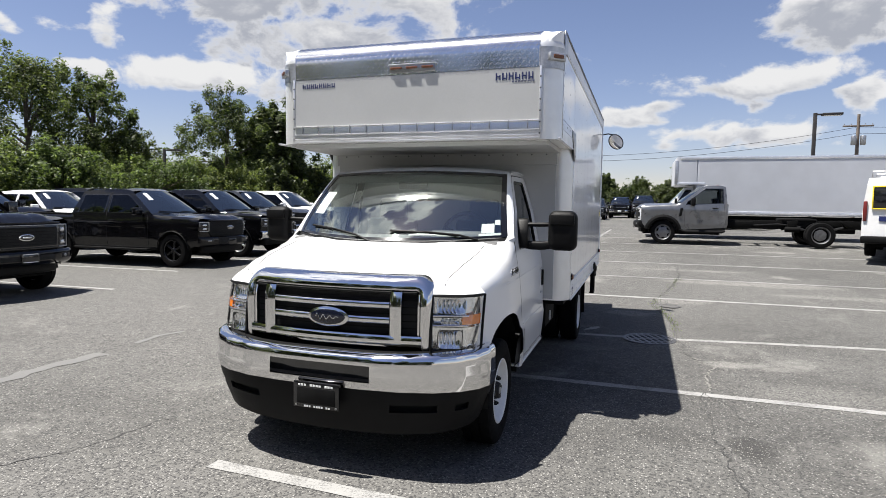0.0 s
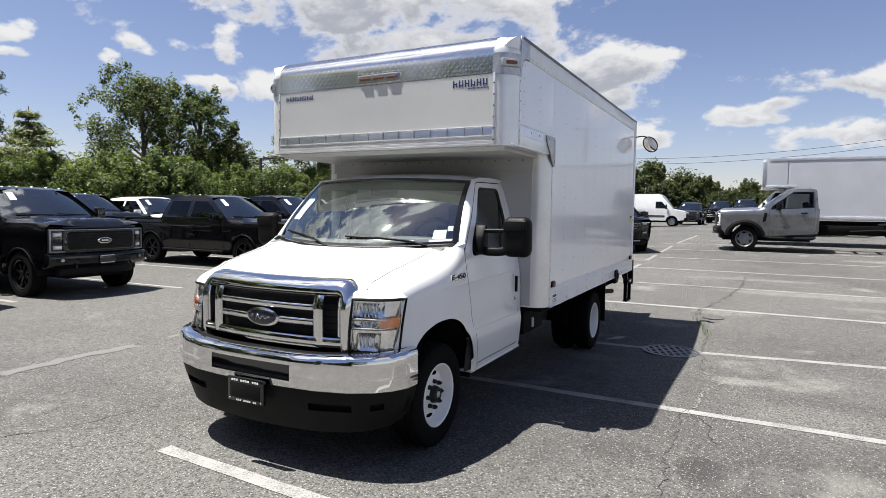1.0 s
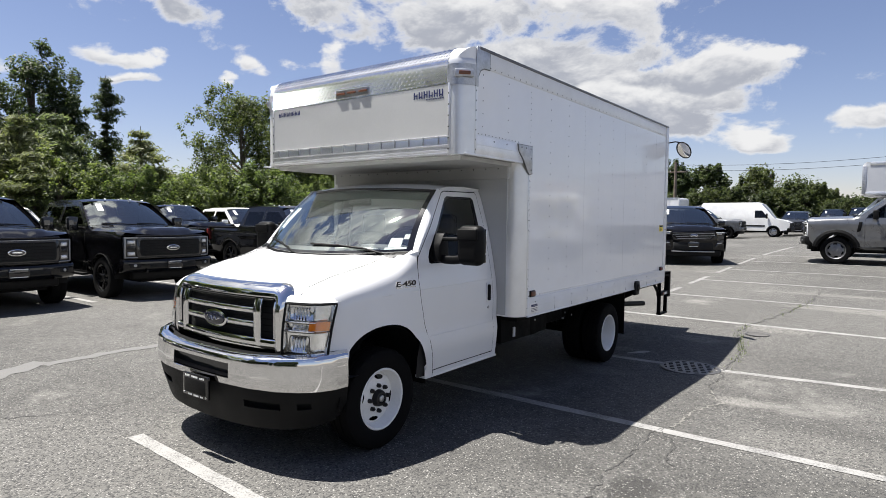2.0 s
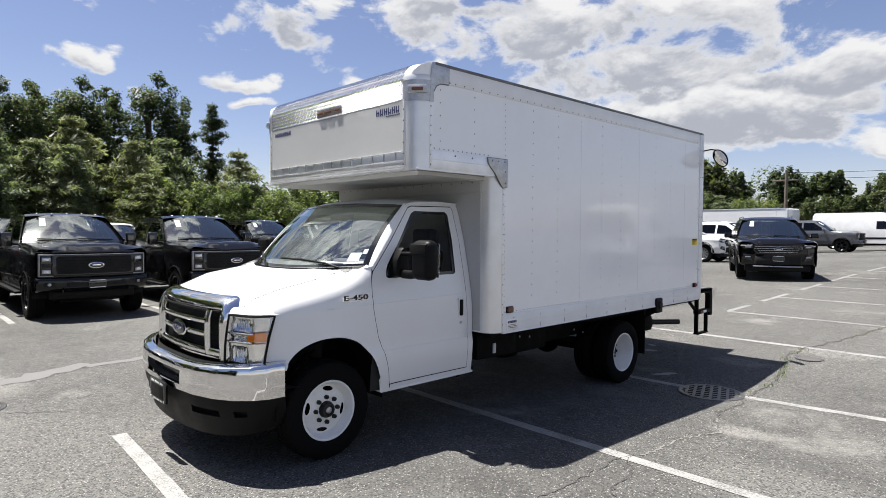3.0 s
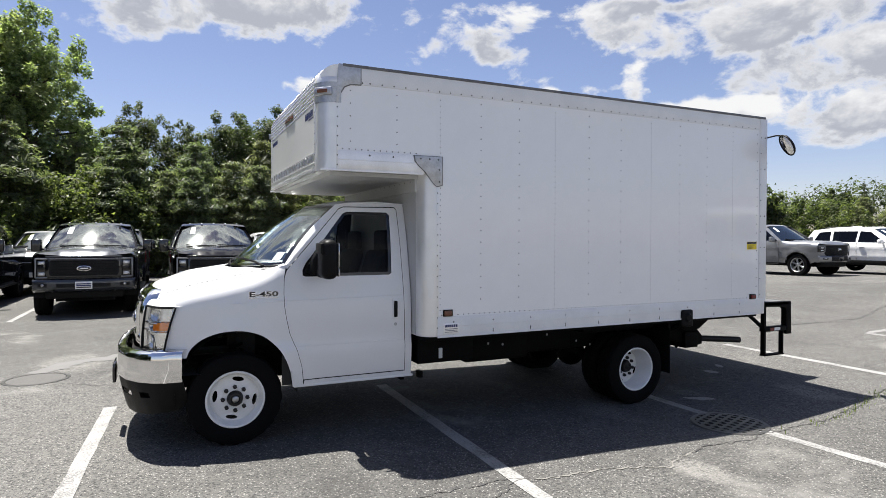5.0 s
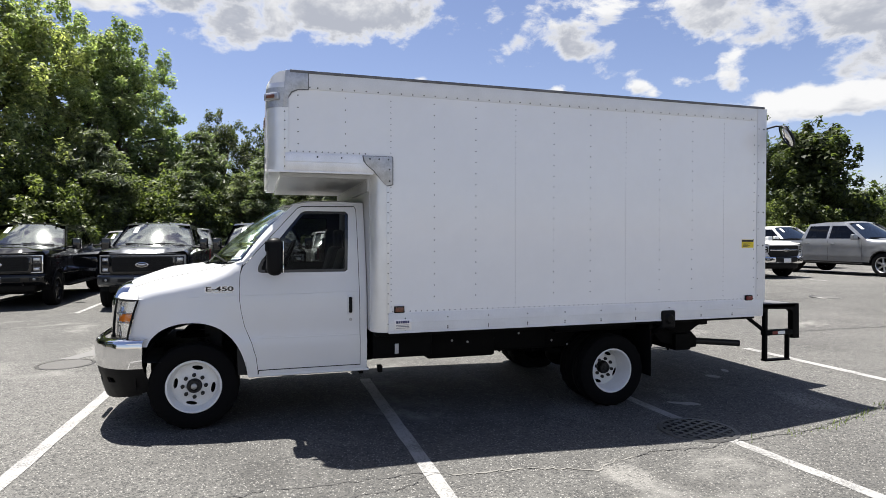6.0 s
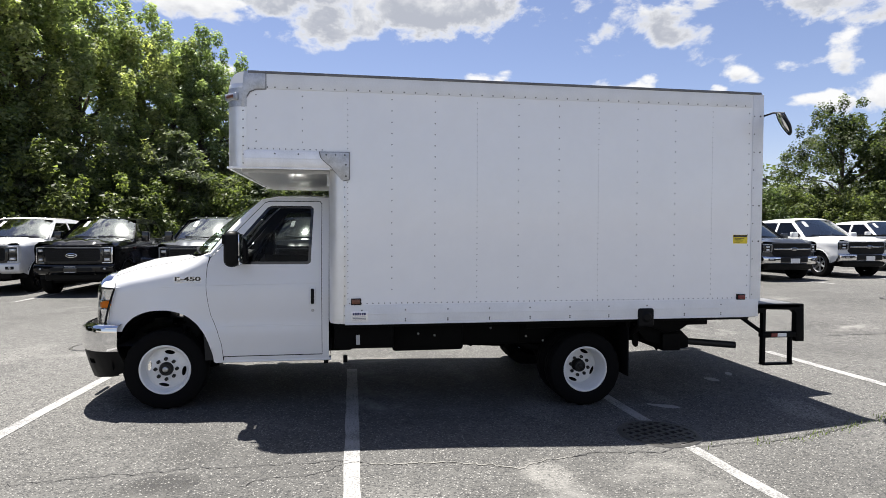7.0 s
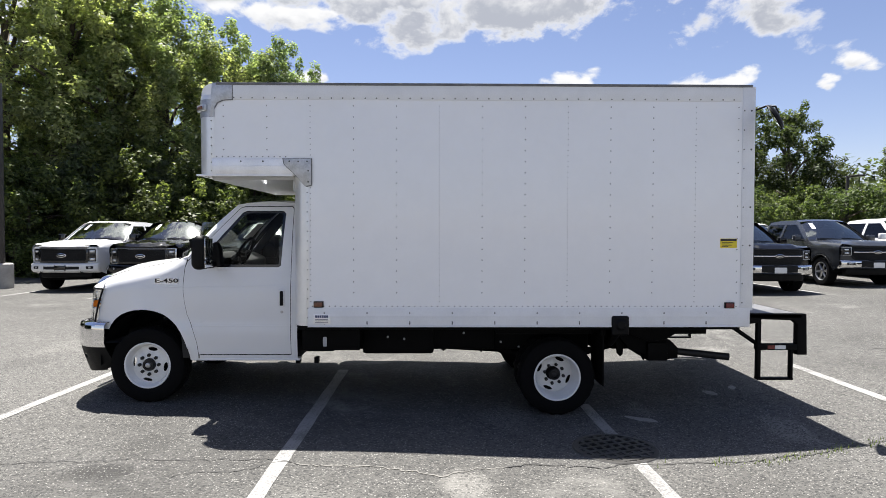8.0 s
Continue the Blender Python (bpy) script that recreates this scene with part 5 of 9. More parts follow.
for s in (1, -1):
    q = post_place(s, BOX["over"], 0.004)
    part("nose_post", grid(14, 1, lambda u, v: q(u, 2.155 + 0.545 * v)), ALU_POST, shell, "satin aluminium corner post")
    q2 = post_place(s, BOX["front"], 0.004, 0.13)
    part("front_post", grid(14, 1, lambda u, v: q2(u, 0.79 + 1.37 * v)), ALU_POST, shell, "satin aluminium corner post")
    part("post_flange", block(min(s * (B - 0.002), s * (B + 0.007)), max(s * (B - 0.002), s * (B + 0.007)), 1.585, 1.612, 0.79, 2.30, 0.002), ALU_POST, shell)
    part("post_flange", block(min(s * (B - 0.002), s * (B + 0.007)), max(s * (B - 0.002), s * (B + 0.007)), 0.728, 0.744, 2.155, 2.80, 0.002), ALU_POST, shell)
    # gusset
    gus = [(1.385, 2.308), (1.636, 2.308), (1.636, 2.072), (1.585, 2.060), (1.560, 2.080), (1.475, 2.185), (1.425, 2.225), (1.395, 2.26)]
    gx, gz = 1.54, 2.20
    part("gusset_seal", slab([(gx + (y - gx) * 1.035 + (0.004 if y > gx else -0.004), gz + (z - gz) * 1.04) for y, z in gus], s * (B + 0.006), s * (B + 0.013), "x"), ROOF_EDGE, shell)
    part("gusset", slab(gus, s * (B + 0.008), s * (B + 0.018), "x", 0.002), CAST, shell, "grey cast corner gusset")
    # rounded corner casting with its marker lamp
    def cap_place(u, v, s=s):
        a, e = radians(-6 + 104 * u), radians(92 * v)
        r = 0.152
        cx, cy, cz = B - 0.145, BOX["over"] + 0.145, BOX["top"] - 0.145
        return Vector((s * (cx + r * math.sin(a) * math.cos(e)), cy - r * math.cos(a) * math.cos(e), cz + r * math.sin(e)))
    cap = part("corner_casting", grid(14, 12, cap_place), ALU_POST, truck, "rounded cast aluminium corner cap")
    q3 = post_place(s, BOX["over"], 0.009)
    part("casting_skirt", grid(14, 2, lambda u, v: q3(u, 2.685 + 0.16 * v)), CAST, cap)
    side_piece = [(0.72, 2.69), (0.745, 2.69), (0.757, 2.76), (0.79, 2.815), (0.84, 2.838), (0.925, 2.843), (0.925, 2.975), (0.84, 2.99), (0.745, 2.99)]
    part("wing_seal", slab([(y + (0.007 if y > 0.73 else 0.0), z - (0.006 if z < 2.9 else 0.0)) for y, z in side_piece], s * (B + 0.001), s * (B + 0.0075), "x"), ROOF_EDGE, cap)
    part("casting_wing", slab(side_piece, s * (B + 0.002), s * (B + 0.010), "x", 0.002), CAST, cap)
    lamp_turn = Matrix.Translation((s * (B - 0.145 + 0.158 * math.sin(radians(45))), BOX["over"] + 0.145 - 0.158 * math.cos(radians(45)), 2.770)) @ pose(0, 0, 0, 0, 0, s * 45)
    part("marker_recess", block(-0.075, 0.075, -0.012, 0.02, -0.030, 0.030, 0.008, m=lamp_turn), CAST, cap)
    part("marker_lamp", block(-0.045, 0.045, -0.022, 0.0, -0.014, 0.014, 0.006, m=lamp_turn), AMBER_DARK, cap, "dull amber marker lamp")

# nose: sheet, tread plate, lower extrusion, clearance lamps
front = BOX["over"]
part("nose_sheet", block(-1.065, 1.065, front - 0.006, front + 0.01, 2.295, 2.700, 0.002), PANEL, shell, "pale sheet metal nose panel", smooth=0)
for x in (-1.07, 1.07):
    part("nose_strip", block(x - 0.008, x + 0.008, front - 0.010, front + 0.01, 2.16, 2.705, 0.002), ALU, shell)
for z0, z1, o in ((2.158, 2.300, 0.010), (2.160, 2.172, 0.018), (2.225, 2.233, 0.016), (2.292, 2.302, 0.018), (2.185, 2.195, 0.014)):
    part("nose_rail", block(-1.065, 1.065, front - o, front + 0.01, z0, z1, 0.002), ALU, shell)
for k in range(14):
    x = -0.98 + 1.96 * k / 13
    part("rail_clip", block(x - 0.004, x + 0.004, front - 0.021, front - 0.008, 2.238, 2.302, 0.001), STEEL, shell)


def tread_place(u, v, out=0.0):
    """u across, v from the front edge up and over the roof."""
    x = -1.072 + 2.144 * u
    r = 0.145 + 0.006 + out
    lead, bend, run = 0.145, 0.5 * math.pi * 0.15, 0.16
    t = v * (lead + bend + run)
    if t < lead:
        return Vector((x, front - 0.006 - out, 2.695 + t))
    if t < lead + bend:
        a = (t - lead) / 0.15
        return Vector((x, front + 0.145 - r * math.cos(a), 2.84 + r * math.sin(a)))
    return Vector((x, front + 0.145 + (t - lead - bend), 2.84 + r))


plate_sheet = part("tread_plate", grid(4, 24, tread_place), TREAD, shell, "bright diamond tread plate wrapped over the nose")


def build_tread():
    verts, faces = [], []
    nu, nv = 84, 18
    for i in range(nu):
        for j in range(nv):
            tilt = 1 if (i + j) % 2 else -1
            u, v = (i + 0.5) / nu, (j + 0.5) / nv
            du, dv = 0.0054, 0.0225 * tilt
            wu, wv = 0.0017, 0.0055 * -tilt
            k = len(verts)
            verts += [tread_place(u - du, v - dv, 0.0005), tread_place(u + wu, v + wv, 0.0005), tread_place(u + du, v + dv, 0.0005), tread_place(u - wu, v - wv, 0.0005), tread_place(u, v, 0.0062)]
            faces += [(k, k + 1, k + 4), (k + 1, k + 2, k + 4), (k + 2, k + 3, k + 4), (k + 3, k, k + 4)]
    me = bpy.data.meshes.new("tread_relief")
    me.from_pydata(verts, [], faces)
    me.materials.append(TREAD)
    ob = new("tread_relief", me)
    ob.parent = shell
    tagged(ob, kind="stuff")


build_tread()
bar = part("clearance_light_bar", block(-0.175, 0.225, front - 0.014, front, 2.712, 2.775, 0.004), STEEL, truck, "clearance light bar with amber lenses")
for x in (-0.11, 0.025, 0.16):
    part("clearance_lens", block(x - 0.050, x + 0.050, front - 0.026, front - 0.012, 2.738, 2.758, 0.006), AMBER_DARK, bar)
part("bar_hood", block(-0.18, 0.23, front - 0.022, front + 0.01, 2.772, 2.780, 0.002), ALU, bar)


# lettering: brand marks stand as plain shapes in their colour
def mark(x0, x1, z0, z1, n, gap):
    w = (x1 - x0) / n
    for k in range(n):
        a, e = x0 + w * k, x0 + w * (k + 1) - gap
        q = (e - a) * 0.30
        h = (z1 - z0) * (0.16 if k % 2 else 0.42)
        b = block(a, a + q, front - 0.0085, front - 0.0055, z0, z1)
        block(e - q * 0.7, e, front - 0.0085, front - 0.0055, z0, z1 if k % 3 else z0 + (z1 - z0) * 0.72, bm=b)
        block(a + q, e - q * 0.7, front - 0.0085, front - 0.0055, z0 + h, z0 + h + (z1 - z0) * 0.16, bm=b)
        part("lettering_block", b, NAVY, shell, smooth=0)


mark(-0.985, -0.665, 2.622, 2.662, 8, 0.012)
mark(0.72, 1.025, 2.610, 2.665, 6, 0.013)
mark(0.85, 1.03, 2.592, 2.602, 8, 0.008)

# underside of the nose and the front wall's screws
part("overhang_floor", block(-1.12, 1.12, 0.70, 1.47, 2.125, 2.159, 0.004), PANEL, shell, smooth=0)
# sheet added over the white wall, the overhang's shade put into its grey
part("front_wall_shade_sheet", block(-1.085, 1.085, 1.456, 1.467, 0.80, 2.03, 0.002), PANEL, shell, "grey sheet front wall behind the cab, overhang shade in its colour", smooth=0)
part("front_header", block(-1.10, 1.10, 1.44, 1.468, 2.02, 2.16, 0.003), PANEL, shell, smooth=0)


def build_rivets():
    """Rivet rows of both sides and of the nose, as low domes."""
    verts, faces = [], []

    def dome(p, n, r=0.0065):
        r *= 1.05
        a = Vector(n).orthogonal().normalized()
        b = Vector(n).cross(a)
        k = len(verts)
        for h, s in ((0.0, 1.0), (0.0012, 0.8)):
            for i in range(6):
                t = 2 * math.pi * i / 6
                verts.append(Vector(p) + Vector(n) * h + (a * math.cos(t) + b * math.sin(t)) * r * s)
        for i in range(6):
            j = (i + 1) % 6
            faces.append((k + i, k + j, k + 6 + j, k + 6 + i))
        faces.append(tuple(k + 6 + i for i in range(6)))

    cols = [0.843 + 0.3915 * k for k in range(13)]
    for s in (1, -1):
        n = (s, 0, 0)
        x = s * (B + 0.0005)
        for k, y in enumerate(cols):
            seam = k in (2, 5, 8, 11)
            z = 2.79
            low = 2.36 if y < 1.5 else 0.99
            while z > low:
                dome((x, y, z), n, 0.0056 if not seam else 0.0042)
                z -= 0.0495 if seam else 0.100
        y = 0.80
        while y < 5.56:
            dome((s * (B + 0.0065), y + 0.14 if y < 0.9 else y, 2.858), n)
            y += 0.102
        y = 1.64
        while y < 5.55:
            dome((x, y, 0.966), n, 0.0055)
            y += 0.052
        y = 0.78
        while y < 1.42:
            dome((x, y, 2.328), n, 0.0055)
            y += 0.052
        for z in np.arange(0.86, 2.05, 0.088):
            dome((s * (B + 0.0075), 1.598, float(z)), n, 0.0055)
        for z in np.arange(1.0, 2.9, 0.176):
            dome((s * (B + 0.0085), 5.59, float(z)), n)
            if int(z * 10) % 3 == 0:
                dome((s * (B + 0.0085), 5.655, float(z)), n, 0.009)
        for z in np.arange(2.20, 2.68, 0.075):
            dome((s * (B + 0.0075), 0.736, float(z)), n)
        for y in (1.0, 1.2, 1.44, 1.52, 1.60):
            dome((s * (B + 0.0185), y, 2.285) if y > 1.39 else (s * (B + 0.0105), y, 2.285), n, 0.008)
        for z in (2.20, 2.10):
            dome((s * (B + 0.0185), 1.61, z), n, 0.008)
        for y in np.arange(1.75, 5.5, 0.39):
            dome((s * (B + 0.0105), float(y), 0.905), n, 0.007)
            dome((s * (B + 0.0105), float(y), 0.822), n, 0.007)
            dome((s * (B + 0.0105), float(y), 0.806), n, 0.007)
    for k in range(16):
        dome((-1.0 + 2.0 * k / 15, 1.4395, 2.11), (0, -1, 0), 0.007)
    for z in np.arange(2.2, 2.70, 0.085):
        for x in (-1.07, 1.07):
            dome((x, front - 0.0105, float(z)), (0, -1, 0), 0.007)
    me = bpy.data.meshes.new("rivets")
    me.from_pydata(verts, [], faces)
    me.materials.append(RIVET)
    ob = new("rivets", me)
    ob.parent = shell
    tagged(ob, kind="stuff")


build_rivets()

# lamps, plates and stickers on the sides
for s in (1, -1):
    def flat_on(name, y0, y1, z0, z1, out, mat, label="", owner=truck, bevel=0.003):
        return part(name, block(min(s * (B - 0.005), s * (B + out)), max(s * (B - 0.005), s * (B + out)), y0, y1, z0, z1, bevel), mat, owner, label)
    base = flat_on("side_marker", 1.652, 1.742, 0.955, 1.012, 0.012, BLACK, "amber side marker in a black base")
    flat_on("amber_lens", 1.660, 1.734, 0.962, 1.005, 0.026, AMBER_DARK, "", base, 0.008)
    base = flat_on("side_marker", 5.430, 5.520, 0.948, 1.004, 0.016, BLACK, "red side marker in a black base")
    flat_on("red_lens", 5.438, 5.512, 0.955, 0.997, 0.030, RED, "", base, 0.008)
    tag = flat_on("maker_plate", 1.650, 1.805, 0.802, 0.895, 0.013, ALU, "small metal maker's plate with dark lettering")
    for k in range(6):
        flat_on("lettering_block", 1.668 + 0.020 * k, 1.684 + 0.020 * k, 0.862, 0.884, 0.0145, NAVY, "", tag, 0.0)
    for z in (0.845, 0.832, 0.819):
        flat_on("lettering_bar", 1.668, 1.785, z, z + 0.004, 0.0145, NAVY, "", tag, 0.0)
    if s > 0:
        st = flat_on("warning_sticker", 5.385, 5.540, 1.505, 1.592, 0.0015, YELLOW, "yellow and black warning sticker", truck, 0.0)
        flat_on("sticker_head", 5.388, 5.537, 1.567, 1.589, 0.0025, GLOSS, "", st, 0.0)
        for z, y1 in ((1.552, 5.50), (1.540, 5.47), (1.528, 5.49), (1.516, 5.46)):
            flat_on("lettering_bar", 5.40, y1, z, z + 0.005, 0.0025, CRACK, "", st, 0.0)

# fuel filler
filler = part("fuel_filler", block(B - 0.02, B + 0.035, 4.385, 4.545, 0.70, 0.880, 0.02, 3), BLACK, truck, "black fuel filler housing")
part("filler_cap", lathe([(0.001, 0.018), (0.035, 0.018), (0.045, 0.006), (0.055, 0)], "x", 20, m=Matrix.Translation((B + 0.035, 4.465, 0.80))), BLACK, filler)
part("filler_hose", tube([(B - 0.02, 4.465, 0.74), (1.05, 4.47, 0.66), (0.80, 4.50, 0.55)], 0.035, 8), BLACK, filler)

# -- frame and running gear --
for s in (1, -1):
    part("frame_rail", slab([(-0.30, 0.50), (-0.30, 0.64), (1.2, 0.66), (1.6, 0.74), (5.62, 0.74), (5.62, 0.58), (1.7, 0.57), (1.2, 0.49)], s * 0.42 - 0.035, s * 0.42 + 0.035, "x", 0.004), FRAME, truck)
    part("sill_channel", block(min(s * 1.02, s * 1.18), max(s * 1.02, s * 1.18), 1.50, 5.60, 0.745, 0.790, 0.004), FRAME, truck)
    part("leaf_spring", tube([(s * 0.56, 3.20, 0.52), (s * 0.56, 3.55, 0.40), (s * 0.56, 3.90, 0.36), (s * 0.56, 4.25, 0.40), (s * 0.56, 4.62, 0.50)], 0.035, 6), FRAME, truck)
    part("mud_flap", block(min(s * 0.70, s * 1.13), max(s * 0.70, s * 1.13), 4.335, 4.348, 0.20, 0.74, 0.003), RUBBER, truck)
    part("flap_bracket", block(min(s * 0.70, s * 1.13), max(s * 0.70, s * 1.13), 4.315, 4.36, 0.68, 0.76, 0.004), FRAME, truck)
    part("coil_spring", tube([(s * 0.55 + 0.05 * math.cos(k * 0.9), 0.05 + 0.05 * math.sin(k * 0.9), 0.42 + 0.011 * k) for k in range(30)], 0.012, 5), FRAME, truck)
for k in range(9):
    y = 1.75 + 0.47 * k
    part("cross_sill", block(-1.17, 1.17, y - 0.03, y + 0.03, 0.745, 0.79, 0.003), FRAME, truck)
part("front_axle_beam", tube([(-0.82, 0.03, 0.36), (-0.4, 0.03, 0.30), (0.4, 0.03, 0.30), (0.82, 0.03, 0.36)], 0.045, 8), FRAME, truck)
axle = part("rear_axle", tube([(-0.95, 3.90, 0.285), (0.95, 3.90, 0.285)], 0.065, 12), FRAME, truck)
part("differential", sphere((0, 3.90, 0.285), (0.17, 0.17, 0.17)), FRAME, axle)
part("drive_shaft", tube([(0, 1.6, 0.45), (0, 3.75, 0.33)], 0.045, 10), FRAME, truck)
part("transmission", block(-0.22, 0.22, 0.4, 1.7, 0.34, 0.62, 0.06, 2), FRAME, truck)
part("engine_sump", block(-0.24, 0.24, -0.45, 0.45, 0.32, 0.60, 0.05, 2), FRAME, truck)
part("radiator", block(-0.62, 0.62, -0.60, -0.55, 0.45, 1.08), PIT, truck)
part("fuel_tank", block(-0.36, 0.36, 4.40, 4.92, 0.42, 0.66, 0.05, 3), FRAME, truck)
part("step_tank", block(0.50, 0.85, 2.05, 2.75, 0.45, 0.76, 0.03, 2), FRAME, truck)
# plain black blocks added as underbody shade, closing gaps to the lit ground
part("underbody_dark_fill", block(-0.78, 0.74, 1.62, 3.35, 0.475, 0.74, 0.02), FRAME, truck)
part("axle_dark_fill", block(-0.62, 0.66, 3.30, 4.32, 0.46, 0.74, 0.02), FRAME, truck)
part("chassis_dark_fill", block(-0.95, 0.95, 3.35, 4.30, 0.66, 0.76, 0.02), FRAME, truck)
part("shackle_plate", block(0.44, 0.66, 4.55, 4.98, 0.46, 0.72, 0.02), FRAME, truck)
part("muffler", lathe([(0.001, 2.2), (0.10, 2.2), (0.115, 2.25), (0.115, 2.95), (0.10, 3.0), (0.001, 3.0)], "y", 16, m=Matrix.Translation((-0.72, 0, 0.48))), STEEL, truck)
part("exhaust_pipe", tube([(-0.72, 3.0, 0.48), (-0.70, 3.4, 0.56), (-0.68, 4.2, 0.58), (-0.62, 4.7, 0.47), (0.20, 5.0, 0.44), (0.75, 5.15, 0.46), (0.95, 5.62, 0.44)], 0.035, 10), LUG, truck, "dark exhaust tail pipe")
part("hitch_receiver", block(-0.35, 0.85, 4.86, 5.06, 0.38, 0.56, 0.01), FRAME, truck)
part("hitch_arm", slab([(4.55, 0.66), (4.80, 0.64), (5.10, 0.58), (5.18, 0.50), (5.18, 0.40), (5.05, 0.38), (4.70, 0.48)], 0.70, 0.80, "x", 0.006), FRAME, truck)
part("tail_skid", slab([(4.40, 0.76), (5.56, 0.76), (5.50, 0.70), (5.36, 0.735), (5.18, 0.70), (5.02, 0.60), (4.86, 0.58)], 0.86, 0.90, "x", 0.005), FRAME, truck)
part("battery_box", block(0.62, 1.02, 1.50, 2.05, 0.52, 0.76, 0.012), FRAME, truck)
part("reflector_strap", block(1.022, 1.035, 1.70, 1.735, 0.56, 0.65, 0.003), BOX_GREY, truck)
for k, y in enumerate((1.95, 2.6, 3.05, 3.3)):
    part("brake_line", tube([(0.50, y, 0.56), (0.52, y + 0.2, 0.47 - 0.02 * (k % 2)), (0.50, y + 0.45, 0.53)], 0.009, 5), FRAME, truck)
for k, (y, z, w) in enumerate(((1.86, 0.50, 0.05), (2.12, 0.44, 0.03), (2.84, 0.455, 0.06), (3.02, 0.47, 0.025), (3.22, 0.44, 0.03), (4.62, 0.40, 0.05), (4.86, 0.36, 0.035))):
    part("hanger_bracket", slab([(y - w, 0.60), (y + w, 0.60), (y + w * 0.6, z + 0.02), (y + w * 0.1, z), (y - w * 0.5, z + 0.03)], 0.70, 0.73, "x", 0.003), FRAME, truck)
for y, z in ((2.30, 0.62), (2.46, 0.60), (3.05, 0.64), (3.42, 0.55), (3.60, 0.50)):
    part("frame_bolt", sphere((0.742 if y < 2.0 or y > 2.8 else 0.852, y, z), (0.006, 0.012, 0.012), u=8, v=6), STEEL, truck)
for y in (1.42, 1.60):
    part("body_mount", block(0.78, 0.86, y - 0.02, y + 0.02, 0.36, 0.42, 0.004), FRAME, truck)

# -- rear step bumper and rear look-down mirror --
step = part("rear_step", block(-1.15, 1.15, 5.66, 6.20, 0.845, 0.885, 0.006), FRAME, truck, "black steel rear step bumper")
part("step_plate", block(-1.10, 1.10, 5.70, 6.17, 0.884, 0.8875), ROOF_EDGE, step)
part("rear_skirt", block(-1.16, 1.16, 5.60, 5.69, 0.765, 0.935, 0.006), FRAME, step)
for s in (1, -1):
    a, b = (1.08, 1.15) if s > 0 else (-1.15, -1.08)
    part("step_side", slab([(5.60, 0.775), (5.60, 0.89), (6.245, 0.885), (6.255, 0.50), (6.160, 0.50), (6.160, 0.79), (6.12, 0.825), (5.82, 0.835), (5.78, 0.80)], a, b, "x", 0.006), FRAME, step)
    part("step_leg", slab([(5.790, 0.84), (5.825, 0.84), (5.825, 0.27), (5.790, 0.27)], a + 0.01, b - 0.01, "x", 0.004), FRAME, step)
    part("step_leg", slab([(6.105, 0.60), (6.130, 0.60), (6.130, 0.27), (6.105, 0.27)], a + 0.01, b - 0.01, "x", 0.004), FRAME, step)
    part("step_rung", slab([(5.790, 0.262), (6.130, 0.262), (6.130, 0.280), (5.790, 0.280)], a, b, "x", 0.004), FRAME, step)
    rung = part("step_rung", slab([(5.785, 0.545), (6.16, 0.545), (6.16, 0.60), (5.785, 0.60)], a, b, "x", 0.004), FRAME, step)
    for k, mat in enumerate((RED, PAPER)):
        part("reflective_tape", block(min(s * 1.150, s * 1.153), max(s * 1.150, s * 1.153), 5.88 + 0.07 * k, 5.95 + 0.10 * k, 0.555, 0.590), mat, step)
    part("step_brace", tube([(s * 1.10, 5.55, 0.77), (s * 1.10, 5.80, 0.60)], 0.022, 6), FRAME, step)
tip = Vector((1.42, 5.765, 2.665))
aim = Matrix.Translation(tip) @ Vector((-0.45, -0.75, -0.48)).to_track_quat("-Z", "Y").to_matrix().to_4x4()
look_down = part("lookdown_mirror", lathe([(0.001, 0.035), (0.07, 0.03), (0.115, 0.012), (0.128, -0.004), (0.128, -0.014), (0.117, -0.014)], "z", 32, m=aim), BLACK, truck, "round convex look-down mirror on a thin arm")
part("mirror_face", lathe([(0.001, -0.024), (0.06, -0.020), (0.110, -0.011), (0.119, -0.008)], "z", 32, m=aim), MIRROR, look_down)
part("mirror_arm", tube([(1.20, 5.69, 2.765), (1.30, 5.74, 2.785), (1.40, 5.775, 2.765), (1.43, 5.785, 2.70)], 0.009, 6), BLACK, look_down)

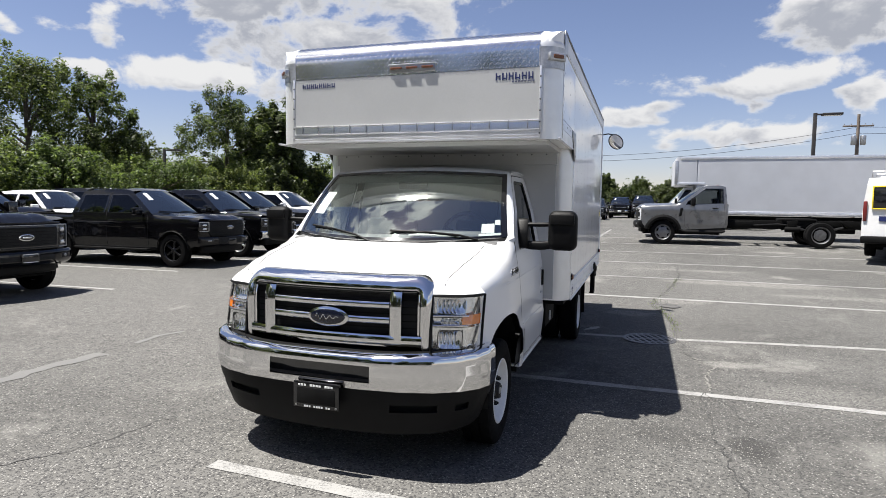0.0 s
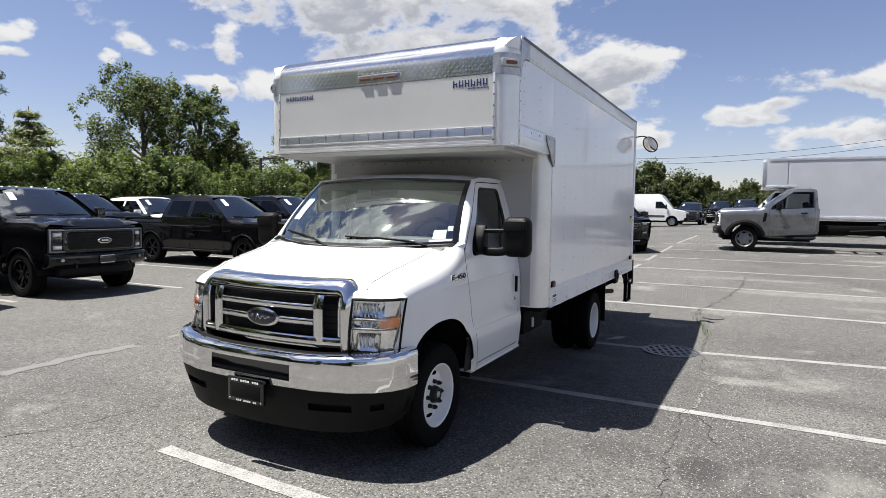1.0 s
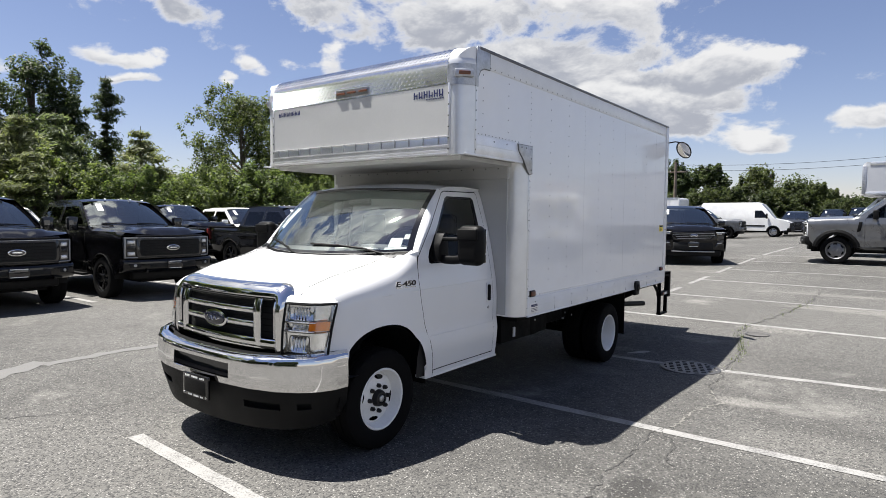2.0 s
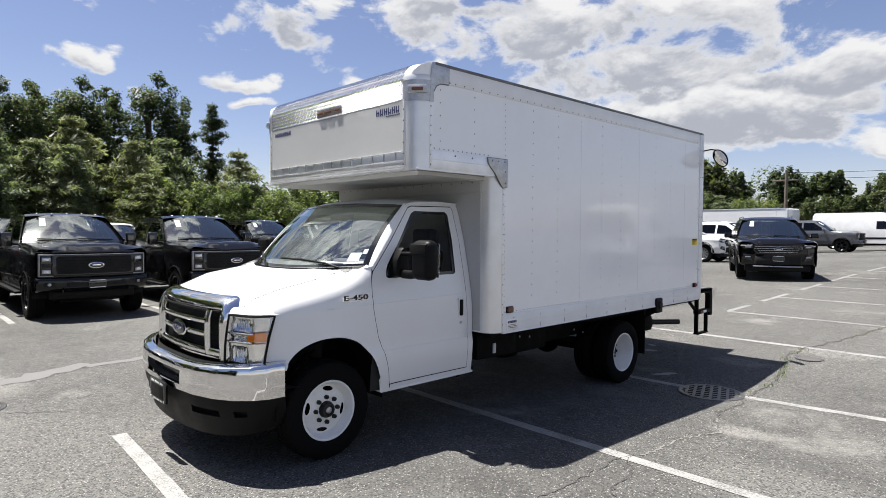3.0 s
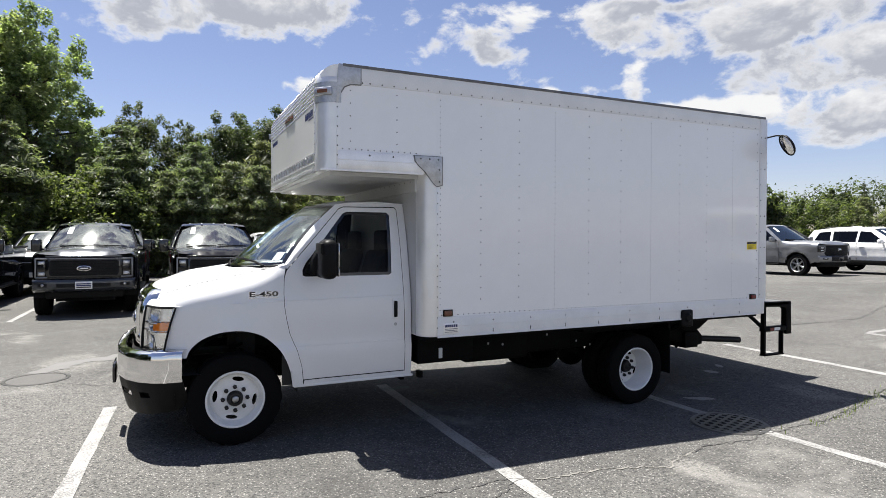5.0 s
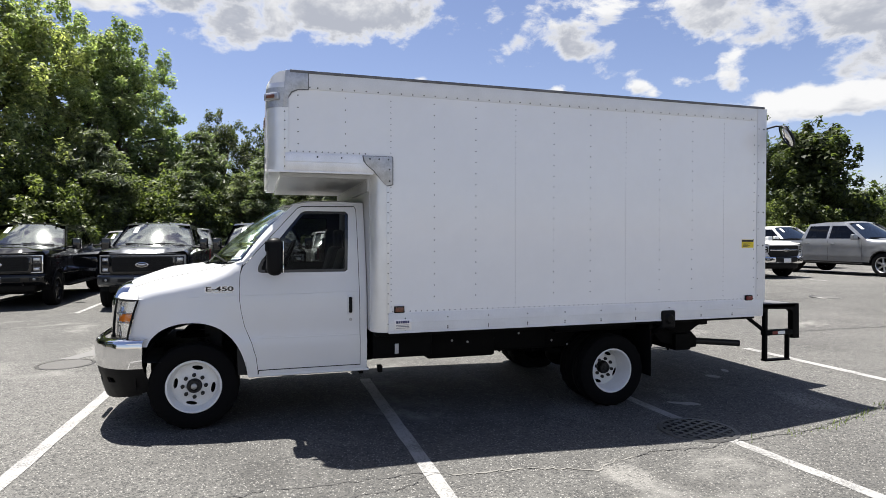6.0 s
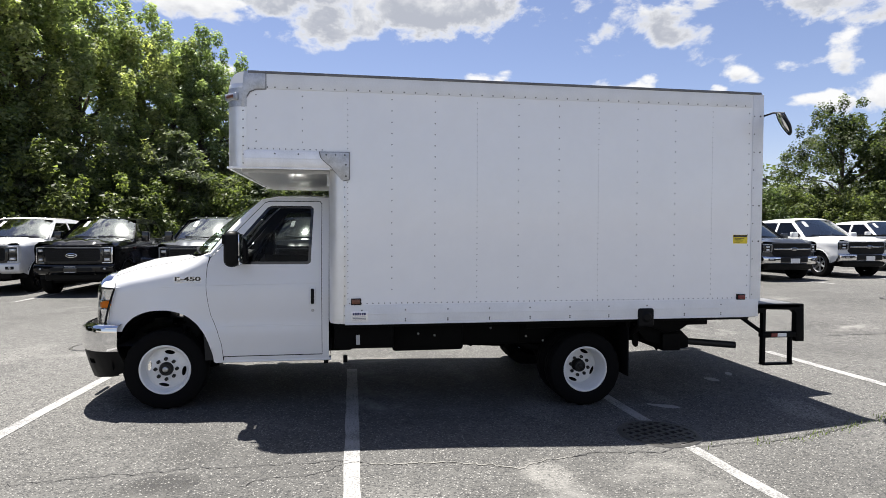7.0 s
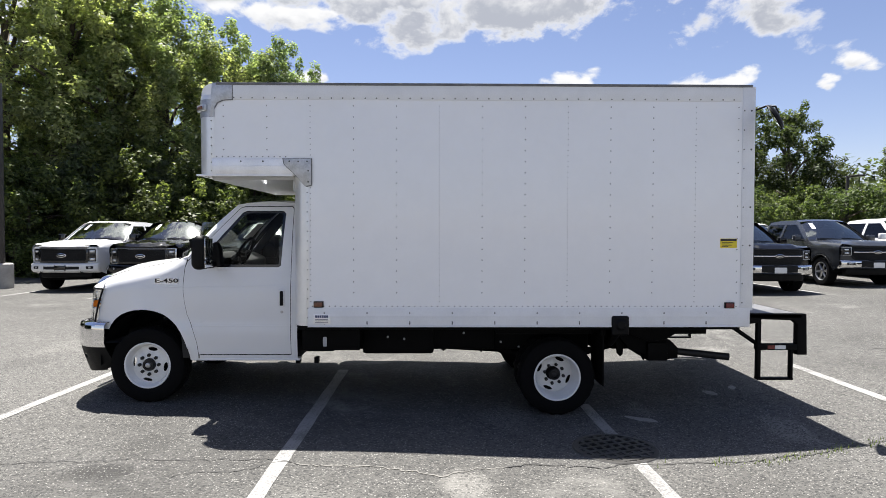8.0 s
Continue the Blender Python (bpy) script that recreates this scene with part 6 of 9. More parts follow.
# ---- parked vehicles: nose along -y, front axle at y = 0, ground at z = 0 ----
def car_wheel(root, x, y, r, w, rim_mat, spokes=6, dual=False, label="black tyre on an alloy wheel"):
    s = 1 if x > 0 else -1
    h, q = w / 2, r * 0.66
    prof = [(q, h * 0.75), (q * 1.06, h * 0.95), (r * 0.80, h), (r * 0.95, h * 0.95), (r, h * 0.7), (r, h * 0.2), (r - 0.008, h * 0.17), (r - 0.008, -h * 0.17), (r, -h * 0.2), (r, -h * 0.7), (r * 0.95, -h * 0.95), (q, -h)]
    tyre = part("wheel", lathe(prof, "x", 36), RUBBER, root, label)
    tyre.matrix_basis = pose(x, y, r, 0, 0, 0 if s > 0 else 180) @ pose(0, 0, 0, random.uniform(0, 360), 0, 0)
    d = -0.035 if dual else h * 0.55
    rim = lathe([(q * 1.02, h * 0.80), (q * 0.98, h * 0.90), (q * 0.92, h * 0.80), (q * 0.88, h * 0.1), (q * 0.86, -h * 0.5)], "x", 36)
    if spokes:
        for k in range(spokes):
            a = 360 * k / spokes
            block(d - 0.035, d + 0.012, -q * 0.11, q * 0.11, q * 0.1, q * 0.93, 0.010, 1, bm=rim, m=pose(0, 0, 0, a, 0, 0))
    else:
        lathe([(q * 0.90, d - 0.02), (q * 0.80, d), (q * 0.65, d + 0.01), (q * 0.4, d + 0.02), (q * 0.001, d + 0.02)], "x", 36, bm=rim, cut=lambda i, k: k == 1 and i % 6 < 3)
    lathe([(0.001, d + 0.03), (q * 0.18, d + 0.03), (q * 0.26, d + 0.012), (q * 0.28, d - 0.03)], "x", 18, bm=rim)
    part("rim", rim, rim_mat, tyre)
    part("brake", lathe([(0.001, -h * 0.25), (q * 0.84, -h * 0.25), (q * 0.85, -h * 0.6)], "x", 24), FRAME, tyre)


class Car:
    """Sizes of one kind of vehicle and the shape of its skin."""

    def __init__(self, half, nose, tail, base, r, belt, hood, cowl, roof, plan_corner=0.12, tumble=0.24, sweep=0.18):
        self.half, self.nose, self.tail, self.base, self.r = half, nose, tail, base, r
        self.belt, self.hood, self.cowl, self.roof = belt, hood, cowl, roof      # roof: (y, z) from windshield base over the roof
        self.corner, self.tumble, self.sweep = plan_corner, tumble, sweep

    def top(self, y):
        """Height of the shoulder along the side."""
        return curve_at([(self.nose, self.hood[0]), (self.nose + 0.25, self.hood[1]), (self.cowl, self.belt), (self.tail, self.belt)], y)

    def width(self, y, z):
        k = (z - 0.45) / (self.belt - 0.45)
        w = self.half * curve_at([(-0.2, 0.945), (0.0, 0.955), (0.20, 0.972), (0.29, 0.990), (0.34, 0.983), (0.60, 0.988), (0.76, 1.0), (0.83, 0.993), (1.0, 0.968)], k)
        if z > self.belt:
            t = (z - self.belt) / (max(p[1] for p in self.roof) - self.belt)
            w -= self.tumble * (t ** 1.15)
        else:
            d = (self.top(y) - z) / 0.10
            if d < 1 and (y < self.cowl or y > self.roof[-1][0]):
                w -= 0.07 * (1 - math.sqrt(max(0.0, 1 - (1 - max(0.0, d)) ** 2)))
        for end in (self.nose, self.tail):
            d = abs(y - end)
            if d < 0.45:
                w -= self.corner * (1 - d / 0.45) ** 2
        for ax in (0.0, self.base):
            q = math.hypot(y - ax, z - self.r)
            lip = self.r + 0.07
            if ax < self.tail and lip < q < lip + 0.16:
                w += 0.025 * (1 - (q - lip) / 0.16)
        return w


def swept_back(bm, amount, half=0.9):
    """Bends the front of a vehicle back towards its corners."""
    for k in range(-7, 8):
        bmesh.ops.bisect_plane(bm, geom=bm.verts[:] + bm.edges[:] + bm.faces[:], plane_co=(k * 0.125 + 0.0007, 0, 0), plane_no=(1, 0, 0), dist=1e-6)
    for v in bm.verts:
        v.co.y += amount * (abs(v.co.x) / half) ** 2.4
    return bm


def arch_points(y, r, low, lip=0.07):
    """The wheel arch from front foot to rear foot, seen from the side."""
    q = r + lip
    a0 = math.asin(max(-1, min(1, (low - r) / q)))
    return [(y - q * math.cos(a), r + q * math.sin(a)) for a in [a0 + (math.pi - 2 * a0) * k / 12 for k in range(13)]]


def shell_of(root, car, paint_mat, low=0.45, bed=None, windows=(), screen_mat=TINT, side_mat=DARK_GLASS):
    """Skin, glass and dark cabin of a vehicle. bed: where a pickup's bed begins."""
    cab_end = car.roof[-1][0]
    tip = car.nose + car.sweep
    line = [(tip + 0.02, low + 0.10), (tip + 0.01, 0.85), (tip, car.top(tip))]
    line += [(y, car.top(y)) for y in (tip + 0.06, tip + 0.16, car.cowl * 0.4, car.cowl)]
    line += list(car.roof)
    if bed:
        line += [(bed, car.belt + 0.01), (car.tail, car.belt - 0.01), (car.tail + 0.01, 0.75), (car.tail - 0.02, low + 0.12)]
    else:
        line += [(car.tail, 1.05), (car.tail, 0.7), (car.tail - 0.05, low + 0.05)]
    axles = [ax for ax in (0.0, car.base) if ax < car.tail]
    for ax in axles[::-1]:
        line += arch_points(ax, car.r, low)[::-1]
    for s in (1, -1):
        f = lambda y, z: Vector((s * car.width(y, z), y, z))
        part("side_panel", panel(line, f, (0.15, 0.065), windows), paint_mat, root)
        for w in windows:
            pane = part("side_window", panel(list(w), lambda y, z: Vector((s * (car.width(y, z) - 0.006), y, z)), 0.3), side_mat, root)
            cx, cz = sum(p[0] for p in w) / len(w), sum(p[1] for p in w) / len(w)
            rim = bmesh.new()
            for i in range(len(w)):
                j = (i + 1) % len(w)
                k0, k1 = ((p[0] + (cx - p[0]) * 0.06, p[1] + (cz - p[1]) * 0.09) for p in (w[i], w[j]))
                panel([w[i], w[j], k1, k0], lambda y, z: Vector((s * (car.width(y, z) + 0.003), y, z)), 0.4, bm=rim)
            part("window_trim", rim, GLOSS, root)
        for ax in axles:
            h = lambda u, v: Vector((s * (car.half * (0.55 + 0.42 * v)), ax + (car.r + 0.07) * math.cos(math.pi * u), car.r + (car.r + 0.07) * math.sin(math.pi * u)))
            part("wheel_house", grid(12, 1, h), BLACK, root)
            lip = [Vector((s * (car.width(y, z) + 0.004), y, z)) for y, z in arch_points(ax, car.r, low, 0.075)]
            part("arch_lip", tube(lip, 0.012, 5), BLACK if paint_mat is not PAINT_CAR_WHITE or car is SUV else paint_mat, root)
        part("sill", block(min(s * car.half * 0.80, s * car.half * 0.965), max(s * car.half * 0.80, s * car.half * 0.965), car.r + 0.12, min(car.base - car.r - 0.12, car.tail - 0.1), low - 0.06, low + 0.02, 0.02), BLACK, root)

    def hood_skin(u, v):
        g = 2 * v - 1
        tip_y = car.nose + car.sweep * abs(g) ** 2.4
        y = tip_y + (car.cowl - 0.20 * (1 - g * g) - tip_y) * u
        z = car.top(y)
        crown = 0.045 * (1 - abs(g) ** 3) * min(1.0, u * 5 + 0.2)
        bulge = 0.034 * (1 / (1 + math.exp((abs(g) - 0.60) * 46))) * min(1.0, u * 9) * (1 - u * 0.55)
        bulge -= 0.012 * math.exp(-((abs(g) - 0.26) / 0.07) ** 2) * min(1.0, u * 6) * (1 - u)
        return Vector((g * car.width(y, z), y, z + crown + bulge))
    part("hood", grid(14, 48, hood_skin), paint_mat, root)
    (y0, z0), (y1, z1) = car.roof[0], car.roof[1]

    def screen_skin(u, v, grow=1.0, out=0.0):
        g = (2 * v - 1) * grow
        y, z = car.cowl - 0.08 + (y1 - car.cowl + 0.02) * u, car.belt + 0.01 + (z1 - car.belt) * u
        bow = 0.22 * (1 - g * g) + 0.15 * u * (1 - u)
        return Vector((g * car.width(car.cowl + (y1 - car.cowl) * u, car.belt + (z1 - car.belt) * u), y + 0.22 - bow - out * 0.6, z + 0.03 * (1 - g * g) * u + out))
    part("windshield", grid(10, 16, lambda u, v: screen_skin(u, v, 0.93)), screen_mat, root)
    for a, b in ((0.0, 0.045), (0.955, 1.0)):
        part("windshield_pillar", grid(8, 2, lambda u, v: screen_skin(u, a + (b - a) * v)), paint_mat, root)
    part("cowl", grid(2, 12, lambda u, v: screen_skin(-0.10 + 0.14 * u, v, 0.98, 0.002)), BLACK, root)
    for a, b in ((0.12, 0.50), (0.52, 0.90)):
        blade = [screen_skin(0.05 + 0.05 * (1 - k / 6), a + (b - a) * k / 6, 0.93, 0.018) for k in range(7)]
        part("wiper", tube(blade, 0.012, 5), BLACK, root)
    part("inside_mirror", grid(2, 2, lambda u, v: screen_skin(0.80 + 0.09 * u, 0.46 + 0.08 * v, 0.93, -0.05)), CABIN, root)
    part("window_sticker", grid(2, 2, lambda u, v: screen_skin(0.60 + 0.28 * u, 0.14 + 0.07 * v, 0.93, 0.006)), PAPER, root, "white paper sticker inside the windshield")
    k = len(car.roof) - 1

    def roof_skin(u, v):
        g = 2 * v - 1
        t = 1 + u * (k - 2)
        i = min(int(t), k - 1)
        (ya, za), (yb, zb) = car.roof[i], car.roof[i + 1]
        y, z = ya + (yb - ya) * (t - i), za + (zb - za) * (t - i)
        return Vector((g * (car.width(y, z) + 0.002), y, z + 0.035 * (1 - abs(g) ** 3)))
    part("roof", grid(12, 16, roof_skin), paint_mat, root)
    (ya, za), (yb, zb) = car.roof[-2], car.roof[-1]
    part("rear_window", grid(4, 8, lambda u, v: Vector(((2 * v - 1) * car.width(ya + (yb - ya) * u, za + (zb - za) * u) * 0.97, ya + (yb - ya) * u, za + (zb - za) * u))), side_mat, root)
    # dark cabin and seats
    part("cabin_floor", block(-car.half * 0.9, car.half * 0.9, car.cowl - 0.2, cab_end - 0.05, low, 0.70), CABIN, root)
    part("dashboard", block(-car.half * 0.86, car.half * 0.86, car.cowl - 0.05, car.cowl + 0.42, 0.8, car.belt - 0.02, 0.05), CABIN, root)
    for ry in (car.cowl + 1.15, car.cowl + 2.05):
        if ry + 0.2 < cab_end:
            for x in (-0.42, 0.42):
                part("seat", slab([(ry - 0.55, 0.7), (ry - 0.55, 0.88), (ry - 0.05, 0.88), (ry + 0.10, 1.42), (ry + 0.06, 1.66), (ry + 0.16, 1.66), (ry + 0.22, 1.40), (ry + 0.12, 0.7)], x - 0.26, x + 0.26, "x", 0.03), CABIN, root)
    if bed:
        part("tailgate", block(-car.half * 0.93, car.half * 0.93, car.tail - 0.06, car.tail + 0.005, 0.72, car.belt - 0.015, 0.02), paint_mat, root)
        part("bed_floor", block(-car.half * 0.9, car.half * 0.9, bed, car.tail - 0.05, 0.78, 0.84), BLACK, root)
        part("bed_front", block(-car.half * 0.92, car.half * 0.92, bed - 0.03, bed + 0.03, 0.7, car.belt, 0.01), paint_mat, root)
        for s in (1, -1):
            part("bed_rail", block(min(s * car.half * 0.84, s * car.half * 0.965), max(s * car.half * 0.84, s * car.half * 0.965), bed, car.tail, car.belt - 0.03, car.belt + 0.018, 0.012), BLACK, root)
            part("bed_wall", block(min(s * car.half * 0.84, s * car.half * 0.87), max(s * car.half * 0.84, s * car.half * 0.87), bed, car.tail - 0.04, 0.8, car.belt - 0.02), BLACK, root)
    else:
        part("hatch", grid(6, 8, lambda u, v: Vector(((2 * v - 1) * car.width(car.tail, zb + (0.6 - zb) * u) * 0.98, yb + (car.tail - yb) * min(1.0, u * 1.6), zb + (0.6 - zb) * u))), paint_mat, root)
    part("underbody", block(-car.half * 0.55, car.half * 0.55, car.nose + 0.25, car.tail - 0.2, 0.34, 0.60), FRAME, root)
    if len(axles) > 1:
        part("axle", tube([(-car.half * 0.8, car.base, car.r), (car.half * 0.8, car.base, car.r)], 0.06, 8), FRAME, root)
    # seams of the doors and handles
    return screen_skin


def door_marks(root, car, seams, handles, mat, low=0.48):
    for s in (1, -1):
        for y, z in seams:
            pts = [Vector((s * (car.width(y, low + (z - low) * k / 8) + 0.0005), y, low + (z - low) * k / 8)) for k in range(9)]
            part("door_seam", tube(pts, 0.004, 4), PIT, root)
        for y, z in handles:
            w = car.width(y, z)
            part("door_handle", block(min(s * w, s * (w + 0.035)), max(s * w, s * (w + 0.035)), y - 0.10, y + 0.10, z - 0.018, z + 0.018, 0.010), mat, root)


def car_mirrors(root, car, y, z, size, mat):
    for s in (1, -1):
        x = car.width(y, z - 0.05)
        cx = s * (x + 0.10 + size[0] / 2)
        m = part("door_mirror", block(cx - size[0] / 2, cx + size[0] / 2, y - 0.07, y + 0.07, z - size[1] / 2, z + size[1] / 2, 0.03, 3), mat, root)
        part("mirror_arm", tube([(s * (x - 0.04), y + 0.02, z - size[1] * 0.3), (cx, y, z - size[1] * 0.3)], 0.03, 6), BLACK, m)
        part("mirror_pane", block(cx - size[0] * 0.42, cx + size[0] * 0.42, y + 0.068, y + 0.073, z - size[1] * 0.42, z + size[1] * 0.42), MIRROR, m)


def emblem_on(root, y, z, rx, rz):
    e = part("oval_emblem", oval(0, z, rx, rz, y, 0.02, 0.01, 28), CHROME, root, "oval emblem with chrome rim")
    part("emblem_field", oval(0, z, rx * 0.86, rz * 0.78, y - 0.008, 0.004, 0.005, 28), BLUE_OVAL, e)
    part("emblem_stroke", block(-rx * 0.55, rx * 0.55, y - 0.018, y - 0.012, z - rz * 0.22, z + rz * 0.22, 0.003), CHROME, e)


SUPER = Car(0.985, -0.95, 5.36, 4.06, 0.415, 1.43, (1.29, 1.37), 0.62, [(0.62, 1.43), (1.42, 1.97), (1.64, 2.02), (2.6, 2.02), (3.18, 1.975), (3.38, 1.43)], 0.10, 0.22)
HALF_TON = Car(0.975, -0.93, 4.96, 3.69, 0.405, 1.27, (1.16, 1.225), 0.60, [(0.60, 1.27), (1.44, 1.86), (1.66, 1.915), (2.5, 1.91), (3.06, 1.86), (3.28, 1.27)], 0.09, 0.25)
SUV = Car(0.985, -0.92, 4.13, 3.02, 0.385, 1.15, (1.00, 1.08), 0.52, [(0.52, 1.16), (1.42, 1.69), (1.75, 1.76), (3.0, 1.755), (3.75, 1.67), (4.08, 1.15)], 0.10, 0.26, 0.20)


def crew_windows(car, cut):
    """Front and rear side windows of a four-door cab."""
    z0, z1 = car.belt + 0.035, max(p[1] for p in car.roof) - 0.13
    (ya, za), (yb, zb) = car.roof[0], car.roof[1]
    lean = (yb - ya) / (zb - za)
    front_w = [(ya + 0.22, z0), (cut - 0.05, z0), (cut - 0.05, z1), (ya + 0.24 + lean * (z1 - z0), z1)]
    end = car.roof[-1][0]
    rear_w = [(cut + 0.05, z0), (end - 0.20, z0), (end - 0.28, z1), (cut + 0.05, z1)]
    return [front_w, rear_w]


def heavy_nose(root, car, paint_mat, trim, bumper_mat):
    """Tall squared nose with C-shaped lamps, grille and bumper."""
    y = car.nose
    part("fascia", swept_back(block(-0.935, 0.935, y + 0.025, y + 0.34, 0.62, 1.285, 0.06, 3), car.sweep), paint_mat, root)
    part("hood_lip", swept_back(block(-0.70, 0.70, y - 0.030, y + 0.08, 1.268, 1.302, 0.014, 3), car.sweep), paint_mat, root)
    frame = part("grille", swept_back(slab([(-0.66, 0.83), (0.66, 0.83), (0.70, 0.92), (0.70, 1.22), (0.64, 1.262), (-0.64, 1.262), (-0.70, 1.22), (-0.70, 0.92)], y - 0.012, y + 0.06, "y", 0.012), car.sweep), GLOSS, root, "black honeycomb grille")
    part("grille_field", swept_back(slab([(-0.61, 0.885), (0.61, 0.885), (0.635, 0.95), (0.635, 1.18), (0.60, 1.212), (-0.60, 1.212), (-0.635, 1.18), (-0.635, 0.95)], y - 0.016, y - 0.010, "y"), car.sweep), PIT, frame)
    for r in range(6):
        row = bmesh.new()
        for c in range(-12, 13):
            cx, cz = 0.05 * c + (0.025 if r % 2 else 0.0), 0.918 + 0.054 * r
            if abs(cx) < 0.60:
                block(cx - 0.021, cx + 0.021, y - 0.024, y - 0.014, cz - 0.006, cz + 0.006, bm=row, m=Matrix.Identity(4))
        part("grille_bar", swept_back(row, car.sweep), BLACK, frame, smooth=0)
    part("grille_line", swept_back(block(-0.70, 0.70, y - 0.026, y - 0.005, 1.240, 1.249, 0.003), car.sweep), RIM_GREY, frame)
    part("grille_line", swept_back(block(-0.66, 0.66, y - 0.026, y - 0.005, 0.850, 0.859, 0.003), car.sweep), RIM_BLACK, frame)
    emblem_on(root, y - 0.034, 1.040, 0.134, 0.058)
    for s in (1, -1):
        head = part("headlight", swept_back(block(min(s * 0.690, s * 0.880), max(s * 0.690, s * 0.880), y - 0.005, y + 0.22, 0.850, 1.245, 0.030, 3), car.sweep), GLOSS, root, "C-shaped headlight with stacked lamps")
        for a, b, c, d in ((0.668, 0.900, 1.228, 1.254), (0.672, 0.900, 0.840, 0.864), (0.872, 0.904, 0.846, 1.248)):
            part("light_bar", swept_back(block(min(s * a, s * b), max(s * a, s * b), y - 0.022, y + 0.18, c, d, 0.009), car.sweep), trim, head)
        for z in (0.930, 1.043, 1.156):
            cell = part("lamp_cell", swept_back(block(min(s * 0.715, s * 0.845), max(s * 0.715, s * 0.845), y - 0.014, y + 0.02, z - 0.036, z + 0.036, 0.012), car.sweep), RIM_BLACK if z == 1.043 else RIM_GREY, head)
            if z != 1.043:
                part("projector", swept_back(sphere((s * 0.780, y - 0.012, z), (0.046, 0.012, 0.024), u=12, v=8), car.sweep), LAMP_CASE, cell)
    bump = part("front_bumper", swept_back(slab([(y + 0.20, 0.56), (y + 0.02, 0.545), (y - 0.055, 0.590), (y - 0.090, 0.640), (y - 0.090, 0.775), (y - 0.060, 0.810), (y + 0.06, 0.830), (y + 0.20, 0.83)], -0.945, 0.945, "x", 0.016), car.sweep), bumper_mat, root)
    part("bumper_slot", swept_back(block(-0.50, 0.50, y - 0.094, y - 0.05, 0.645, 0.735, 0.012), car.sweep), PIT, bump)
    for s in (1, -1):
        pod = part("fog_pod", swept_back(block(min(s * 0.66, s * 0.84), max(s * 0.66, s * 0.84), y - 0.094, y - 0.06, 0.655, 0.740, 0.014), car.sweep), PIT, bump)
        part("fog_lamp", swept_back(lathe([(0.001, -0.012), (0.022, -0.010), (0.030, 0.0)], "y", 14, m=Matrix.Translation((s * 0.75, y - 0.094, 0.698))), car.sweep), RIM_GREY, pod)
        part("tow_hook", tube([(s * 0.56, y + 0.05, 0.575), (s * 0.56, y - 0.075, 0.560), (s * 0.56, y - 0.075, 0.605)], 0.013, 6), RIM_BLACK, bump)
    part("air_dam", swept_back(block(-0.72, 0.72, y + 0.10, y + 0.26, 0.40, 0.58, 0.03, 2), car.sweep), BLACK, root)


def build_super(label, paint_mat, trim, bumper_mat, at, plate_kind=0, group="pickups in the far row"):
    """Heavy pickup with a tall squared nose and C-shaped lamps."""
    car = SUPER
    root = thing("pickup_truck", label, "pickup truck", group, at=at)
    shell_of(root, car, paint_mat, 0.50, 3.44, crew_windows(car, 2.18))
    door_marks(root, car, [(0.78, 1.40), (2.16, 1.92), (3.30, 1.40)], [(1.95, 1.27), (3.05, 1.27)], paint_mat)
    heavy_nose(root, car, paint_mat, trim, bumper_mat)
    y = car.nose
    if plate_kind:
        pl = part("plate_frame", block(-0.155, 0.155, y - 0.112, y - 0.092, 0.615, 0.770, 0.006), GLOSS if plate_kind == 1 else PAPER, root, "dealer plate")
        for z, mat in (((0.760, PAPER), (0.626, PAPER)) if plate_kind == 1 else ((0.715, NAVY), (0.68, NAVY), (0.645, CRACK))):
            part("lettering_bar", block(-0.13, 0.13, y - 0.115, y - 0.111, z - 0.006, z + (0.006 if plate_kind == 1 else 0.018)), mat, pl)
    for s in (1, -1):
        car_wheel(root, s * 0.86, 0.0, car.r, 0.27, RIM_BLACK, 8)
        car_wheel(root, s * 0.86, car.base, car.r, 0.27, RIM_BLACK, 8)
        part("running_board", block(min(s * 0.90, s * 1.05), max(s * 0.90, s * 1.05), 0.75, 3.35, 0.42, 0.47, 0.015), BLACK, root)
        part("tail_lamp", block(min(s * 0.90, s * 1.0), max(s * 0.90, s * 1.0), car.tail - 0.08, car.tail + 0.012, 0.92, 1.28, 0.012), RED, root)
    car_mirrors(root, car, 0.95, 1.50, (0.20, 0.29), GLOSS)
    part("rear_bumper", block(-0.98, 0.98, car.tail - 0.02, car.tail + 0.16, 0.52, 0.72, 0.03), bumper_mat, root)
    for x in (-0.55, -0.28, 0.0, 0.28, 0.55):
        part("roof_marker", sphere((x, 1.42, 2.052 - 0.02 * abs(x)), (0.026, 0.045, 0.010), u=10, v=6), RIM_GREY, root, "small roof marker lamp")
    return root


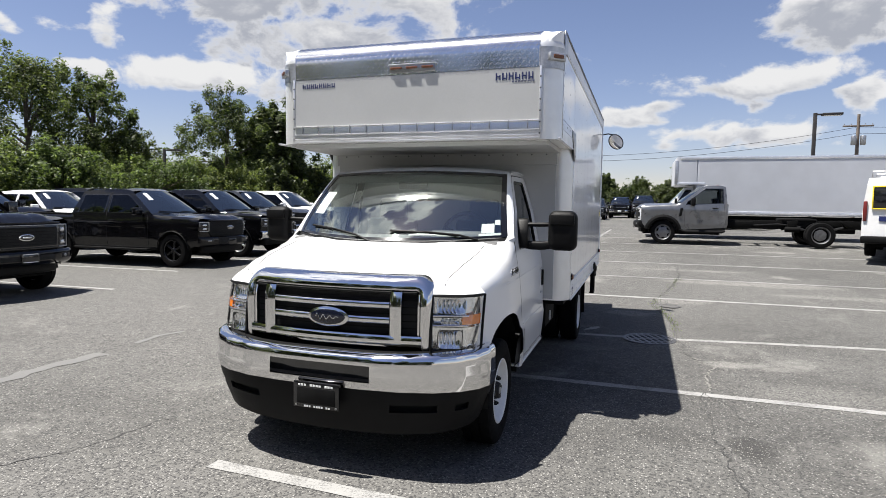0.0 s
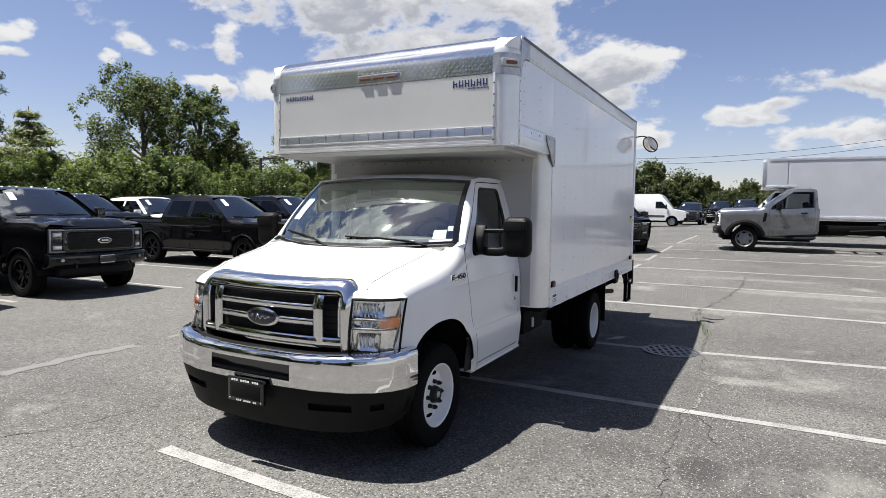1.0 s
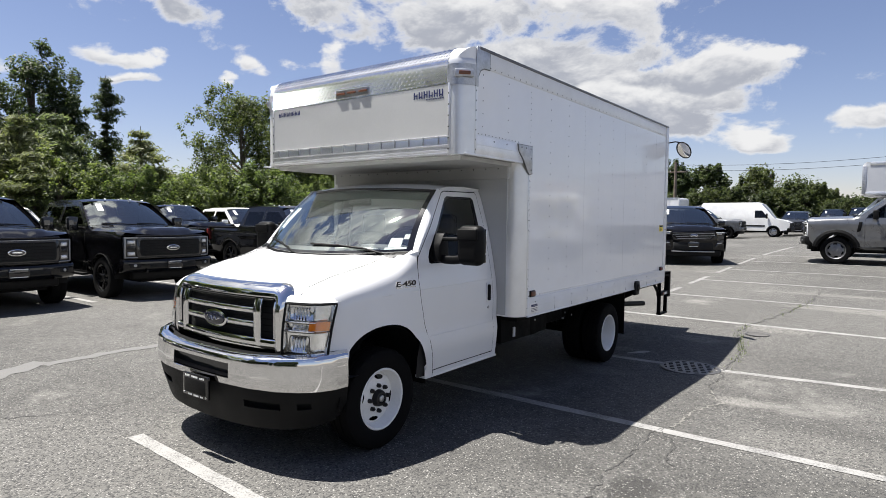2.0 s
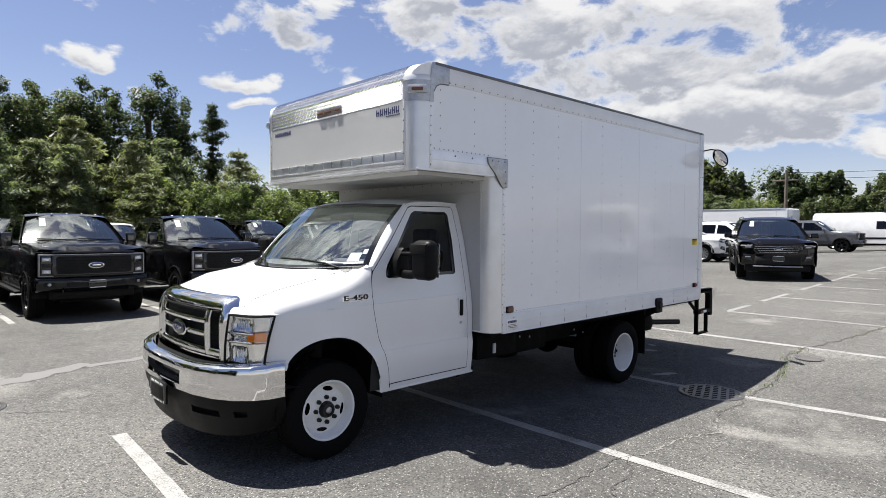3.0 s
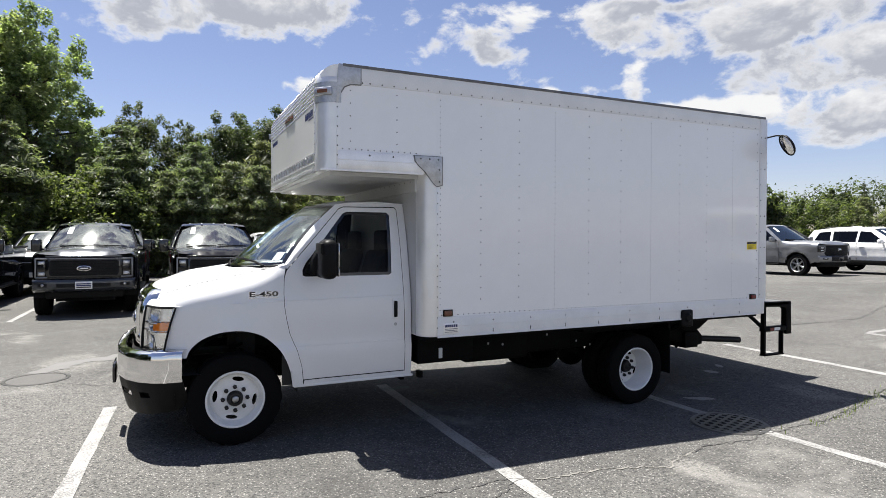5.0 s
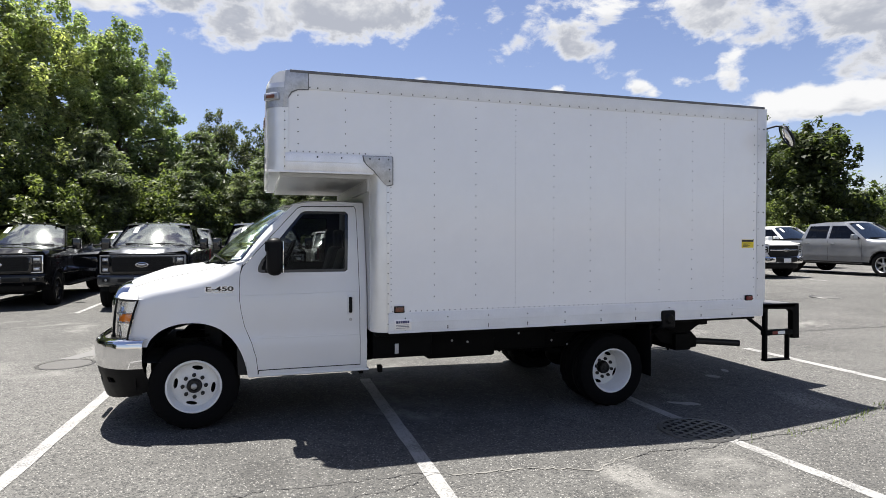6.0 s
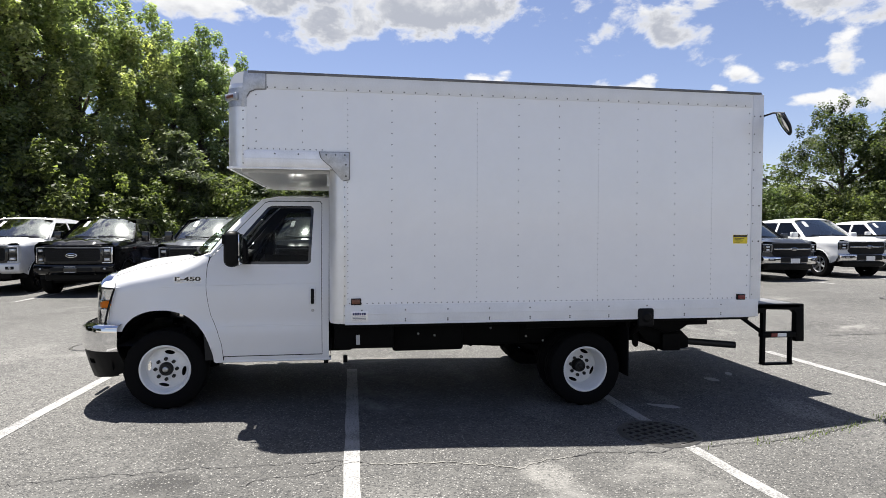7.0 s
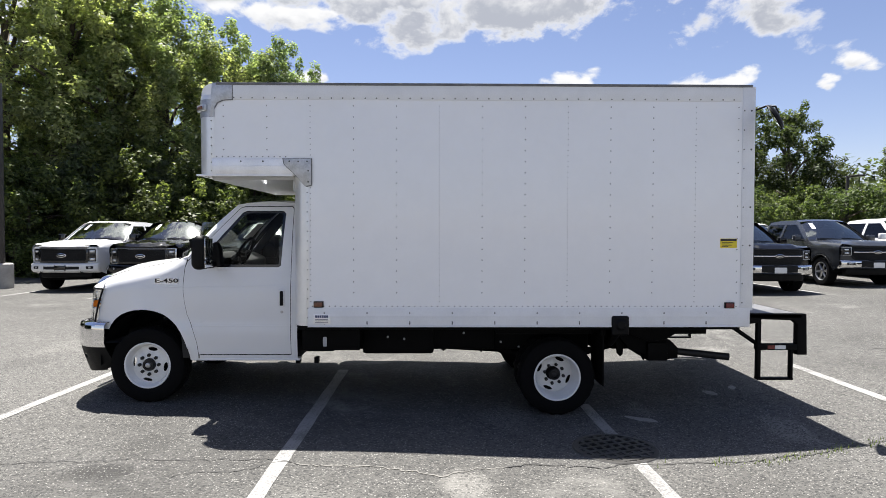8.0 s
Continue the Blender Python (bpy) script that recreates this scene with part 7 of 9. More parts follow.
def build_half_ton(label, paint_mat, chrome, rim, at, group="pickups in the far row"):
    """Half-ton pickup with a lower nose."""
    car = HALF_TON
    root = thing("pickup_truck", label, "pickup truck", group, at=at)
    shell_of(root, car, paint_mat, 0.46, 3.34, crew_windows(car, 2.12))
    door_marks(root, car, [(0.76, 1.26), (2.10, 1.82), (3.20, 1.26)], [(1.90, 1.12), (2.98, 1.12)], paint_mat)
    y = car.nose
    part("fascia", swept_back(block(-0.925, 0.925, y + 0.025, y + 0.34, 0.58, 1.165, 0.06, 3), car.sweep), paint_mat, root)
    part("hood_lip", swept_back(block(-0.66, 0.66, y - 0.026, y + 0.08, 1.140, 1.172, 0.014, 3), car.sweep), paint_mat, root)
    g = part("grille", swept_back(slab([(-0.58, 0.76), (0.58, 0.76), (0.66, 0.86), (0.64, 1.11), (0.58, 1.135), (-0.58, 1.135), (-0.64, 1.11), (-0.66, 0.86)], y - 0.012, y + 0.06, "y", 0.01), car.sweep), PIT, root, "black grille")
    for k in range(6):
        z = 0.79 + 0.058 * k
        part("grille_bar", swept_back(block(-0.58, 0.58, y - 0.020, y - 0.010, z, z + 0.012, 0.003), car.sweep), BLACK, g)
    if chrome:
        part("grille_wing", swept_back(block(-0.62, 0.62, y - 0.032, y - 0.012, 0.968, 0.998, 0.008), car.sweep), CHROME, g)
    emblem_on(root, y - 0.034, 0.985, 0.115, 0.048)
    for s in (1, -1):
        head = part("headlight", swept_back(block(min(s * 0.645, s * 0.905), max(s * 0.645, s * 0.905), y + 0.0, y + 0.26, 0.88, 1.135, 0.040, 3), car.sweep), GLOSS, root, "dark wrap-round headlight")
        for a, b, c, d in ((0.66, 0.895, 1.108, 1.126), (0.66, 0.890, 0.888, 0.904), (0.655, 0.672, 0.90, 1.12)):
            part("light_line", swept_back(block(min(s * a, s * b), max(s * a, s * b), y - 0.010, y + 0.10, c, d, 0.006), car.sweep), RIM_GREY, head)
        for z in (0.955, 1.048):
            cell = part("lamp_cell", swept_back(block(min(s * 0.69, s * 0.85), max(s * 0.69, s * 0.85), y - 0.008, y + 0.05, z - 0.032, z + 0.032, 0.02), car.sweep), RIM_BLACK, head)
            part("projector", swept_back(sphere((s * 0.77, y - 0.006, z), (0.055, 0.010, 0.020), u=12, v=8), car.sweep), LAMP_CASE, cell)
    bump = part("front_bumper", swept_back(slab([(y + 0.20, 0.53), (y + 0.0, 0.515), (y - 0.050, 0.545), (y - 0.080, 0.600), (y - 0.080, 0.720), (y - 0.050, 0.755), (y + 0.06, 0.775), (y + 0.20, 0.775)], -0.925, 0.925, "x", 0.014), car.sweep), CHROME if chrome else paint_mat, root)
    part("bumper_slot", swept_back(block(-0.46, 0.46, y - 0.086, y - 0.05, 0.575, 0.745, 0.012), car.sweep), PIT, bump)
    for s in (1, -1):
        pod = part("fog_pod", swept_back(block(min(s * 0.60, s * 0.80), max(s * 0.60, s * 0.80), y - 0.086, y - 0.05, 0.62, 0.70, 0.015), car.sweep), GLOSS, bump)
        part("fog_lamp", swept_back(block(min(s * 0.66, s * 0.76), max(s * 0.66, s * 0.76), y - 0.090, y - 0.07, 0.645, 0.675, 0.008), car.sweep), RIM_GREY, pod)
    part("air_dam", swept_back(block(-0.74, 0.74, y + 0.06, y + 0.26, 0.34, 0.55, 0.04, 2), car.sweep), BLACK, root)
    part("plate_frame", block(-0.155, 0.155, y - 0.095, y - 0.078, 0.555, 0.70, 0.006), PAPER if chrome else GLOSS, root)
    for s in (1, -1):
        car_wheel(root, s * 0.85, 0.0, car.r, 0.265, rim, 6)
        car_wheel(root, s * 0.85, car.base, car.r, 0.265, rim, 6)
        part("running_board", block(min(s * 0.90, s * 1.03), max(s * 0.90, s * 1.03), 0.72, 3.15, 0.38, 0.43, 0.015), CHROME if chrome else BLACK, root)
        part("tail_lamp", block(min(s * 0.90, s * 0.99), max(s * 0.90, s * 0.99), car.tail - 0.08, car.tail + 0.012, 0.85, 1.20, 0.012), RED, root)
    car_mirrors(root, car, 0.90, 1.36, (0.22, 0.19), paint_mat)
    part("rear_bumper", block(-0.96, 0.96, car.tail - 0.02, car.tail + 0.14, 0.50, 0.68, 0.03), CHROME if chrome else paint_mat, root)
    return root


def build_suv(label, paint_mat, rim, at, group="cars in the lot"):
    car = SUV
    root = thing("suv", label, "suv", group, at=at)
    z0, z1 = car.belt + 0.03, 1.62
    windows = [[(0.92, z0), (1.90, z0 + 0.01), (1.90, z1), (1.52, z1 - 0.03)], [(1.98, z0 + 0.01), (2.88, z0 + 0.02), (2.92, z1), (1.98, z1)], [(2.98, z0 + 0.03), (3.62, z0 + 0.08), (3.48, z1 - 0.04), (3.02, z1)]]
    shell_of(root, car, paint_mat, 0.38, None, windows)
    door_marks(root, car, [(0.76, 1.13), (1.94, 1.55), (2.94, 1.13)], [(1.74, 1.02), (2.76, 1.04)], paint_mat)
    y = car.nose

    def front(name, bm, mat, owner=root, label=""):
        return part(name, swept_back(bm, car.sweep), mat, owner, label)
    front("fascia", block(-0.94, 0.94, y + 0.02, y + 0.40, 0.40, 1.00, 0.10, 4), paint_mat)
    front("hood_lip", block(-0.62, 0.62, y - 0.016, y + 0.08, 0.985, 1.015, 0.012, 3), paint_mat)
    g = front("grille", slab([(-0.50, 0.72), (0.50, 0.72), (0.60, 0.82), (0.60, 0.955), (0.56, 0.985), (-0.56, 0.985), (-0.60, 0.955), (-0.60, 0.82)], y - 0.012, y + 0.08, "y", 0.012), GLOSS, root, "dark mesh grille")
    front("grille_field", slab([(-0.47, 0.745), (0.47, 0.745), (0.565, 0.83), (0.565, 0.945), (0.535, 0.962), (-0.535, 0.962), (-0.565, 0.945), (-0.565, 0.83)], y - 0.016, y - 0.010, "y"), PIT, g)
    mesh_bm = bmesh.new()
    for r in range(4):
        for c in range(-9, 10):
            cx, cz = 0.062 * c + (0.031 if r % 2 else 0.0), 0.775 + 0.052 * r
            if abs(cx) < 0.44 + 0.12 * min(1.0, r / 2):
                block(cx - 0.026, cx + 0.026, y - 0.024, y - 0.013, cz - 0.006, cz + 0.006, bm=mesh_bm)
    front("grille_mesh", mesh_bm, RIM_GREY, g)
    emblem_on(root, y - 0.030, 0.865, 0.105, 0.045)
    for s in (1, -1):
        flip = lambda pts: [(s * a, b) for a, b in pts]
        head = front("headlight", slab(flip([(0.61, 0.885), (0.80, 0.865), (0.90, 0.905), (0.905, 0.965), (0.61, 0.975)]), y - 0.004, y + 0.22, "y", 0.012), GLOSS, root, "slim headlight")
        front("light_line", slab(flip([(0.62, 0.955), (0.90, 0.945), (0.902, 0.962), (0.62, 0.972)]), y - 0.012, y + 0.10, "y", 0.004), LAMP_CASE, head)
        front("lamp_cell", block(min(s * 0.65, s * 0.80), max(s * 0.65, s * 0.80), y - 0.010, y + 0.02, 0.895, 0.940, 0.012), RIM_GREY, head)
        corner = front("corner_intake", slab(flip([(0.60, 0.52), (0.86, 0.60), (0.84, 0.72), (0.68, 0.70)]), y - 0.006, y + 0.10, "y", 0.012), GLOSS)
        front("fog_lamp", block(min(s * 0.66, s * 0.80), max(s * 0.66, s * 0.80), y - 0.014, y + 0.03, 0.625, 0.655, 0.010), RIM_GREY, corner)
    front("lower_grille", block(-0.56, 0.56, y - 0.010, y + 0.1, 0.44, 0.66, 0.03), PIT)
    front("skid_strip", block(-0.60, 0.60, y - 0.02, y + 0.12, 0.375, 0.405, 0.012), RIM_GREY)
    front("plate_frame", block(-0.155, 0.155, y - 0.035, y - 0.015, 0.53, 0.68, 0.006), GLOSS)
    for z in (0.672, 0.540):
        front("lettering_bar", block(-0.12, 0.12, y - 0.038, y - 0.034, z - 0.006, z + 0.006), PAPER)
    front("air_dam", block(-0.80, 0.80, y + 0.06, y + 0.3, 0.25, 0.42, 0.04), BLACK)
    for s in (1, -1):
        car_wheel(root, s * 0.84, 0.0, car.r, 0.255, rim, 10)
        car_wheel(root, s * 0.84, car.base, car.r, 0.255, rim, 10)
        for ax in (0.0, car.base):
            inner, outer = (arch_points(ax, car.r, 0.40, q) for q in (0.060, 0.135))
            strip = lambda u, v: Vector((s * (car.width(*(inner[round(u * 12)] if v < 0.5 else outer[round(u * 12)])) + 0.006), *(inner[round(u * 12)] if v < 0.5 else outer[round(u * 12)])))
            part("arch_cladding", grid(12, 1, strip, thick=0.004), BLACK, root)
        part("sill_cladding", block(min(s * 0.88, s * 0.975), max(s * 0.88, s * 0.975), car.r + 0.08, car.base - car.r - 0.08, 0.33, 0.50, 0.02), BLACK, root)
        part("roof_bar", tube([(s * 0.66, 1.75, 1.74), (s * 0.68, 1.9, 1.80), (s * 0.68, 3.2, 1.79), (s * 0.66, 3.5, 1.71)], 0.016, 6), GLOSS, root)
        part("tail_lamp", block(min(s * 0.72, s * 0.95), max(s * 0.72, s * 0.95), car.tail - 0.10, car.tail + 0.01, 0.95, 1.08, 0.015), RED, root)
    car_mirrors(root, car, 0.98, 1.22, (0.20, 0.15), paint_mat)
    return root


def stand(x, y, turn, dz=0.0):
    return pose(x, y, ground_z(x, y) + dz, 0, 0, turn)


# the row along the trees, noses towards the lane
build_super("black heavy pickup with black grille and oval emblem", PAINT_BLACK, PAINT_SILVER, PAINT_BLACK, stand(-9.00, 3.36, 90), 1)
build_super("black heavy pickup with silver lamp surrounds in a row", PAINT_BLACK, PAINT_SILVER, PAINT_BLACK, stand(-9.02, 0.61, 90), 1)
build_super("dark grey heavy pickup with a white dealer plate", PAINT_DARK, PAINT_SILVER, PAINT_DARK, stand(-9.62, -2.05, 90), 2)
build_super("black heavy pickup with chrome lamp surrounds", PAINT_BLACK, CHROME, PAINT_BLACK, stand(-10.6, -5.25, 90), 1)
build_super("white heavy pickup with black grille beside the trees", PAINT_CAR_WHITE, PAINT_CAR_WHITE, PAINT_CAR_WHITE, stand(-11.2, -7.75, 90), 1)
build_half_ton("black crew cab pickup with black wheels", PAINT_BLACK, False, RIM_BLACK, stand(-9.10, 8.80, 90))
build_half_ton("black crew cab pickup with chrome bumper", PAINT_BLACK, True, RIM_GREY, stand(-9.20, 11.45, 90))
build_half_ton("dark grey crew cab pickup with alloy wheels", PAINT_DARK, True, RIM_GREY, stand(-10.6, 15.0, 90))
build_half_ton("white crew cab pickup with chrome bumper", PAINT_CAR_WHITE, True, RIM_GREY, stand(-10.9, 17.9, 90))
build_half_ton("silver crew cab pickup with two-tone wheels", PAINT_SILVER, False, RIM_GREY, stand(-8.85, 21.9, 90))
build_suv("white sport utility car with black wheel arches", PAINT_CAR_WHITE, RIM_GREY, stand(-6.45, 24.7, 90))
build_suv("white sport utility car behind another one", PAINT_CAR_WHITE, RIM_GREY, stand(-5.3, 28.0, 90))
build_suv("black sport utility car standing in the drive lane", PAINT_BLACK, RIM_BLACK, stand(-1.20, 16.2, 24))

# second row behind
for x, y, kind, mat, words in ((-16.2, 11.6, 1, PAINT_CAR_WHITE, "white pickup in the second row"), (-16.2, 3.3, 1, PAINT_CAR_WHITE, "white pickup half hidden in the second row"), (-16.2, -4.0, 1, PAINT_SILVER, "silver pickup half hidden in the second row"),
                               (-16.4, 0.6, 0, PAINT_DARK, "dark grey pickup in the second row"), (-16.0, 8.75, 0, PAINT_BLACK, "black pickup in the second row"), (-16.3, -2.1, 0, PAINT_GREY, "grey pickup in the second row"),
                               (-16.8, 14.2, 0, PAINT_BLACK, "black pickup in the second row"), (-16.8, 16.0, 1, PAINT_CAR_WHITE, "white pickup in the second row"), (-15.2, 25.0, 1, PAINT_CAR_WHITE, "white pickup far back in the lot")):
    if kind:
        build_half_ton(words, mat, True, RIM_GREY, stand(x, y, 90), "pickups in the second row")
    else:
        build_super(words, mat, PAINT_SILVER, mat, stand(x, y, 90), 0, "pickups in the second row")

# ---- working trucks across the lot ----
CHASSIS = Car(0.985, -0.95, 2.14, 5.0, 0.415, 1.43, (1.29, 1.37), 0.52, [(0.52, 1.43), (1.30, 2.05), (1.52, 2.10), (1.90, 2.10), (2.06, 2.05), (2.12, 1.43)], 0.10, 0.20)


def build_chassis_cab(at):
    """Cab with bare frame rails and double rear wheels."""
    car, wb = CHASSIS, 5.0
    root = thing("chassis_cab_truck", "silver regular cab truck with bare black chassis", "truck", at=at)
    shell_of(root, car, PAINT_STEEL, 0.50, 2.12, [[(0.74, 1.41), (2.00, 1.47), (1.98, 2.00), (1.40, 2.00), (0.80, 1.52)]], TINT, SIDE)
    door_marks(root, car, [(0.72, 1.40), (2.02, 1.98)], [(1.72, 1.30)], BLACK)
    heavy_nose(root, car, PAINT_STEEL, LAMP_CASE, BLACK)
    for s in (1, -1):
        part("fender_vent", slab([(0.52, 0.98), (0.62, 1.02), (0.66, 1.30), (0.57, 1.30)], s * 0.965, s * 0.992, "x", 0.006), BLACK, root)
        part("step_bar", tube([(s * 0.98, 0.62, 0.50), (s * 1.00, 0.75, 0.46), (s * 1.00, 1.95, 0.46), (s * 0.98, 2.05, 0.50)], 0.045, 8), BLACK, root)
        part("arch_flare", tube([Vector((s * (car.width(a, b) - 0.02), a, b)) for a, b in arch_points(0, 0.415, 0.52, 0.15)], 0.085, 8), BLACK, root, "black wheel arch flare")
        car_wheel(root, s * 0.88, 0.0, 0.415, 0.24, DULL_RIM, 0)
        car_wheel(root, s * 0.98, wb, 0.43, 0.22, DULL_RIM, 0, True)
        tw = part("inner_tyre", lathe([(0.25, 0.09), (0.33, 0.11), (0.43, 0.08), (0.43, -0.08), (0.33, -0.11), (0.25, -0.09)], "x", 30), RUBBER, root)
        tw.matrix_basis = pose(s * 0.72, wb, 0.43)
        part("frame_rail", slab([(0.5, 0.58), (0.5, 0.89), (6.4, 0.89), (6.4, 0.66), (4.2, 0.60)], s * 0.43 - 0.04, s * 0.43 + 0.04, "x", 0.004), FRAME, root)
        part("frame_hose", tube([(s * 0.50, 2.2, 0.80), (s * 0.52, 3.0, 0.72), (s * 0.50, 3.8, 0.78), (s * 0.52, 4.5, 0.70)], 0.022, 6), LUG, root)
        part("leaf_spring", tube([(s * 0.62, wb - 0.75, 0.70), (s * 0.62, wb - 0.3, 0.56), (s * 0.62, wb + 0.3, 0.56), (s * 0.62, wb + 0.75, 0.70)], 0.04, 6), LUG, root)
        part("battery_tray", block(min(s * 0.46, s * 0.60), max(s * 0.46, s * 0.60), 2.2, 3.0, 0.62, 0.86, 0.02), FRAME, root)
        part("spring_hanger", slab([(wb - 0.95, 0.88), (wb - 0.62, 0.92), (wb - 0.66, 0.60), (wb - 0.86, 0.52)], s * 0.62 - 0.05, s * 0.62 + 0.05, "x", 0.006), FRAME, root)
        part("tail_bracket", slab([(wb + 0.62, 0.90), (wb + 1.38, 0.92), (wb + 1.38, 0.62), (wb + 0.9, 0.66)], s * 0.60 - 0.05, s * 0.60 + 0.05, "x", 0.006), FRAME, root)
    for k in range(7):
        part("cross_member", block(-0.43, 0.43, 2.35 + 0.65 * k, 2.43 + 0.65 * k, 0.68, 0.84, 0.004), FRAME, root)
    part("rear_axle", tube([(-0.95, wb, 0.43), (0.95, wb, 0.43)], 0.08, 10), FRAME, root)
    part("fuel_tank", block(-0.35, 0.35, 5.4, 6.2, 0.48, 0.72, 0.04), FRAME, root)
    part("cargo_on_frame", block(-0.50, 0.50, 3.9, 5.0, 0.86, 0.98, 0.05), FRAME, root)
    part("exhaust", tube([(-0.62, 1.7, 0.54), (-0.62, 3.6, 0.54), (-0.66, 4.3, 0.66)], 0.05, 8), STEEL, root)
    part("air_tank", lathe([(0.001, 4.0), (0.09, 4.0), (0.10, 4.05), (0.10, 4.45), (0.001, 4.45)], "y", 14, m=Matrix.Translation((0.62, 0, 0.60))), FRAME, root)
    car_mirrors(root, car, 0.98, 1.52, (0.20, 0.28), BLACK)
    for x in (-0.5, -0.25, 0.0, 0.25, 0.5):
        part("roof_marker", sphere((x, 1.46, 2.120), (0.03, 0.05, 0.014), u=10, v=6), RIM_GREY, root)
    part("beacon", lathe([(0.001, 0.05), (0.05, 0.04), (0.06, 0)], "z", 12, m=Matrix.Translation((-0.3, 1.9, 2.125))), AMBER_DARK, root)


build_chassis_cab(stand(2.55, 18.40, -90) @ Matrix.Scale(0.93, 4))


def build_far_box(at, length, label, cab=True, nose=0.75, high=3.05, width=1.22, skin=FRP, group="box trucks across the lot"):
    """Plain large box truck seen from far off; box begins at y = 0."""
    root = thing("box_truck", label, "box truck", group, at=at)
    b = rounded_block(width, 0.0, length, 0.92, high, 0.10, False)
    if nose:
        merge(b, rounded_block(width, -nose, 0.02, 2.02, high, 0.13, True))
    body = part("cargo_body", b, skin, root, "plain cargo body")
    for s in (1, -1):
        part("bottom_rail", block(min(s * width, s * (width + 0.015)), max(s * width, s * (width + 0.015)), 0.0, length, 0.90, 1.04, 0.004), ALU, body)
        part("top_rail", block(min(s * width, s * (width + 0.012)), max(s * width, s * (width + 0.012)), -nose + 0.2, length, high - 0.10, high + 0.005, 0.004), ALU, body)
        part("corner_post", block(min(s * (width - 0.10), s * (width + 0.012)), max(s * (width - 0.10), s * (width + 0.012)), -nose - 0.004, -nose + 0.12, 2.03, high - 0.12, 0.02), CAST, body)
        part("nose_rail", block(min(s * width, s * (width + 0.015)), max(s * width, s * (width + 0.015)), -nose + 0.1, 0.3, 2.0, 2.10, 0.004), ALU, body)
        car_wheel(root, s * 0.98, length * 0.68, 0.40, 0.22, WHEEL, 0, True)
        part("frame_rail", slab([(-0.3, 0.62), (-0.3, 0.86), (length, 0.86), (length, 0.62)], s * 0.43 - 0.04, s * 0.43 + 0.04, "x", 0.004), FRAME, root)
        if cab:
            car_wheel(root, s * 0.86, -1.14, 0.385, 0.24, WHEEL, 0)
    if cab:
        line = [(-1.72, 0.55), (-1.76, 1.0), (-1.66, 1.10), (-1.25, 1.20), (-0.92, 1.26), (-0.34, 1.90), (-0.05, 1.95), (-0.05, 0.45), (-0.68, 0.45)] + [(-1.14 + 0.43 * math.cos(a), 0.40 + 0.43 * math.sin(a)) for a in [math.pi * k / 8 for k in range(9)]]
        half = lambda y, z: 1.0 - 0.20 * max(0.0, (z - 1.3) / 0.65) - 0.10 * max(0.0, -1.3 - y)
        win = [(-0.70, 1.24), (-0.14, 1.24), (-0.12, 1.84), (-0.32, 1.84)]
        for s in (1, -1):
            part("cab_side", panel(line, lambda y, z: Vector((s * half(y, z), y, z)), 0.15, [win]), WHITE, root)
            part("cab_window", panel(win, lambda y, z: Vector((s * (half(y, z) - 0.006), y, z)), 0.3), DARK_GLASS, root)
        top = [(-1.76, 1.0), (-1.66, 1.10), (-1.25, 1.20), (-0.92, 1.26)]
        def along(u, v, pts):
            t = u * (len(pts) - 1)
            i = min(int(t), len(pts) - 2)
            y, z = (a + (b2 - a) * (t - i) for a, b2 in zip(pts[i], pts[i + 1]))
            return Vector(((2 * v - 1) * half(y, z), y, z + 0.03 * (1 - (2 * v - 1) ** 2)))
        part("hood", grid(8, 8, lambda u, v: along(u, v, top)), WHITE, root)
        part("nose", grid(4, 8, lambda u, v: along(u, v, [(-1.72, 0.5), (-1.76, 1.0)])), CHROME, root)
        part("windshield", grid(6, 8, lambda u, v: along(u, v, [(-0.92, 1.26), (-0.34, 1.90)])), TINT, root)
        part("roof", grid(4, 8, lambda u, v: along(u, v, [(-0.34, 1.90), (-0.05, 1.95)])), WHITE, root)
        part("front_bumper", block(-1.0, 1.0, -1.88, -1.66, 0.48, 0.72, 0.04), BLACK, root)
        part("cabin_floor", block(-0.9, 0.9, -1.3, -0.1, 0.5, 1.2), CABIN, root)
        for s in (1, -1):
            part("headlight", block(min(s * 0.66, s * 0.90), max(s * 0.66, s * 0.90), -1.78, -1.62, 0.75, 1.02, 0.03), RIM_GREY, root)
            part("door_mirror", block(min(s * 1.1, s * 1.3), max(s * 1.1, s * 1.3), -0.72, -0.63, 1.22, 1.50, 0.03), BLACK, root)
    return root


build_far_box(stand(3.75, 21.6, -90), 6.2, "large pale grey box truck behind the chassis cab truck", skin=BOX_GREY)
build_far_box(stand(-10.2, 46.5, 90), 5.6, "white box truck far back by the woods")
build_half_ton("grey pickup far back by the woods", PAINT_GREY, False, RIM_BLACK, stand(-4.9, 40.6, 90), "vehicles far back")
build_suv("dark blue sport utility car far back", PAINT_DARK, RIM_GREY, stand(-1.9, 47.0, 0), "vehicles far back")
build_suv("white sport utility car far back", PAINT_CAR_WHITE, RIM_GREY, stand(-9.5, 34.5, 90), "vehicles far back")
build_suv("black sport utility car far back", PAINT_BLACK, RIM_BLACK, stand(-7.2, 37.6, 90), "vehicles far back")
build_half_ton("black pickup far back beyond the chassis truck", PAINT_BLACK, True, RIM_GREY, stand(0.0, 53.0, 0), "vehicles far back")
build_super("black heavy pickup far back beyond the chassis truck", PAINT_BLACK, PAINT_SILVER, PAINT_BLACK, stand(2.0, 52.0, 0), 1, "vehicles far back")
build_half_ton("dark pickup far back by the woods", PAINT_DARK, True, RIM_GREY, stand(-11.5, 41.5, 90), "vehicles far back")


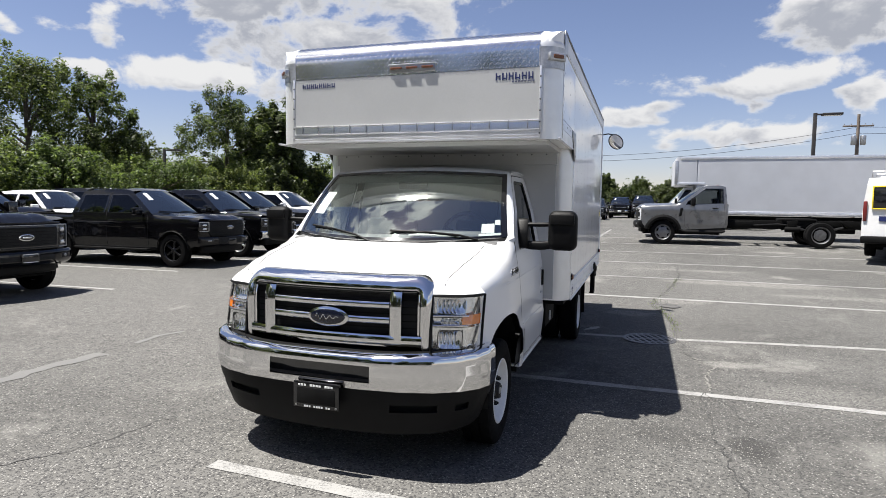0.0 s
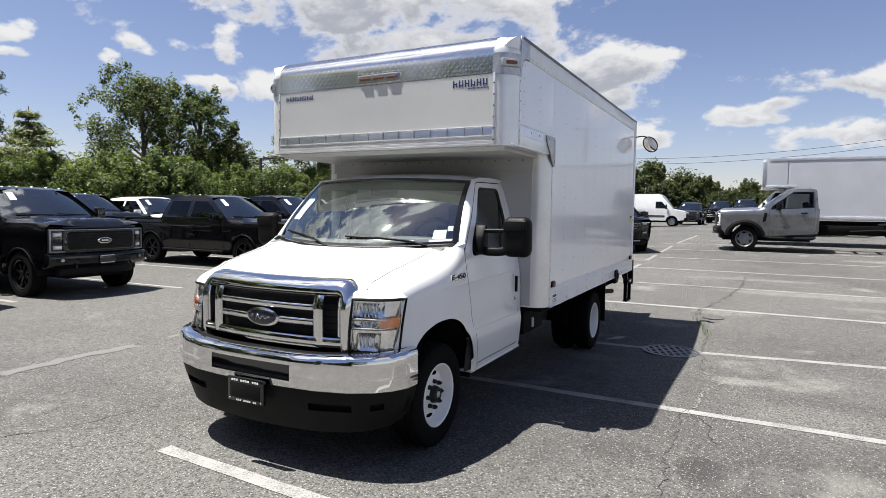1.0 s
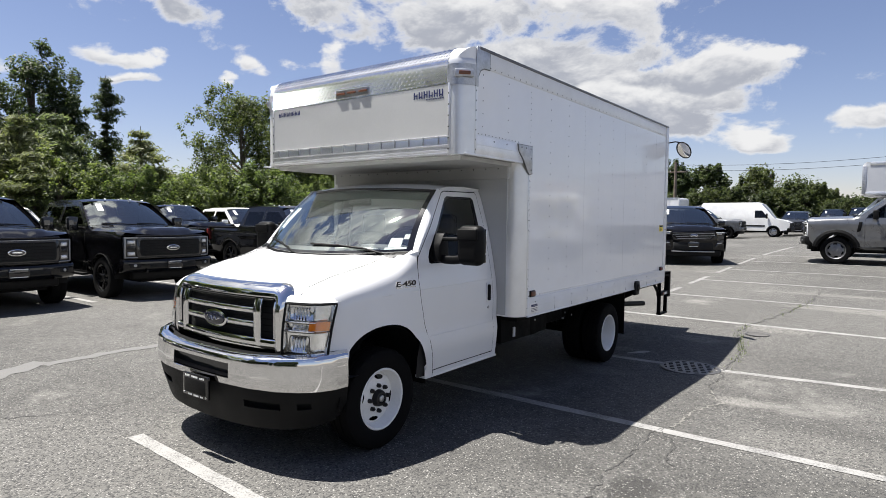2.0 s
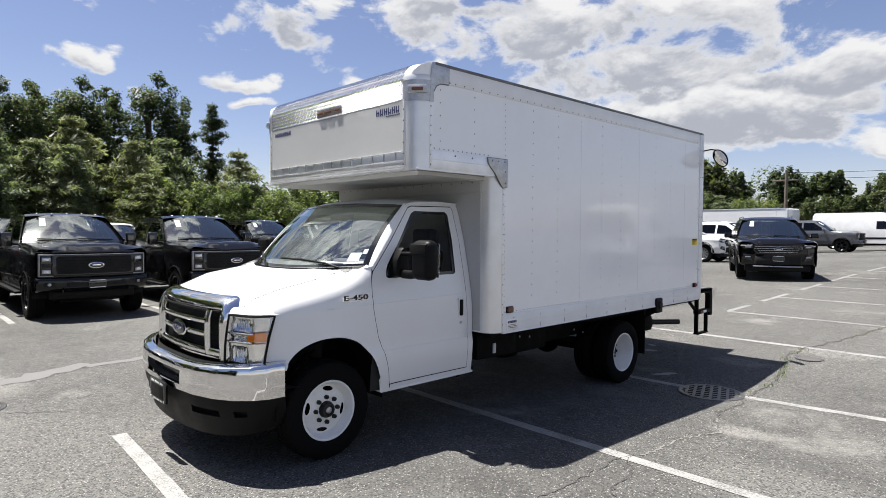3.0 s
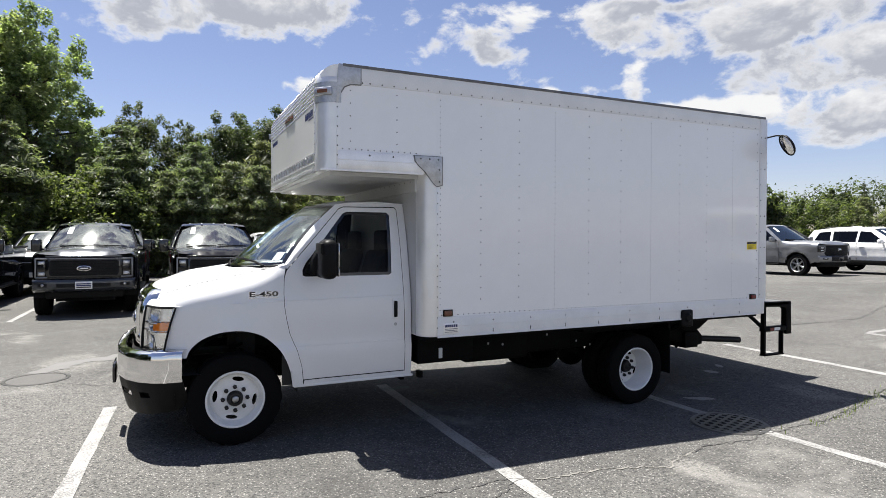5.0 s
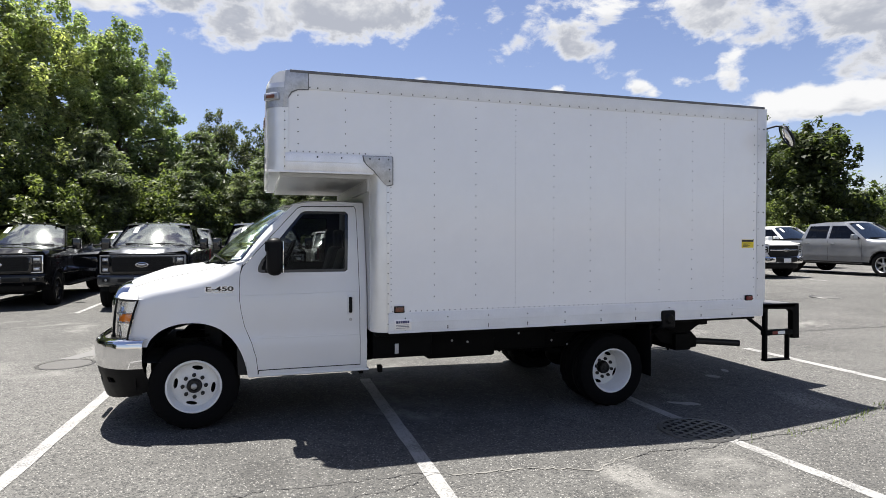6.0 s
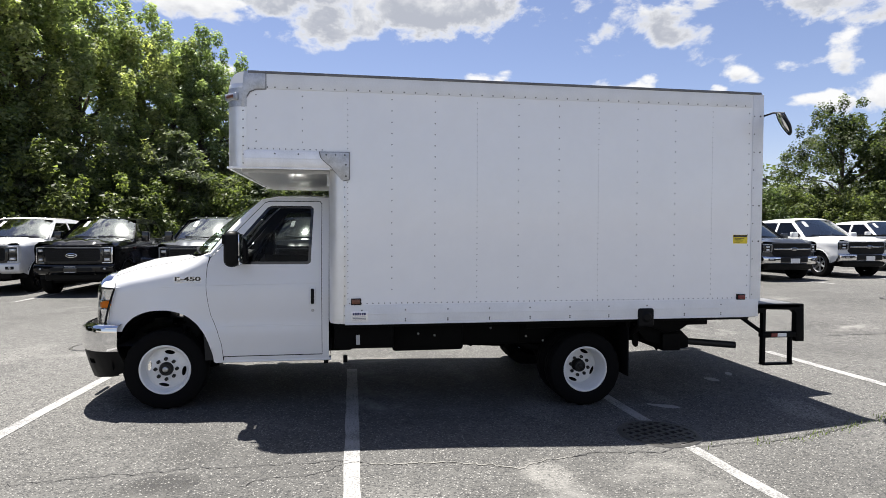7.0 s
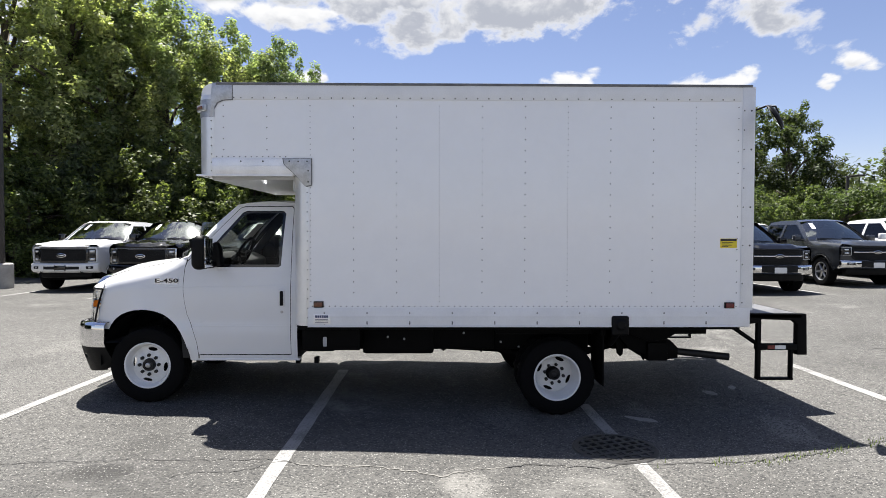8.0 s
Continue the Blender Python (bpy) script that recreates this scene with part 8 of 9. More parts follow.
def build_van(at, label, ladders):
    """High white van seen from behind and from the side; nose at -y."""
    root = thing("van", label, "van", "vans", at=at)
    half = lambda y, z: 1.0 - 0.14 * max(0.0, (z - 1.1) / 1.2) ** 1.5 - 0.08 * max(0.0, -0.5 - y)
    low, high = 0.42, 2.35 if not ladders else 2.05
    line = [(-0.95, 0.5), (-0.98, 0.95), (-0.75, 1.12), (-0.10, 1.25), (0.75, high - 0.10), (1.0, high), (4.55, high - 0.02), (4.65, high - 0.2), (4.68, 0.55), (4.60, low)]
    line += arch_points(3.45, 0.36, low)[::-1] + arch_points(0.0, 0.36, low)[::-1]
    win = [(0.30, 1.30), (1.15, 1.30), (1.15, 1.80), (0.72, 1.80)]
    for s in (1, -1):
        part("side_panel", panel(line, lambda y, z: Vector((s * half(y, z), y, z)), 0.2, [win]), PAINT_CAR_WHITE, root)
        part("side_window", panel(win, lambda y, z: Vector((s * (half(y, z) - 0.006), y, z)), 0.3), DARK_GLASS, root)
        car_wheel(root, s * 0.86, 0.0, 0.36, 0.24, RIM_GREY, 0)
        car_wheel(root, s * 0.86, 3.45, 0.36, 0.24, RIM_GREY, 0)
        part("rub_strip", block(min(s * 0.985, s * 1.012), max(s * 0.985, s * 1.012), 0.5, 2.95, 0.70, 0.80, 0.008), BLACK, root)
        part("tail_lamp", block(min(s * 0.90, s * 0.985), max(s * 0.90, s * 0.985), 4.62, 4.70, 0.95, 1.45, 0.015), RED, root)
        part("headlight", block(min(s * 0.66, s * 0.94), max(s * 0.66, s * 0.94), -0.97, -0.70, 0.85, 1.05, 0.03), RIM_GREY, root)
        part("door_mirror", block(min(s * 1.03, s * 1.22), max(s * 1.03, s * 1.22), 0.34, 0.44, 1.25, 1.60, 0.03), BLACK, root)
    def along(u, v, pts):
        t = u * (len(pts) - 1)
        i = min(int(t), len(pts) - 2)
        y, z = (a + (b2 - a) * (t - i) for a, b2 in zip(pts[i], pts[i + 1]))
        return Vector(((2 * v - 1) * half(y, z), y, z + 0.03 * (1 - (2 * v - 1) ** 2)))
    part("hood", grid(6, 8, lambda u, v: along(u, v, line[1:4])), PAINT_CAR_WHITE, root)
    part("nose", grid(2, 8, lambda u, v: along(u, v, line[0:2])), BLACK, root)
    part("windshield", grid(4, 8, lambda u, v: along(u, v, line[3:5])), DARK_GLASS, root)
    part("roof", grid(6, 8, lambda u, v: along(u, v, line[4:8])), PAINT_CAR_WHITE, root)
    part("back", grid(4, 8, lambda u, v: along(u, v, line[7:9])), PAINT_CAR_WHITE, root)
    for s in (1, -1):
        w = part("rear_window", block(min(s * 0.08, s * 0.78), max(s * 0.08, s * 0.78), 4.66, 4.70, 1.28, 1.80, 0.03), GLOSS, root)
        if ladders:
            for a, b, c, d in ((0.06, 0.80, 1.80, 1.83), (0.06, 0.80, 1.25, 1.28), (0.78, 0.81, 1.25, 1.83), (0.05, 0.08, 1.25, 1.83)):
                part("yellow_trim", block(min(s * a, s * b), max(s * a, s * b), 4.655, 4.706, c, d, 0.004), YELLOW, w)
            part("door_mark", block(min(s * 0.25, s * 0.65), max(s * 0.25, s * 0.65), 4.683, 4.690, 0.95, 1.08), NAVY, w)
    part("rear_bumper", block(-1.0, 1.0, 4.62, 4.85, 0.40, 0.58, 0.04), BLACK, root)
    part("front_bumper", block(-0.98, 0.98, -1.06, -0.8, 0.38, 0.66, 0.05), BLACK, root)
    part("plate_frame", block(-0.16, 0.16, 4.69, 4.70, 0.66, 0.80), YELLOW, root)
    part("underbody", block(-0.8, 0.8, -0.6, 4.5, 0.30, 0.48), FRAME, root)
    part("cabin", block(-0.85, 0.85, 0.1, 4.5, 0.5, 1.2), CABIN, root)
    if ladders:
        for y in (1.4, 3.0, 4.4):
            part("rack_bar", tube([(-0.85, y, high), (-0.85, y, high + 0.16), (0.85, y, high + 0.16), (0.85, y, high)], 0.022, 6), STEEL, root)
        for x in (-0.55, 0.2):
            lad = part("ladder", merge(tube([(x - 0.2, 0.6, high + 0.22), (x - 0.2, 5.3, high + 0.24)], 0.032, 4), tube([(x + 0.2, 0.6, high + 0.22), (x + 0.2, 5.3, high + 0.24)], 0.032, 4)), ORANGE, root, "orange-brown ladder on the roof rack")
            for k in range(14):
                part("rung", tube([(x - 0.2, 0.75 + 0.33 * k, high + 0.22), (x + 0.2, 0.75 + 0.33 * k, high + 0.22)], 0.014, 6), STEEL, lad)


build_van(stand(9.75, 17.7, 159), "white service van with ladders on its roof rack", True)
build_van(stand(-2.6, 43.6, 90), "high white van far back by the woods", False)

# ---- trees, shrubs and woods ----
def leaf_mesh(name, centres, radii, count, size, rng, mat, flat=0.8, shell=0.42, droop=0.0, slim=0.5):
    """count small leaves gathered in lobes; centres (n, 3), radii (n, 3)."""
    centres, radii = np.array(centres, float), np.array(radii, float)
    weight = radii.prod(1) ** (2 / 3)
    pick = rng.choice(len(centres), count, p=weight / weight.sum())
    d = rng.normal(size=(count, 3))
    d /= np.linalg.norm(d, axis=1, keepdims=True)
    r = shell + (1.06 - shell) * rng.random((count, 1)) ** 0.6
    r = np.where(rng.random((count, 1)) < 0.24, r * (1.08 + 0.34 * rng.random((count, 1)) ** 1.5), r)
    p = centres[pick] + d * radii[pick] * r
    n = d * 0.7 + rng.normal(size=(count, 3)) * 0.55 + np.array([0, 0, flat])
    n /= np.linalg.norm(n, axis=1, keepdims=True)
    a = np.cross(n, rng.normal(size=(count, 3)))
    a /= np.linalg.norm(a, axis=1, keepdims=True) + 1e-9
    a[:, 2] -= droop
    b = np.cross(n, a)
    s = size * (0.6 + 0.8 * rng.random((count, 1)))
    v = np.stack([p - a * s * 0.9, p + a * s * 0.5 + b * s * slim, p + a * s * 0.5 - b * s * slim], 1).reshape(-1, 3)
    me = bpy.data.meshes.new(name)
    me.vertices.add(len(v))
    me.vertices.foreach_set("co", v.ravel())
    me.loops.add(3 * count)
    me.loops.foreach_set("vertex_index", np.arange(3 * count, dtype=np.int32))
    me.polygons.add(count)
    me.polygons.foreach_set("loop_start", np.arange(0, 3 * count, 3, dtype=np.int32))
    me.update(calc_edges=True)
    me.materials.append(mat)
    return me


def build_broadleaf(name, label, h, wide, seed, mat, leaves, clear=0.22, size=0.135, category="tree", group="trees along the lot", at=None, lobes=58, lobe=(0.10, 0.25)):
    """Tapered trunk, limbs, and a crown of leafy lobes with gaps between."""
    rng = np.random.default_rng(seed)
    root = thing(name, label, category, group, at=at)
    lean = rng.normal(0, 0.03, 2) * h
    trunk = tube([(0, 0, -0.1), (lean[0] * 0.3, lean[1] * 0.3, h * 0.25), (lean[0], lean[1], h * 0.6), (lean[0] * 1.3, lean[1] * 1.3, h * 0.85)], 0.022 * h, 8, taper=0.2)
    centres, radii = [], []
    k = lobes
    for i in range(k):
        t = (i + 0.5) / k
        z = h * (clear + (0.95 - clear) * t)
        reach = wide * math.sin(math.pi * min(1.0, 0.16 + 0.80 * t)) ** 0.7 * rng.uniform(0.35, 1.0)
        a = i * 2.4 + rng.uniform(-0.5, 0.5)
        c = np.array([lean[0] + reach * math.cos(a), lean[1] + reach * math.sin(a), z])
        r = wide * rng.uniform(*lobe)
        centres.append(c)
        radii.append((r, r, r * rng.uniform(0.6, 0.9)))
        if i % 3 == 0:
            s = 0.12 + 0.55 * t
            base = Vector((lean[0] * s, lean[1] * s, h * (0.10 + 0.62 * t)))
            tube([base, base.lerp(Vector(c), 0.5) + Vector((0, 0, 0.04 * h)), Vector(c)], 0.009 * h, 5, bm=trunk, taper=0.25)
    # loose sprays that break the outline
    for i in range(lobes):
        t = rng.random() ** 0.8
        z = h * (clear + 0.04 + (1.02 - clear) * t)
        reach = wide * math.sin(math.pi * min(1.0, 0.16 + 0.80 * t)) ** 0.7 * rng.uniform(0.85, 1.18)
        a = rng.uniform(0, 2 * math.pi)
        r = wide * rng.uniform(0.05, 0.11)
        up = rng.uniform(0.8, 2.2)
        centres.append(np.array([lean[0] + reach * math.cos(a), lean[1] + reach * math.sin(a), z]))
        radii.append((r, r, r * up))
    part("trunk", trunk, BARK, root)
    crown = new("crown", leaf_mesh("crown", centres, radii, int(leaves * 1.22), size, rng, mat))
    crown.parent = root
    return root


def build_conifer(name, label, h, wide, seed, mat, leaves, ragged=0.3, bare=0.12, at=None, group="trees along the lot", step=(0.028, 0.05), thick=0.10):
    """Straight trunk with whorls of boughs that carry needle sprays."""
    rng = np.random.default_rng(seed)
    root = thing(name, label, "tree", group, at=at)
    trunk = tube([(0, 0, -0.1), (0, 0, h * 0.5), (0, 0, h * 0.98)], 0.017 * h, 8, taper=0.12)
    centres, radii = [], []
    z = bare * h
    while z < h * 0.97:
        t = (z / h - bare) / (1 - bare)
        reach = wide * (1 - t) ** 0.62 + 0.10
        n = int(rng.integers(4, 7))
        reach *= rng.uniform(1 - 1.2 * ragged, 1.1)
        for i in range(n):
            a = 2 * math.pi * (i + rng.random()) / n
            q = reach * rng.uniform(1 - ragged, 1.0)
            rise = rng.uniform(-0.12, 0.30)
            tip = Vector((q * math.cos(a), q * math.sin(a), z + rise * q))
            tube([(0, 0, z), tip * 0.6 + Vector((0, 0, 0.4 * z + 0.02)), tip], 0.02 + 0.003 * h * (1 - t), 4, bm=trunk, taper=0.3)
            for f in (0.4, 0.7, 0.95):
                c = np.array([q * f * math.cos(a), q * f * math.sin(a), z + rise * q * f])
                centres.append(c)
                side_r = rng.uniform(0.13, 0.27) * reach + 0.10
                radii.append((side_r, side_r, (thick * reach + 0.08) * rng.uniform(0.7, 1.5)))
        z += h * rng.uniform(*step)
    part("trunk", trunk, BARK, root)
    crown = new("crown", leaf_mesh("crown", centres, radii, int(leaves * 1.3), 0.15, rng, mat, 0.75, 0.15, 0.15, 0.17))
    crown.parent = root
    return root


def tree_at(x, y, scale, turn, lift=0.0):
    return pose(x, y, ground_z(x, y) + lift, 0, 0, turn) @ Matrix.Diagonal((scale * random.uniform(0.93, 1.07), scale * random.uniform(0.93, 1.07), scale, 1))


# one of each kind, built at its own place; the rest are copies
OAK = build_broadleaf("broadleaf_tree", "tall broadleaf tree in full leaf behind the parked pickups", 11.0, 4.3, 3, LEAF, 26000, 0.05, 0.12, at=tree_at(-31.6, 21.5, 0.88, 0), lobe=(0.12, 0.27))
MAPLE = build_broadleaf("broadleaf_tree", "tall dense broadleaf tree with deep green leaves", 11.0, 4.2, 8, LEAF_DEEP, 25000, 0.06, 0.12, at=tree_at(-36.0, 5.6, 0.85, 20))
build_broadleaf("broadleaf_tree", "upright broadleaf tree with bright leaves", 11.0, 3.4, 15, LEAF, 16000, 0.06, at=tree_at(-31.0, 25.4, 0.84, 70))
PINE = build_conifer("conifer_tree", "tall open pine with layered boughs", 10.0, 2.2, 5, NEEDLE, 17000, 0.62, 0.10, at=tree_at(-33.2, 13.2, 0.99, 0), step=(0.022, 0.042), thick=0.10)
SPRUCE = build_conifer("conifer_tree", "dark dense conifer behind the pickups", 10.0, 3.3, 9, NEEDLE, 17000, 0.5, 0.05, at=tree_at(-34.2, 7.4, 1.02, 40), step=(0.035, 0.06), thick=0.09)
DARK = build_broadleaf("broadleaf_tree", "tall dark tree with heavy layered foliage behind the pickups", 11.0, 3.1, 44, NEEDLE, 28000, 0.08, 0.105, at=tree_at(-33.6, 9.4, 0.92, 0), lobe=(0.12, 0.30))
LINDEN = build_broadleaf("broadleaf_tree", "tall broadleaf tree with olive leaves, sunlight put into their colour", 11.0, 3.9, 51, LEAF_SUN_TONE, 30000, 0.08, 0.098, at=tree_at(-25.4, -11.4, 1.10, 20), lobes=90, lobe=(0.08, 0.19))
POPLAR = build_broadleaf("broadleaf_tree", "upright broadleaf tree with pale leaves, sunlight put into their colour", 11.0, 3.0, 57, LEAF_SUN_TONE, 27000, 0.08, 0.098, at=tree_at(-28.6, -8.2, 1.06, 70), lobes=80, lobe=(0.09, 0.2))
SAPLING = build_conifer("young_conifer", "young light green pine at the edge of the lot", 5.0, 2.2, 21, PINE_YOUNG, 9500, 0.45, 0.03, at=tree_at(-25.4, -0.4, 1.05, 10), group="young trees at the edge", step=(0.05, 0.085), thick=0.07)
SHRUB = build_broadleaf("shrub", "light green shrub at the edge of the lot", 3.6, 2.0, 30, YOUNG, 10500, 0.02, 0.080, "shrub", "shrubs at the edge", tree_at(-26.0, 18.5, 1.15, 0))
THICKET = build_broadleaf("shrub", "dense olive green shrub at the edge of the lot", 3.4, 2.3, 33, YOUNG, 10500, 0.0, 0.080, "shrub", "shrubs at the edge", tree_at(-25.5, 25.0, 1.15, 0))

FAR_OAK = build_broadleaf("broadleaf_tree", "broadleaf tree in full leaf far behind the lot", 11.0, 4.3, 63, LEAF_FAR, 11000, 0.02, 0.30, at=tree_at(-24.5, 34.5, 0.77, 10), lobe=(0.16, 0.32))
FAR_MAPLE = build_broadleaf("broadleaf_tree", "deep green broadleaf tree far behind the lot", 11.0, 4.2, 68, LEAF_FAR, 11000, 0.02, 0.30, at=tree_at(-23.2, 63.5, 0.78, 20), lobe=(0.16, 0.30))

WEST_TALL = ((OAK, -29.6, 26.9, 0.64), (MAPLE, -26.9, 32.3, 0.96), (MAPLE, -25.1, 35.8, 0.72), (DARK, -32.9, 3.4, 0.86), (SPRUCE, -33.4, 11.4, 0.80), (PINE, -32.4, 10.9, 0.86),
             (DARK, -34.6, 0.9, 0.84), (MAPLE, -34.3, -3.6, 0.80), (DARK, -34.2, -1.4, 0.90), (DARK, -33.8, 5.5, 0.93))
for kind, x, y, k in WEST_TALL:
    copy_thing(kind, tree_at(x, y, k, random.uniform(0, 360)))
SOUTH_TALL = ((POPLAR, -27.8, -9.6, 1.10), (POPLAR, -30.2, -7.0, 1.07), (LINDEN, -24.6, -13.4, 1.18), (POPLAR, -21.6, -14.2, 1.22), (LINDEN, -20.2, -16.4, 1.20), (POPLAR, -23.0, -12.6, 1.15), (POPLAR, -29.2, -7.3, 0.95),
              # unseen row added to the south, a dark reflection for tread plate and chrome
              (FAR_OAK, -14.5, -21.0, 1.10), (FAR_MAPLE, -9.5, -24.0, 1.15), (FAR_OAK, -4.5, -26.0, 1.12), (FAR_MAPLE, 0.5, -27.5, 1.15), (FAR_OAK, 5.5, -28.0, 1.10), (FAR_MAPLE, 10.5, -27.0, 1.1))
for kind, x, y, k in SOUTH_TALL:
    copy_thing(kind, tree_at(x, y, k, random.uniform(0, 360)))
NORTH_TALL = ((FAR_OAK, -26.0, 50.0, 0.62), (SPRUCE, -21.5, 47.0, 0.55), (FAR_OAK, -29.0, 70.0, 0.62), (FAR_MAPLE, -21.6, 68.0, 0.88), (FAR_OAK, -17.8, 74.0, 0.95),
              (FAR_MAPLE, -14.0, 76.0, 0.9), (FAR_MAPLE, -10.2, 85.0, 0.9), (FAR_OAK, -7.0, 92.0, 0.75), (FAR_MAPLE, -3.0, 100.0, 0.62), (FAR_OAK, 2.0, 110.0, 0.7), (FAR_MAPLE, 8.0, 112.0, 0.65), (FAR_OAK, -26.0, 62.0, 0.7), (FAR_OAK, -33.0, 45.0, 0.7), (FAR_MAPLE, 16.0, 110.0, 0.6))
for kind, x, y, k in NORTH_TALL:
    copy_thing(kind, tree_at(x, y, k, random.uniform(0, 360)))
# undergrowth along the edge of the lot
rng_edge = random.Random(4)
for k in range(46):
    t = k / 45
    x = curve_at([(0, -19.5), (0.2, -25.0), (0.62, -26.2), (0.8, -23.0), (1.0, -15.0)], t) + rng_edge.uniform(-1.2, 0.6)
    y = curve_at([(0, -15.5), (0.2, -7.0), (0.62, 24.0), (0.8, 38.0), (1.0, 58.0)], t) + rng_edge.uniform(-0.7, 0.7)
    kind = rng_edge.choice((SHRUB, SHRUB, THICKET, THICKET, SAPLING)) if not (-5 < y < 9) else rng_edge.choice((SAPLING, SAPLING, SAPLING, THICKET, SHRUB))
    copy_thing(kind, tree_at(x, y, rng_edge.uniform(0.75, 1.15), rng_edge.uniform(0, 360)))
for k in range(16):
    x, y = -19.0 + 1.9 * k + rng_edge.uniform(-0.6, 0.6), 60.0 + 1.2 * k + rng_edge.uniform(-1, 1)
    copy_thing(rng_edge.choice((FAR_OAK, FAR_MAPLE)), tree_at(x, y, rng_edge.uniform(0.34, 0.56), rng_edge.uniform(0, 360)))
for x, y, k in ((-1.2, 65.5, 0.32), (0.6, 66.5, 0.34), (2.4, 66.8, 0.31), (4.3, 68.0, 0.36), (6.2, 68.5, 0.32), (8.0, 69.0, 0.33), (6.5, 84.0, 0.56)):
    copy_thing(FAR_MAPLE, tree_at(x, y, k, rng_edge.uniform(0, 360)))


for k in range(15):
    t = k / 14
    x, y = -27.5 + 10.5 * t + rng_edge.uniform(-0.6, 0.6), -3.2 - 10.6 * t + rng_edge.uniform(-0.6, 0.6)
    copy_thing(rng_edge.choice((SHRUB, THICKET, SAPLING)), tree_at(x, y, rng_edge.uniform(0.9, 1.35), rng_edge.uniform(0, 360)))


for x, y, k in ((-27.4, -4.6, 1.30), (-26.8, -2.4, 1.45), (-27.6, 0.9, 1.35), (-26.6, 2.6, 1.15), (-27.8, 4.4, 1.42), (-27.0, 6.8, 1.22), (-28.0, 8.6, 1.30), (-27.2, 12.2, 1.2)):
    copy_thing(SAPLING, tree_at(x, y, k, rng_edge.uniform(0, 360)))


def build_far_woods():
    """The wooded ridge beyond the lot."""
    rng = np.random.default_rng(77)
    centres, radii = [], []
    for k in range(420):
        a = radians(rng.uniform(-40, 150))
        d = rng.uniform(52, 62) if radians(62) < a < radians(150) else rng.uniform(120, 150)
        if radians(35) < a <= radians(62):
            d = rng.uniform(60, 90)
        x, y = -math.sin(a) * d, math.cos(a) * d
        top = 6.5 if a > radians(35) else curve_at([(-40, 5.0), (-5, 5.5), (2, 6.0), (6, 9.5), (10, 12.0), (20, 12.5), (35, 10.0)], math.degrees(a))
        z = rng.uniform(0.15, 1.0) * top
        r = rng.uniform(1.6, 3.0)
        centres.append((x, y, ground_z(x, y) + z))
        radii.append((r * 1.3, r * 1.3, r))
    me = leaf_mesh("far_woods", centres, radii, 110000, 0.34, rng, LEAF_FAR)
    tagged(new("far_woods", me), "wooded ridge in full summer leaf beyond the lot", "woods", kind="stuff")


build_far_woods()


def build_verge():
    """Leaf litter under the trees, a hand's width over the asphalt's edge."""
    edge = [(-12.0, -17.5), (-19.0, -13.2), (-24.4, -6.0), (-24.8, 24.0), (-21.5, 38.0), (-15.0, 56.0), (-5.0, 66.0), (12.0, 78.0), (60.0, 84.0)]
    b = bmesh.new()
    rows = []
    for x, y in edge:
        d = Vector((x + 2.0, y - 20.0)).normalized()
        row = []
        for r, dz in ((0.0, 0.0), (0.15, 0.08), (1.5, 0.12), (8.0, 0.25), (60.0, 1.0), (300.0, 3.0)):
            px, py = x + d.x * r, y + d.y * r
            row.append(b.verts.new((px, py, ground_z(px, py) + dz)))
        rows.append(row)
    for r0, r1 in zip(rows, rows[1:]):
        for i in range(5):
            b.faces.new((r0[i], r0[i + 1], r1[i + 1], r1[i]))
    bmesh.ops.recalc_face_normals(b, faces=b.faces)
    if sum(f.normal.z for f in b.faces) < 0:
        bmesh.ops.reverse_faces(b, faces=b.faces)
    tagged(part("verge", b, PLANT_FLOOR), "planted strip of soil and leaf litter under the trees", "verge", kind="structure")


build_verge()

# ---- poles and wires ----
def build_lamp_post(x, y, h, turn, arm=1.0, base=True, label="dark lot lamp post with a flat head"):
    root = thing("lamp_post", label, "lamp post", "lamp posts", at=stand(x, y, turn))
    part("pole", slab([(-0.065, -0.065), (0.065, -0.065), (0.065, 0.065), (-0.065, 0.065)], 0.5 if base else 0.0, h, "z", 0.006), POLE, root)
    part("arm", block(0, arm * 0.45, -0.03, 0.03, h - 0.10, h - 0.03, 0.006), POLE, root)
    head = part("lamp_head", block(arm * 0.35, arm * 0.35 + 0.75, -0.17, 0.17, h - 0.12, h - 0.02, 0.02), POLE, root)
    part("diffuser", block(arm * 0.35 + 0.06, arm * 0.35 + 0.70, -0.14, 0.14, h - 0.128, h - 0.119), PAPER, head)
    if base:
        part("footing", lathe([(0.001, 0.75), (0.27, 0.75), (0.30, 0.72), (0.30, -0.1)], "z", 24), CONCRETE, root, "round concrete footing")


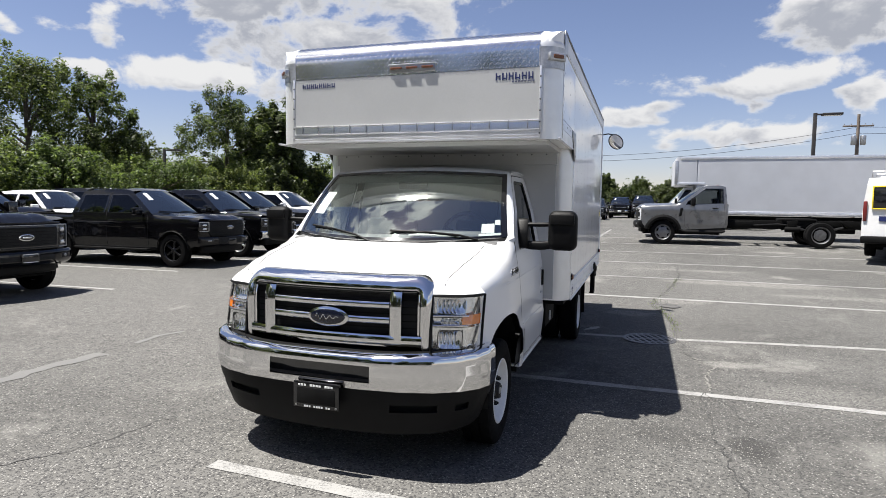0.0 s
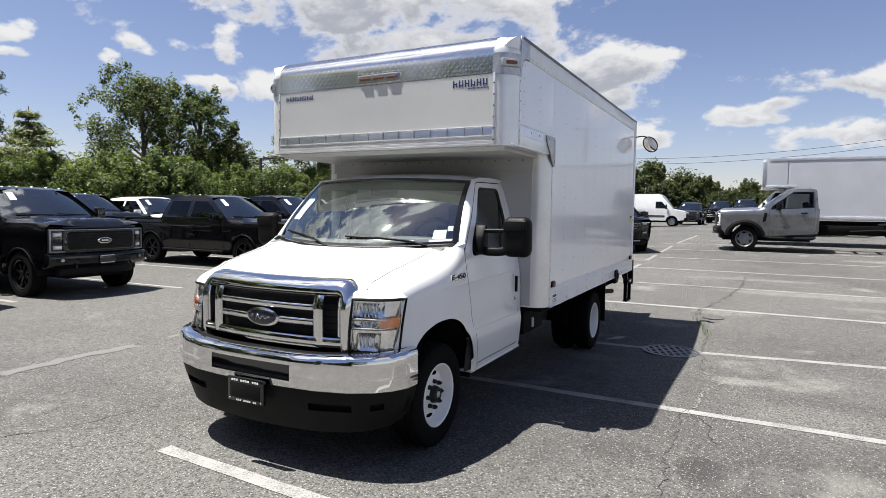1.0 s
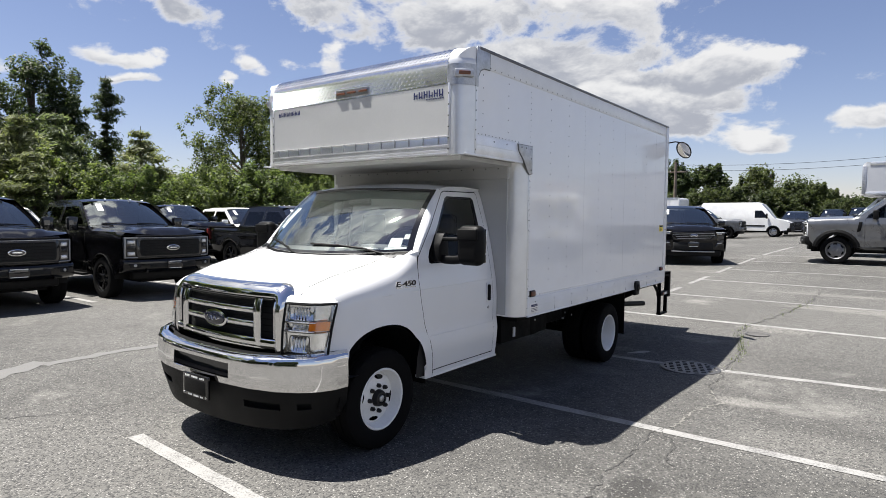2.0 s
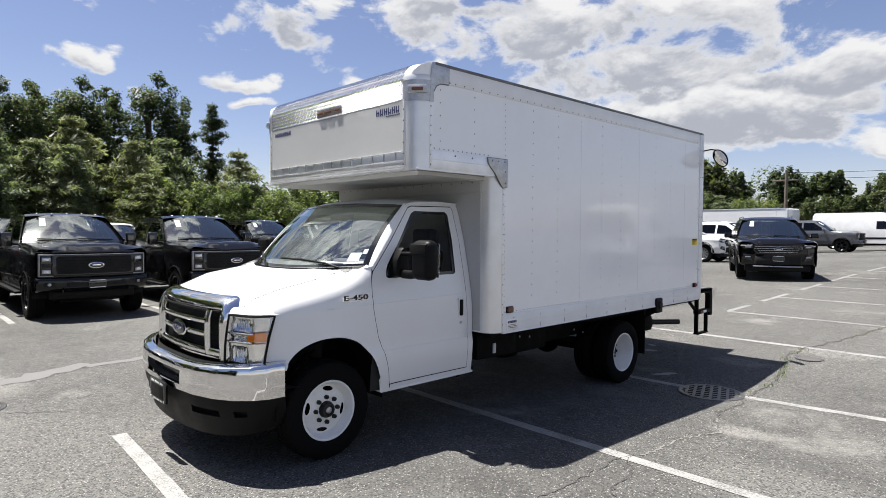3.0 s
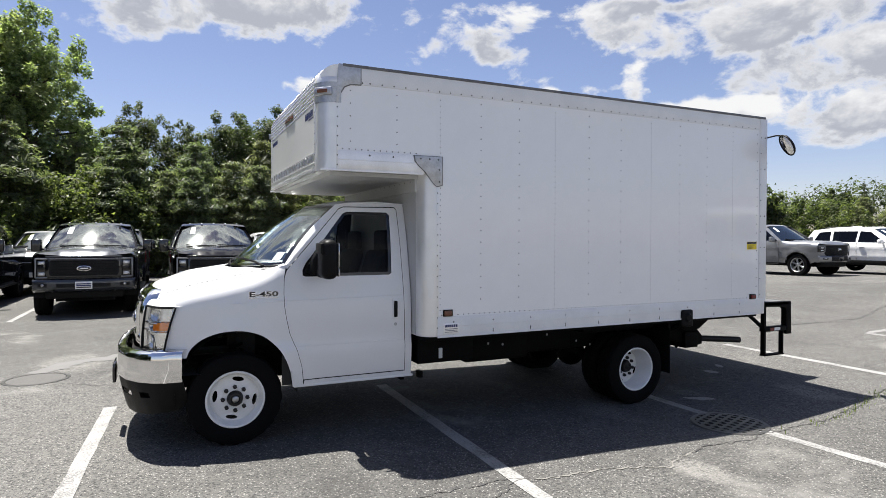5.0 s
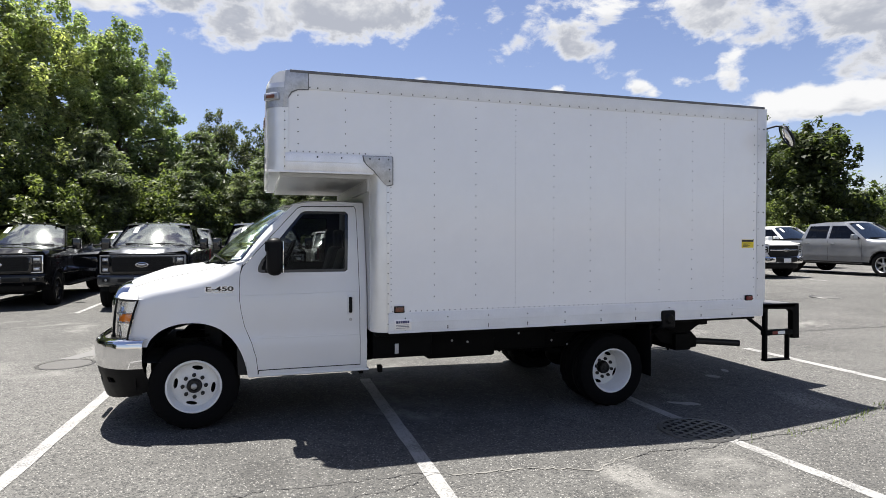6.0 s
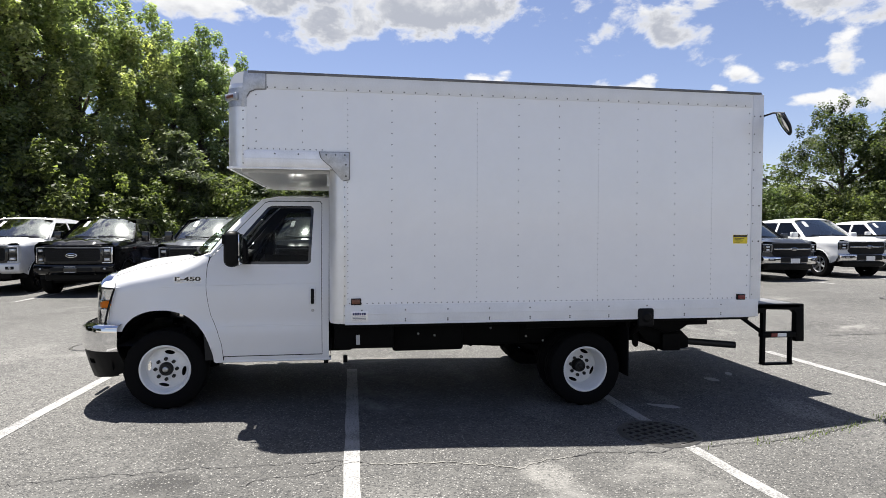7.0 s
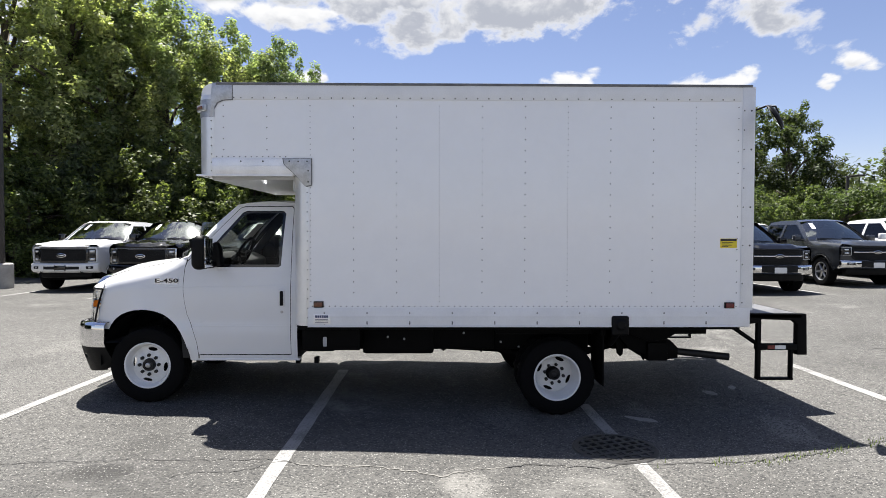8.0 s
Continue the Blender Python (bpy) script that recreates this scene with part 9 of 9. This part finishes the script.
build_lamp_post(-11.6, -10.4, 6.2, 0, 1.0)
build_lamp_post(8.7, 25.3, 5.2, 0, 0.7, False)
build_lamp_post(-25.6, 25.2, 4.6, 0, 1.0, False)
build_lamp_post(-30.3, 28.4, 5.0, 0, 0.7, False)


def build_wire_pole(x, y, h, gear):
    root = thing("utility_pole", "weathered timber utility pole with wires", "utility pole", "utility poles", at=stand(x, y, 0))
    part("pole", lathe([(0.16, -0.2), (0.15, h * 0.5), (0.11, h), (0.001, h)], "z", 12), TIMBER, root)
    arm = part("cross_arm", block(-1.1, 1.1, -0.06, 0.06, h - 1.0, h - 0.88, 0.01), TIMBER, root)
    for k in (-1.0, -0.5, 0.5, 1.0):
        part("insulator", lathe([(0.001, 0.14), (0.04, 0.13), (0.03, 0.06), (0.05, 0.0)], "z", 10, m=Matrix.Translation((k, 0, h - 0.88))), STEEL, arm)
    if gear:
        for k in (-0.32, 0.34):
            part("transformer", lathe([(0.001, 0.75), (0.19, 0.75), (0.21, 0.70), (0.21, 0.05), (0.18, 0), (0.001, 0)], "z", 16, m=Matrix.Translation((k, -0.2, h - 2.5))), STEEL, root)


build_wire_pole(18.5, 53.7, 8.8, True)
build_wire_pole(-9.0, 84.5, 7.2, False)
build_wire_pole(-12.9, 56.0, 6.8, False)


def build_wire(a, b, sag):
    pts = [Vector(a).lerp(Vector(b), k / 16) - Vector((0, 0, sag * 4 * (k / 16) * (1 - k / 16))) for k in range(17)]
    ob = part("overhead_wire", tube(pts, 0.015, 5), FRAME)
    tagged(ob, "thin dark overhead wire between utility poles", "wire", "overhead wires")


for dz in (0.0, -0.5):
    build_wire((18.5, 53.7, 8.5 + dz), (-12.9, 56.0, 6.9 + dz), 1.0)
    build_wire((18.5, 53.7, 8.5 + dz), (60.0, 50.0, 9.5 + dz), 0.8)
build_wire((-12.9, 56.0, 6.4), (-60.0, 60.0, 8.0), 1.2)
build_wire((-12.9, 56.0, 5.9), (-60.0, 60.0, 7.2), 1.2)
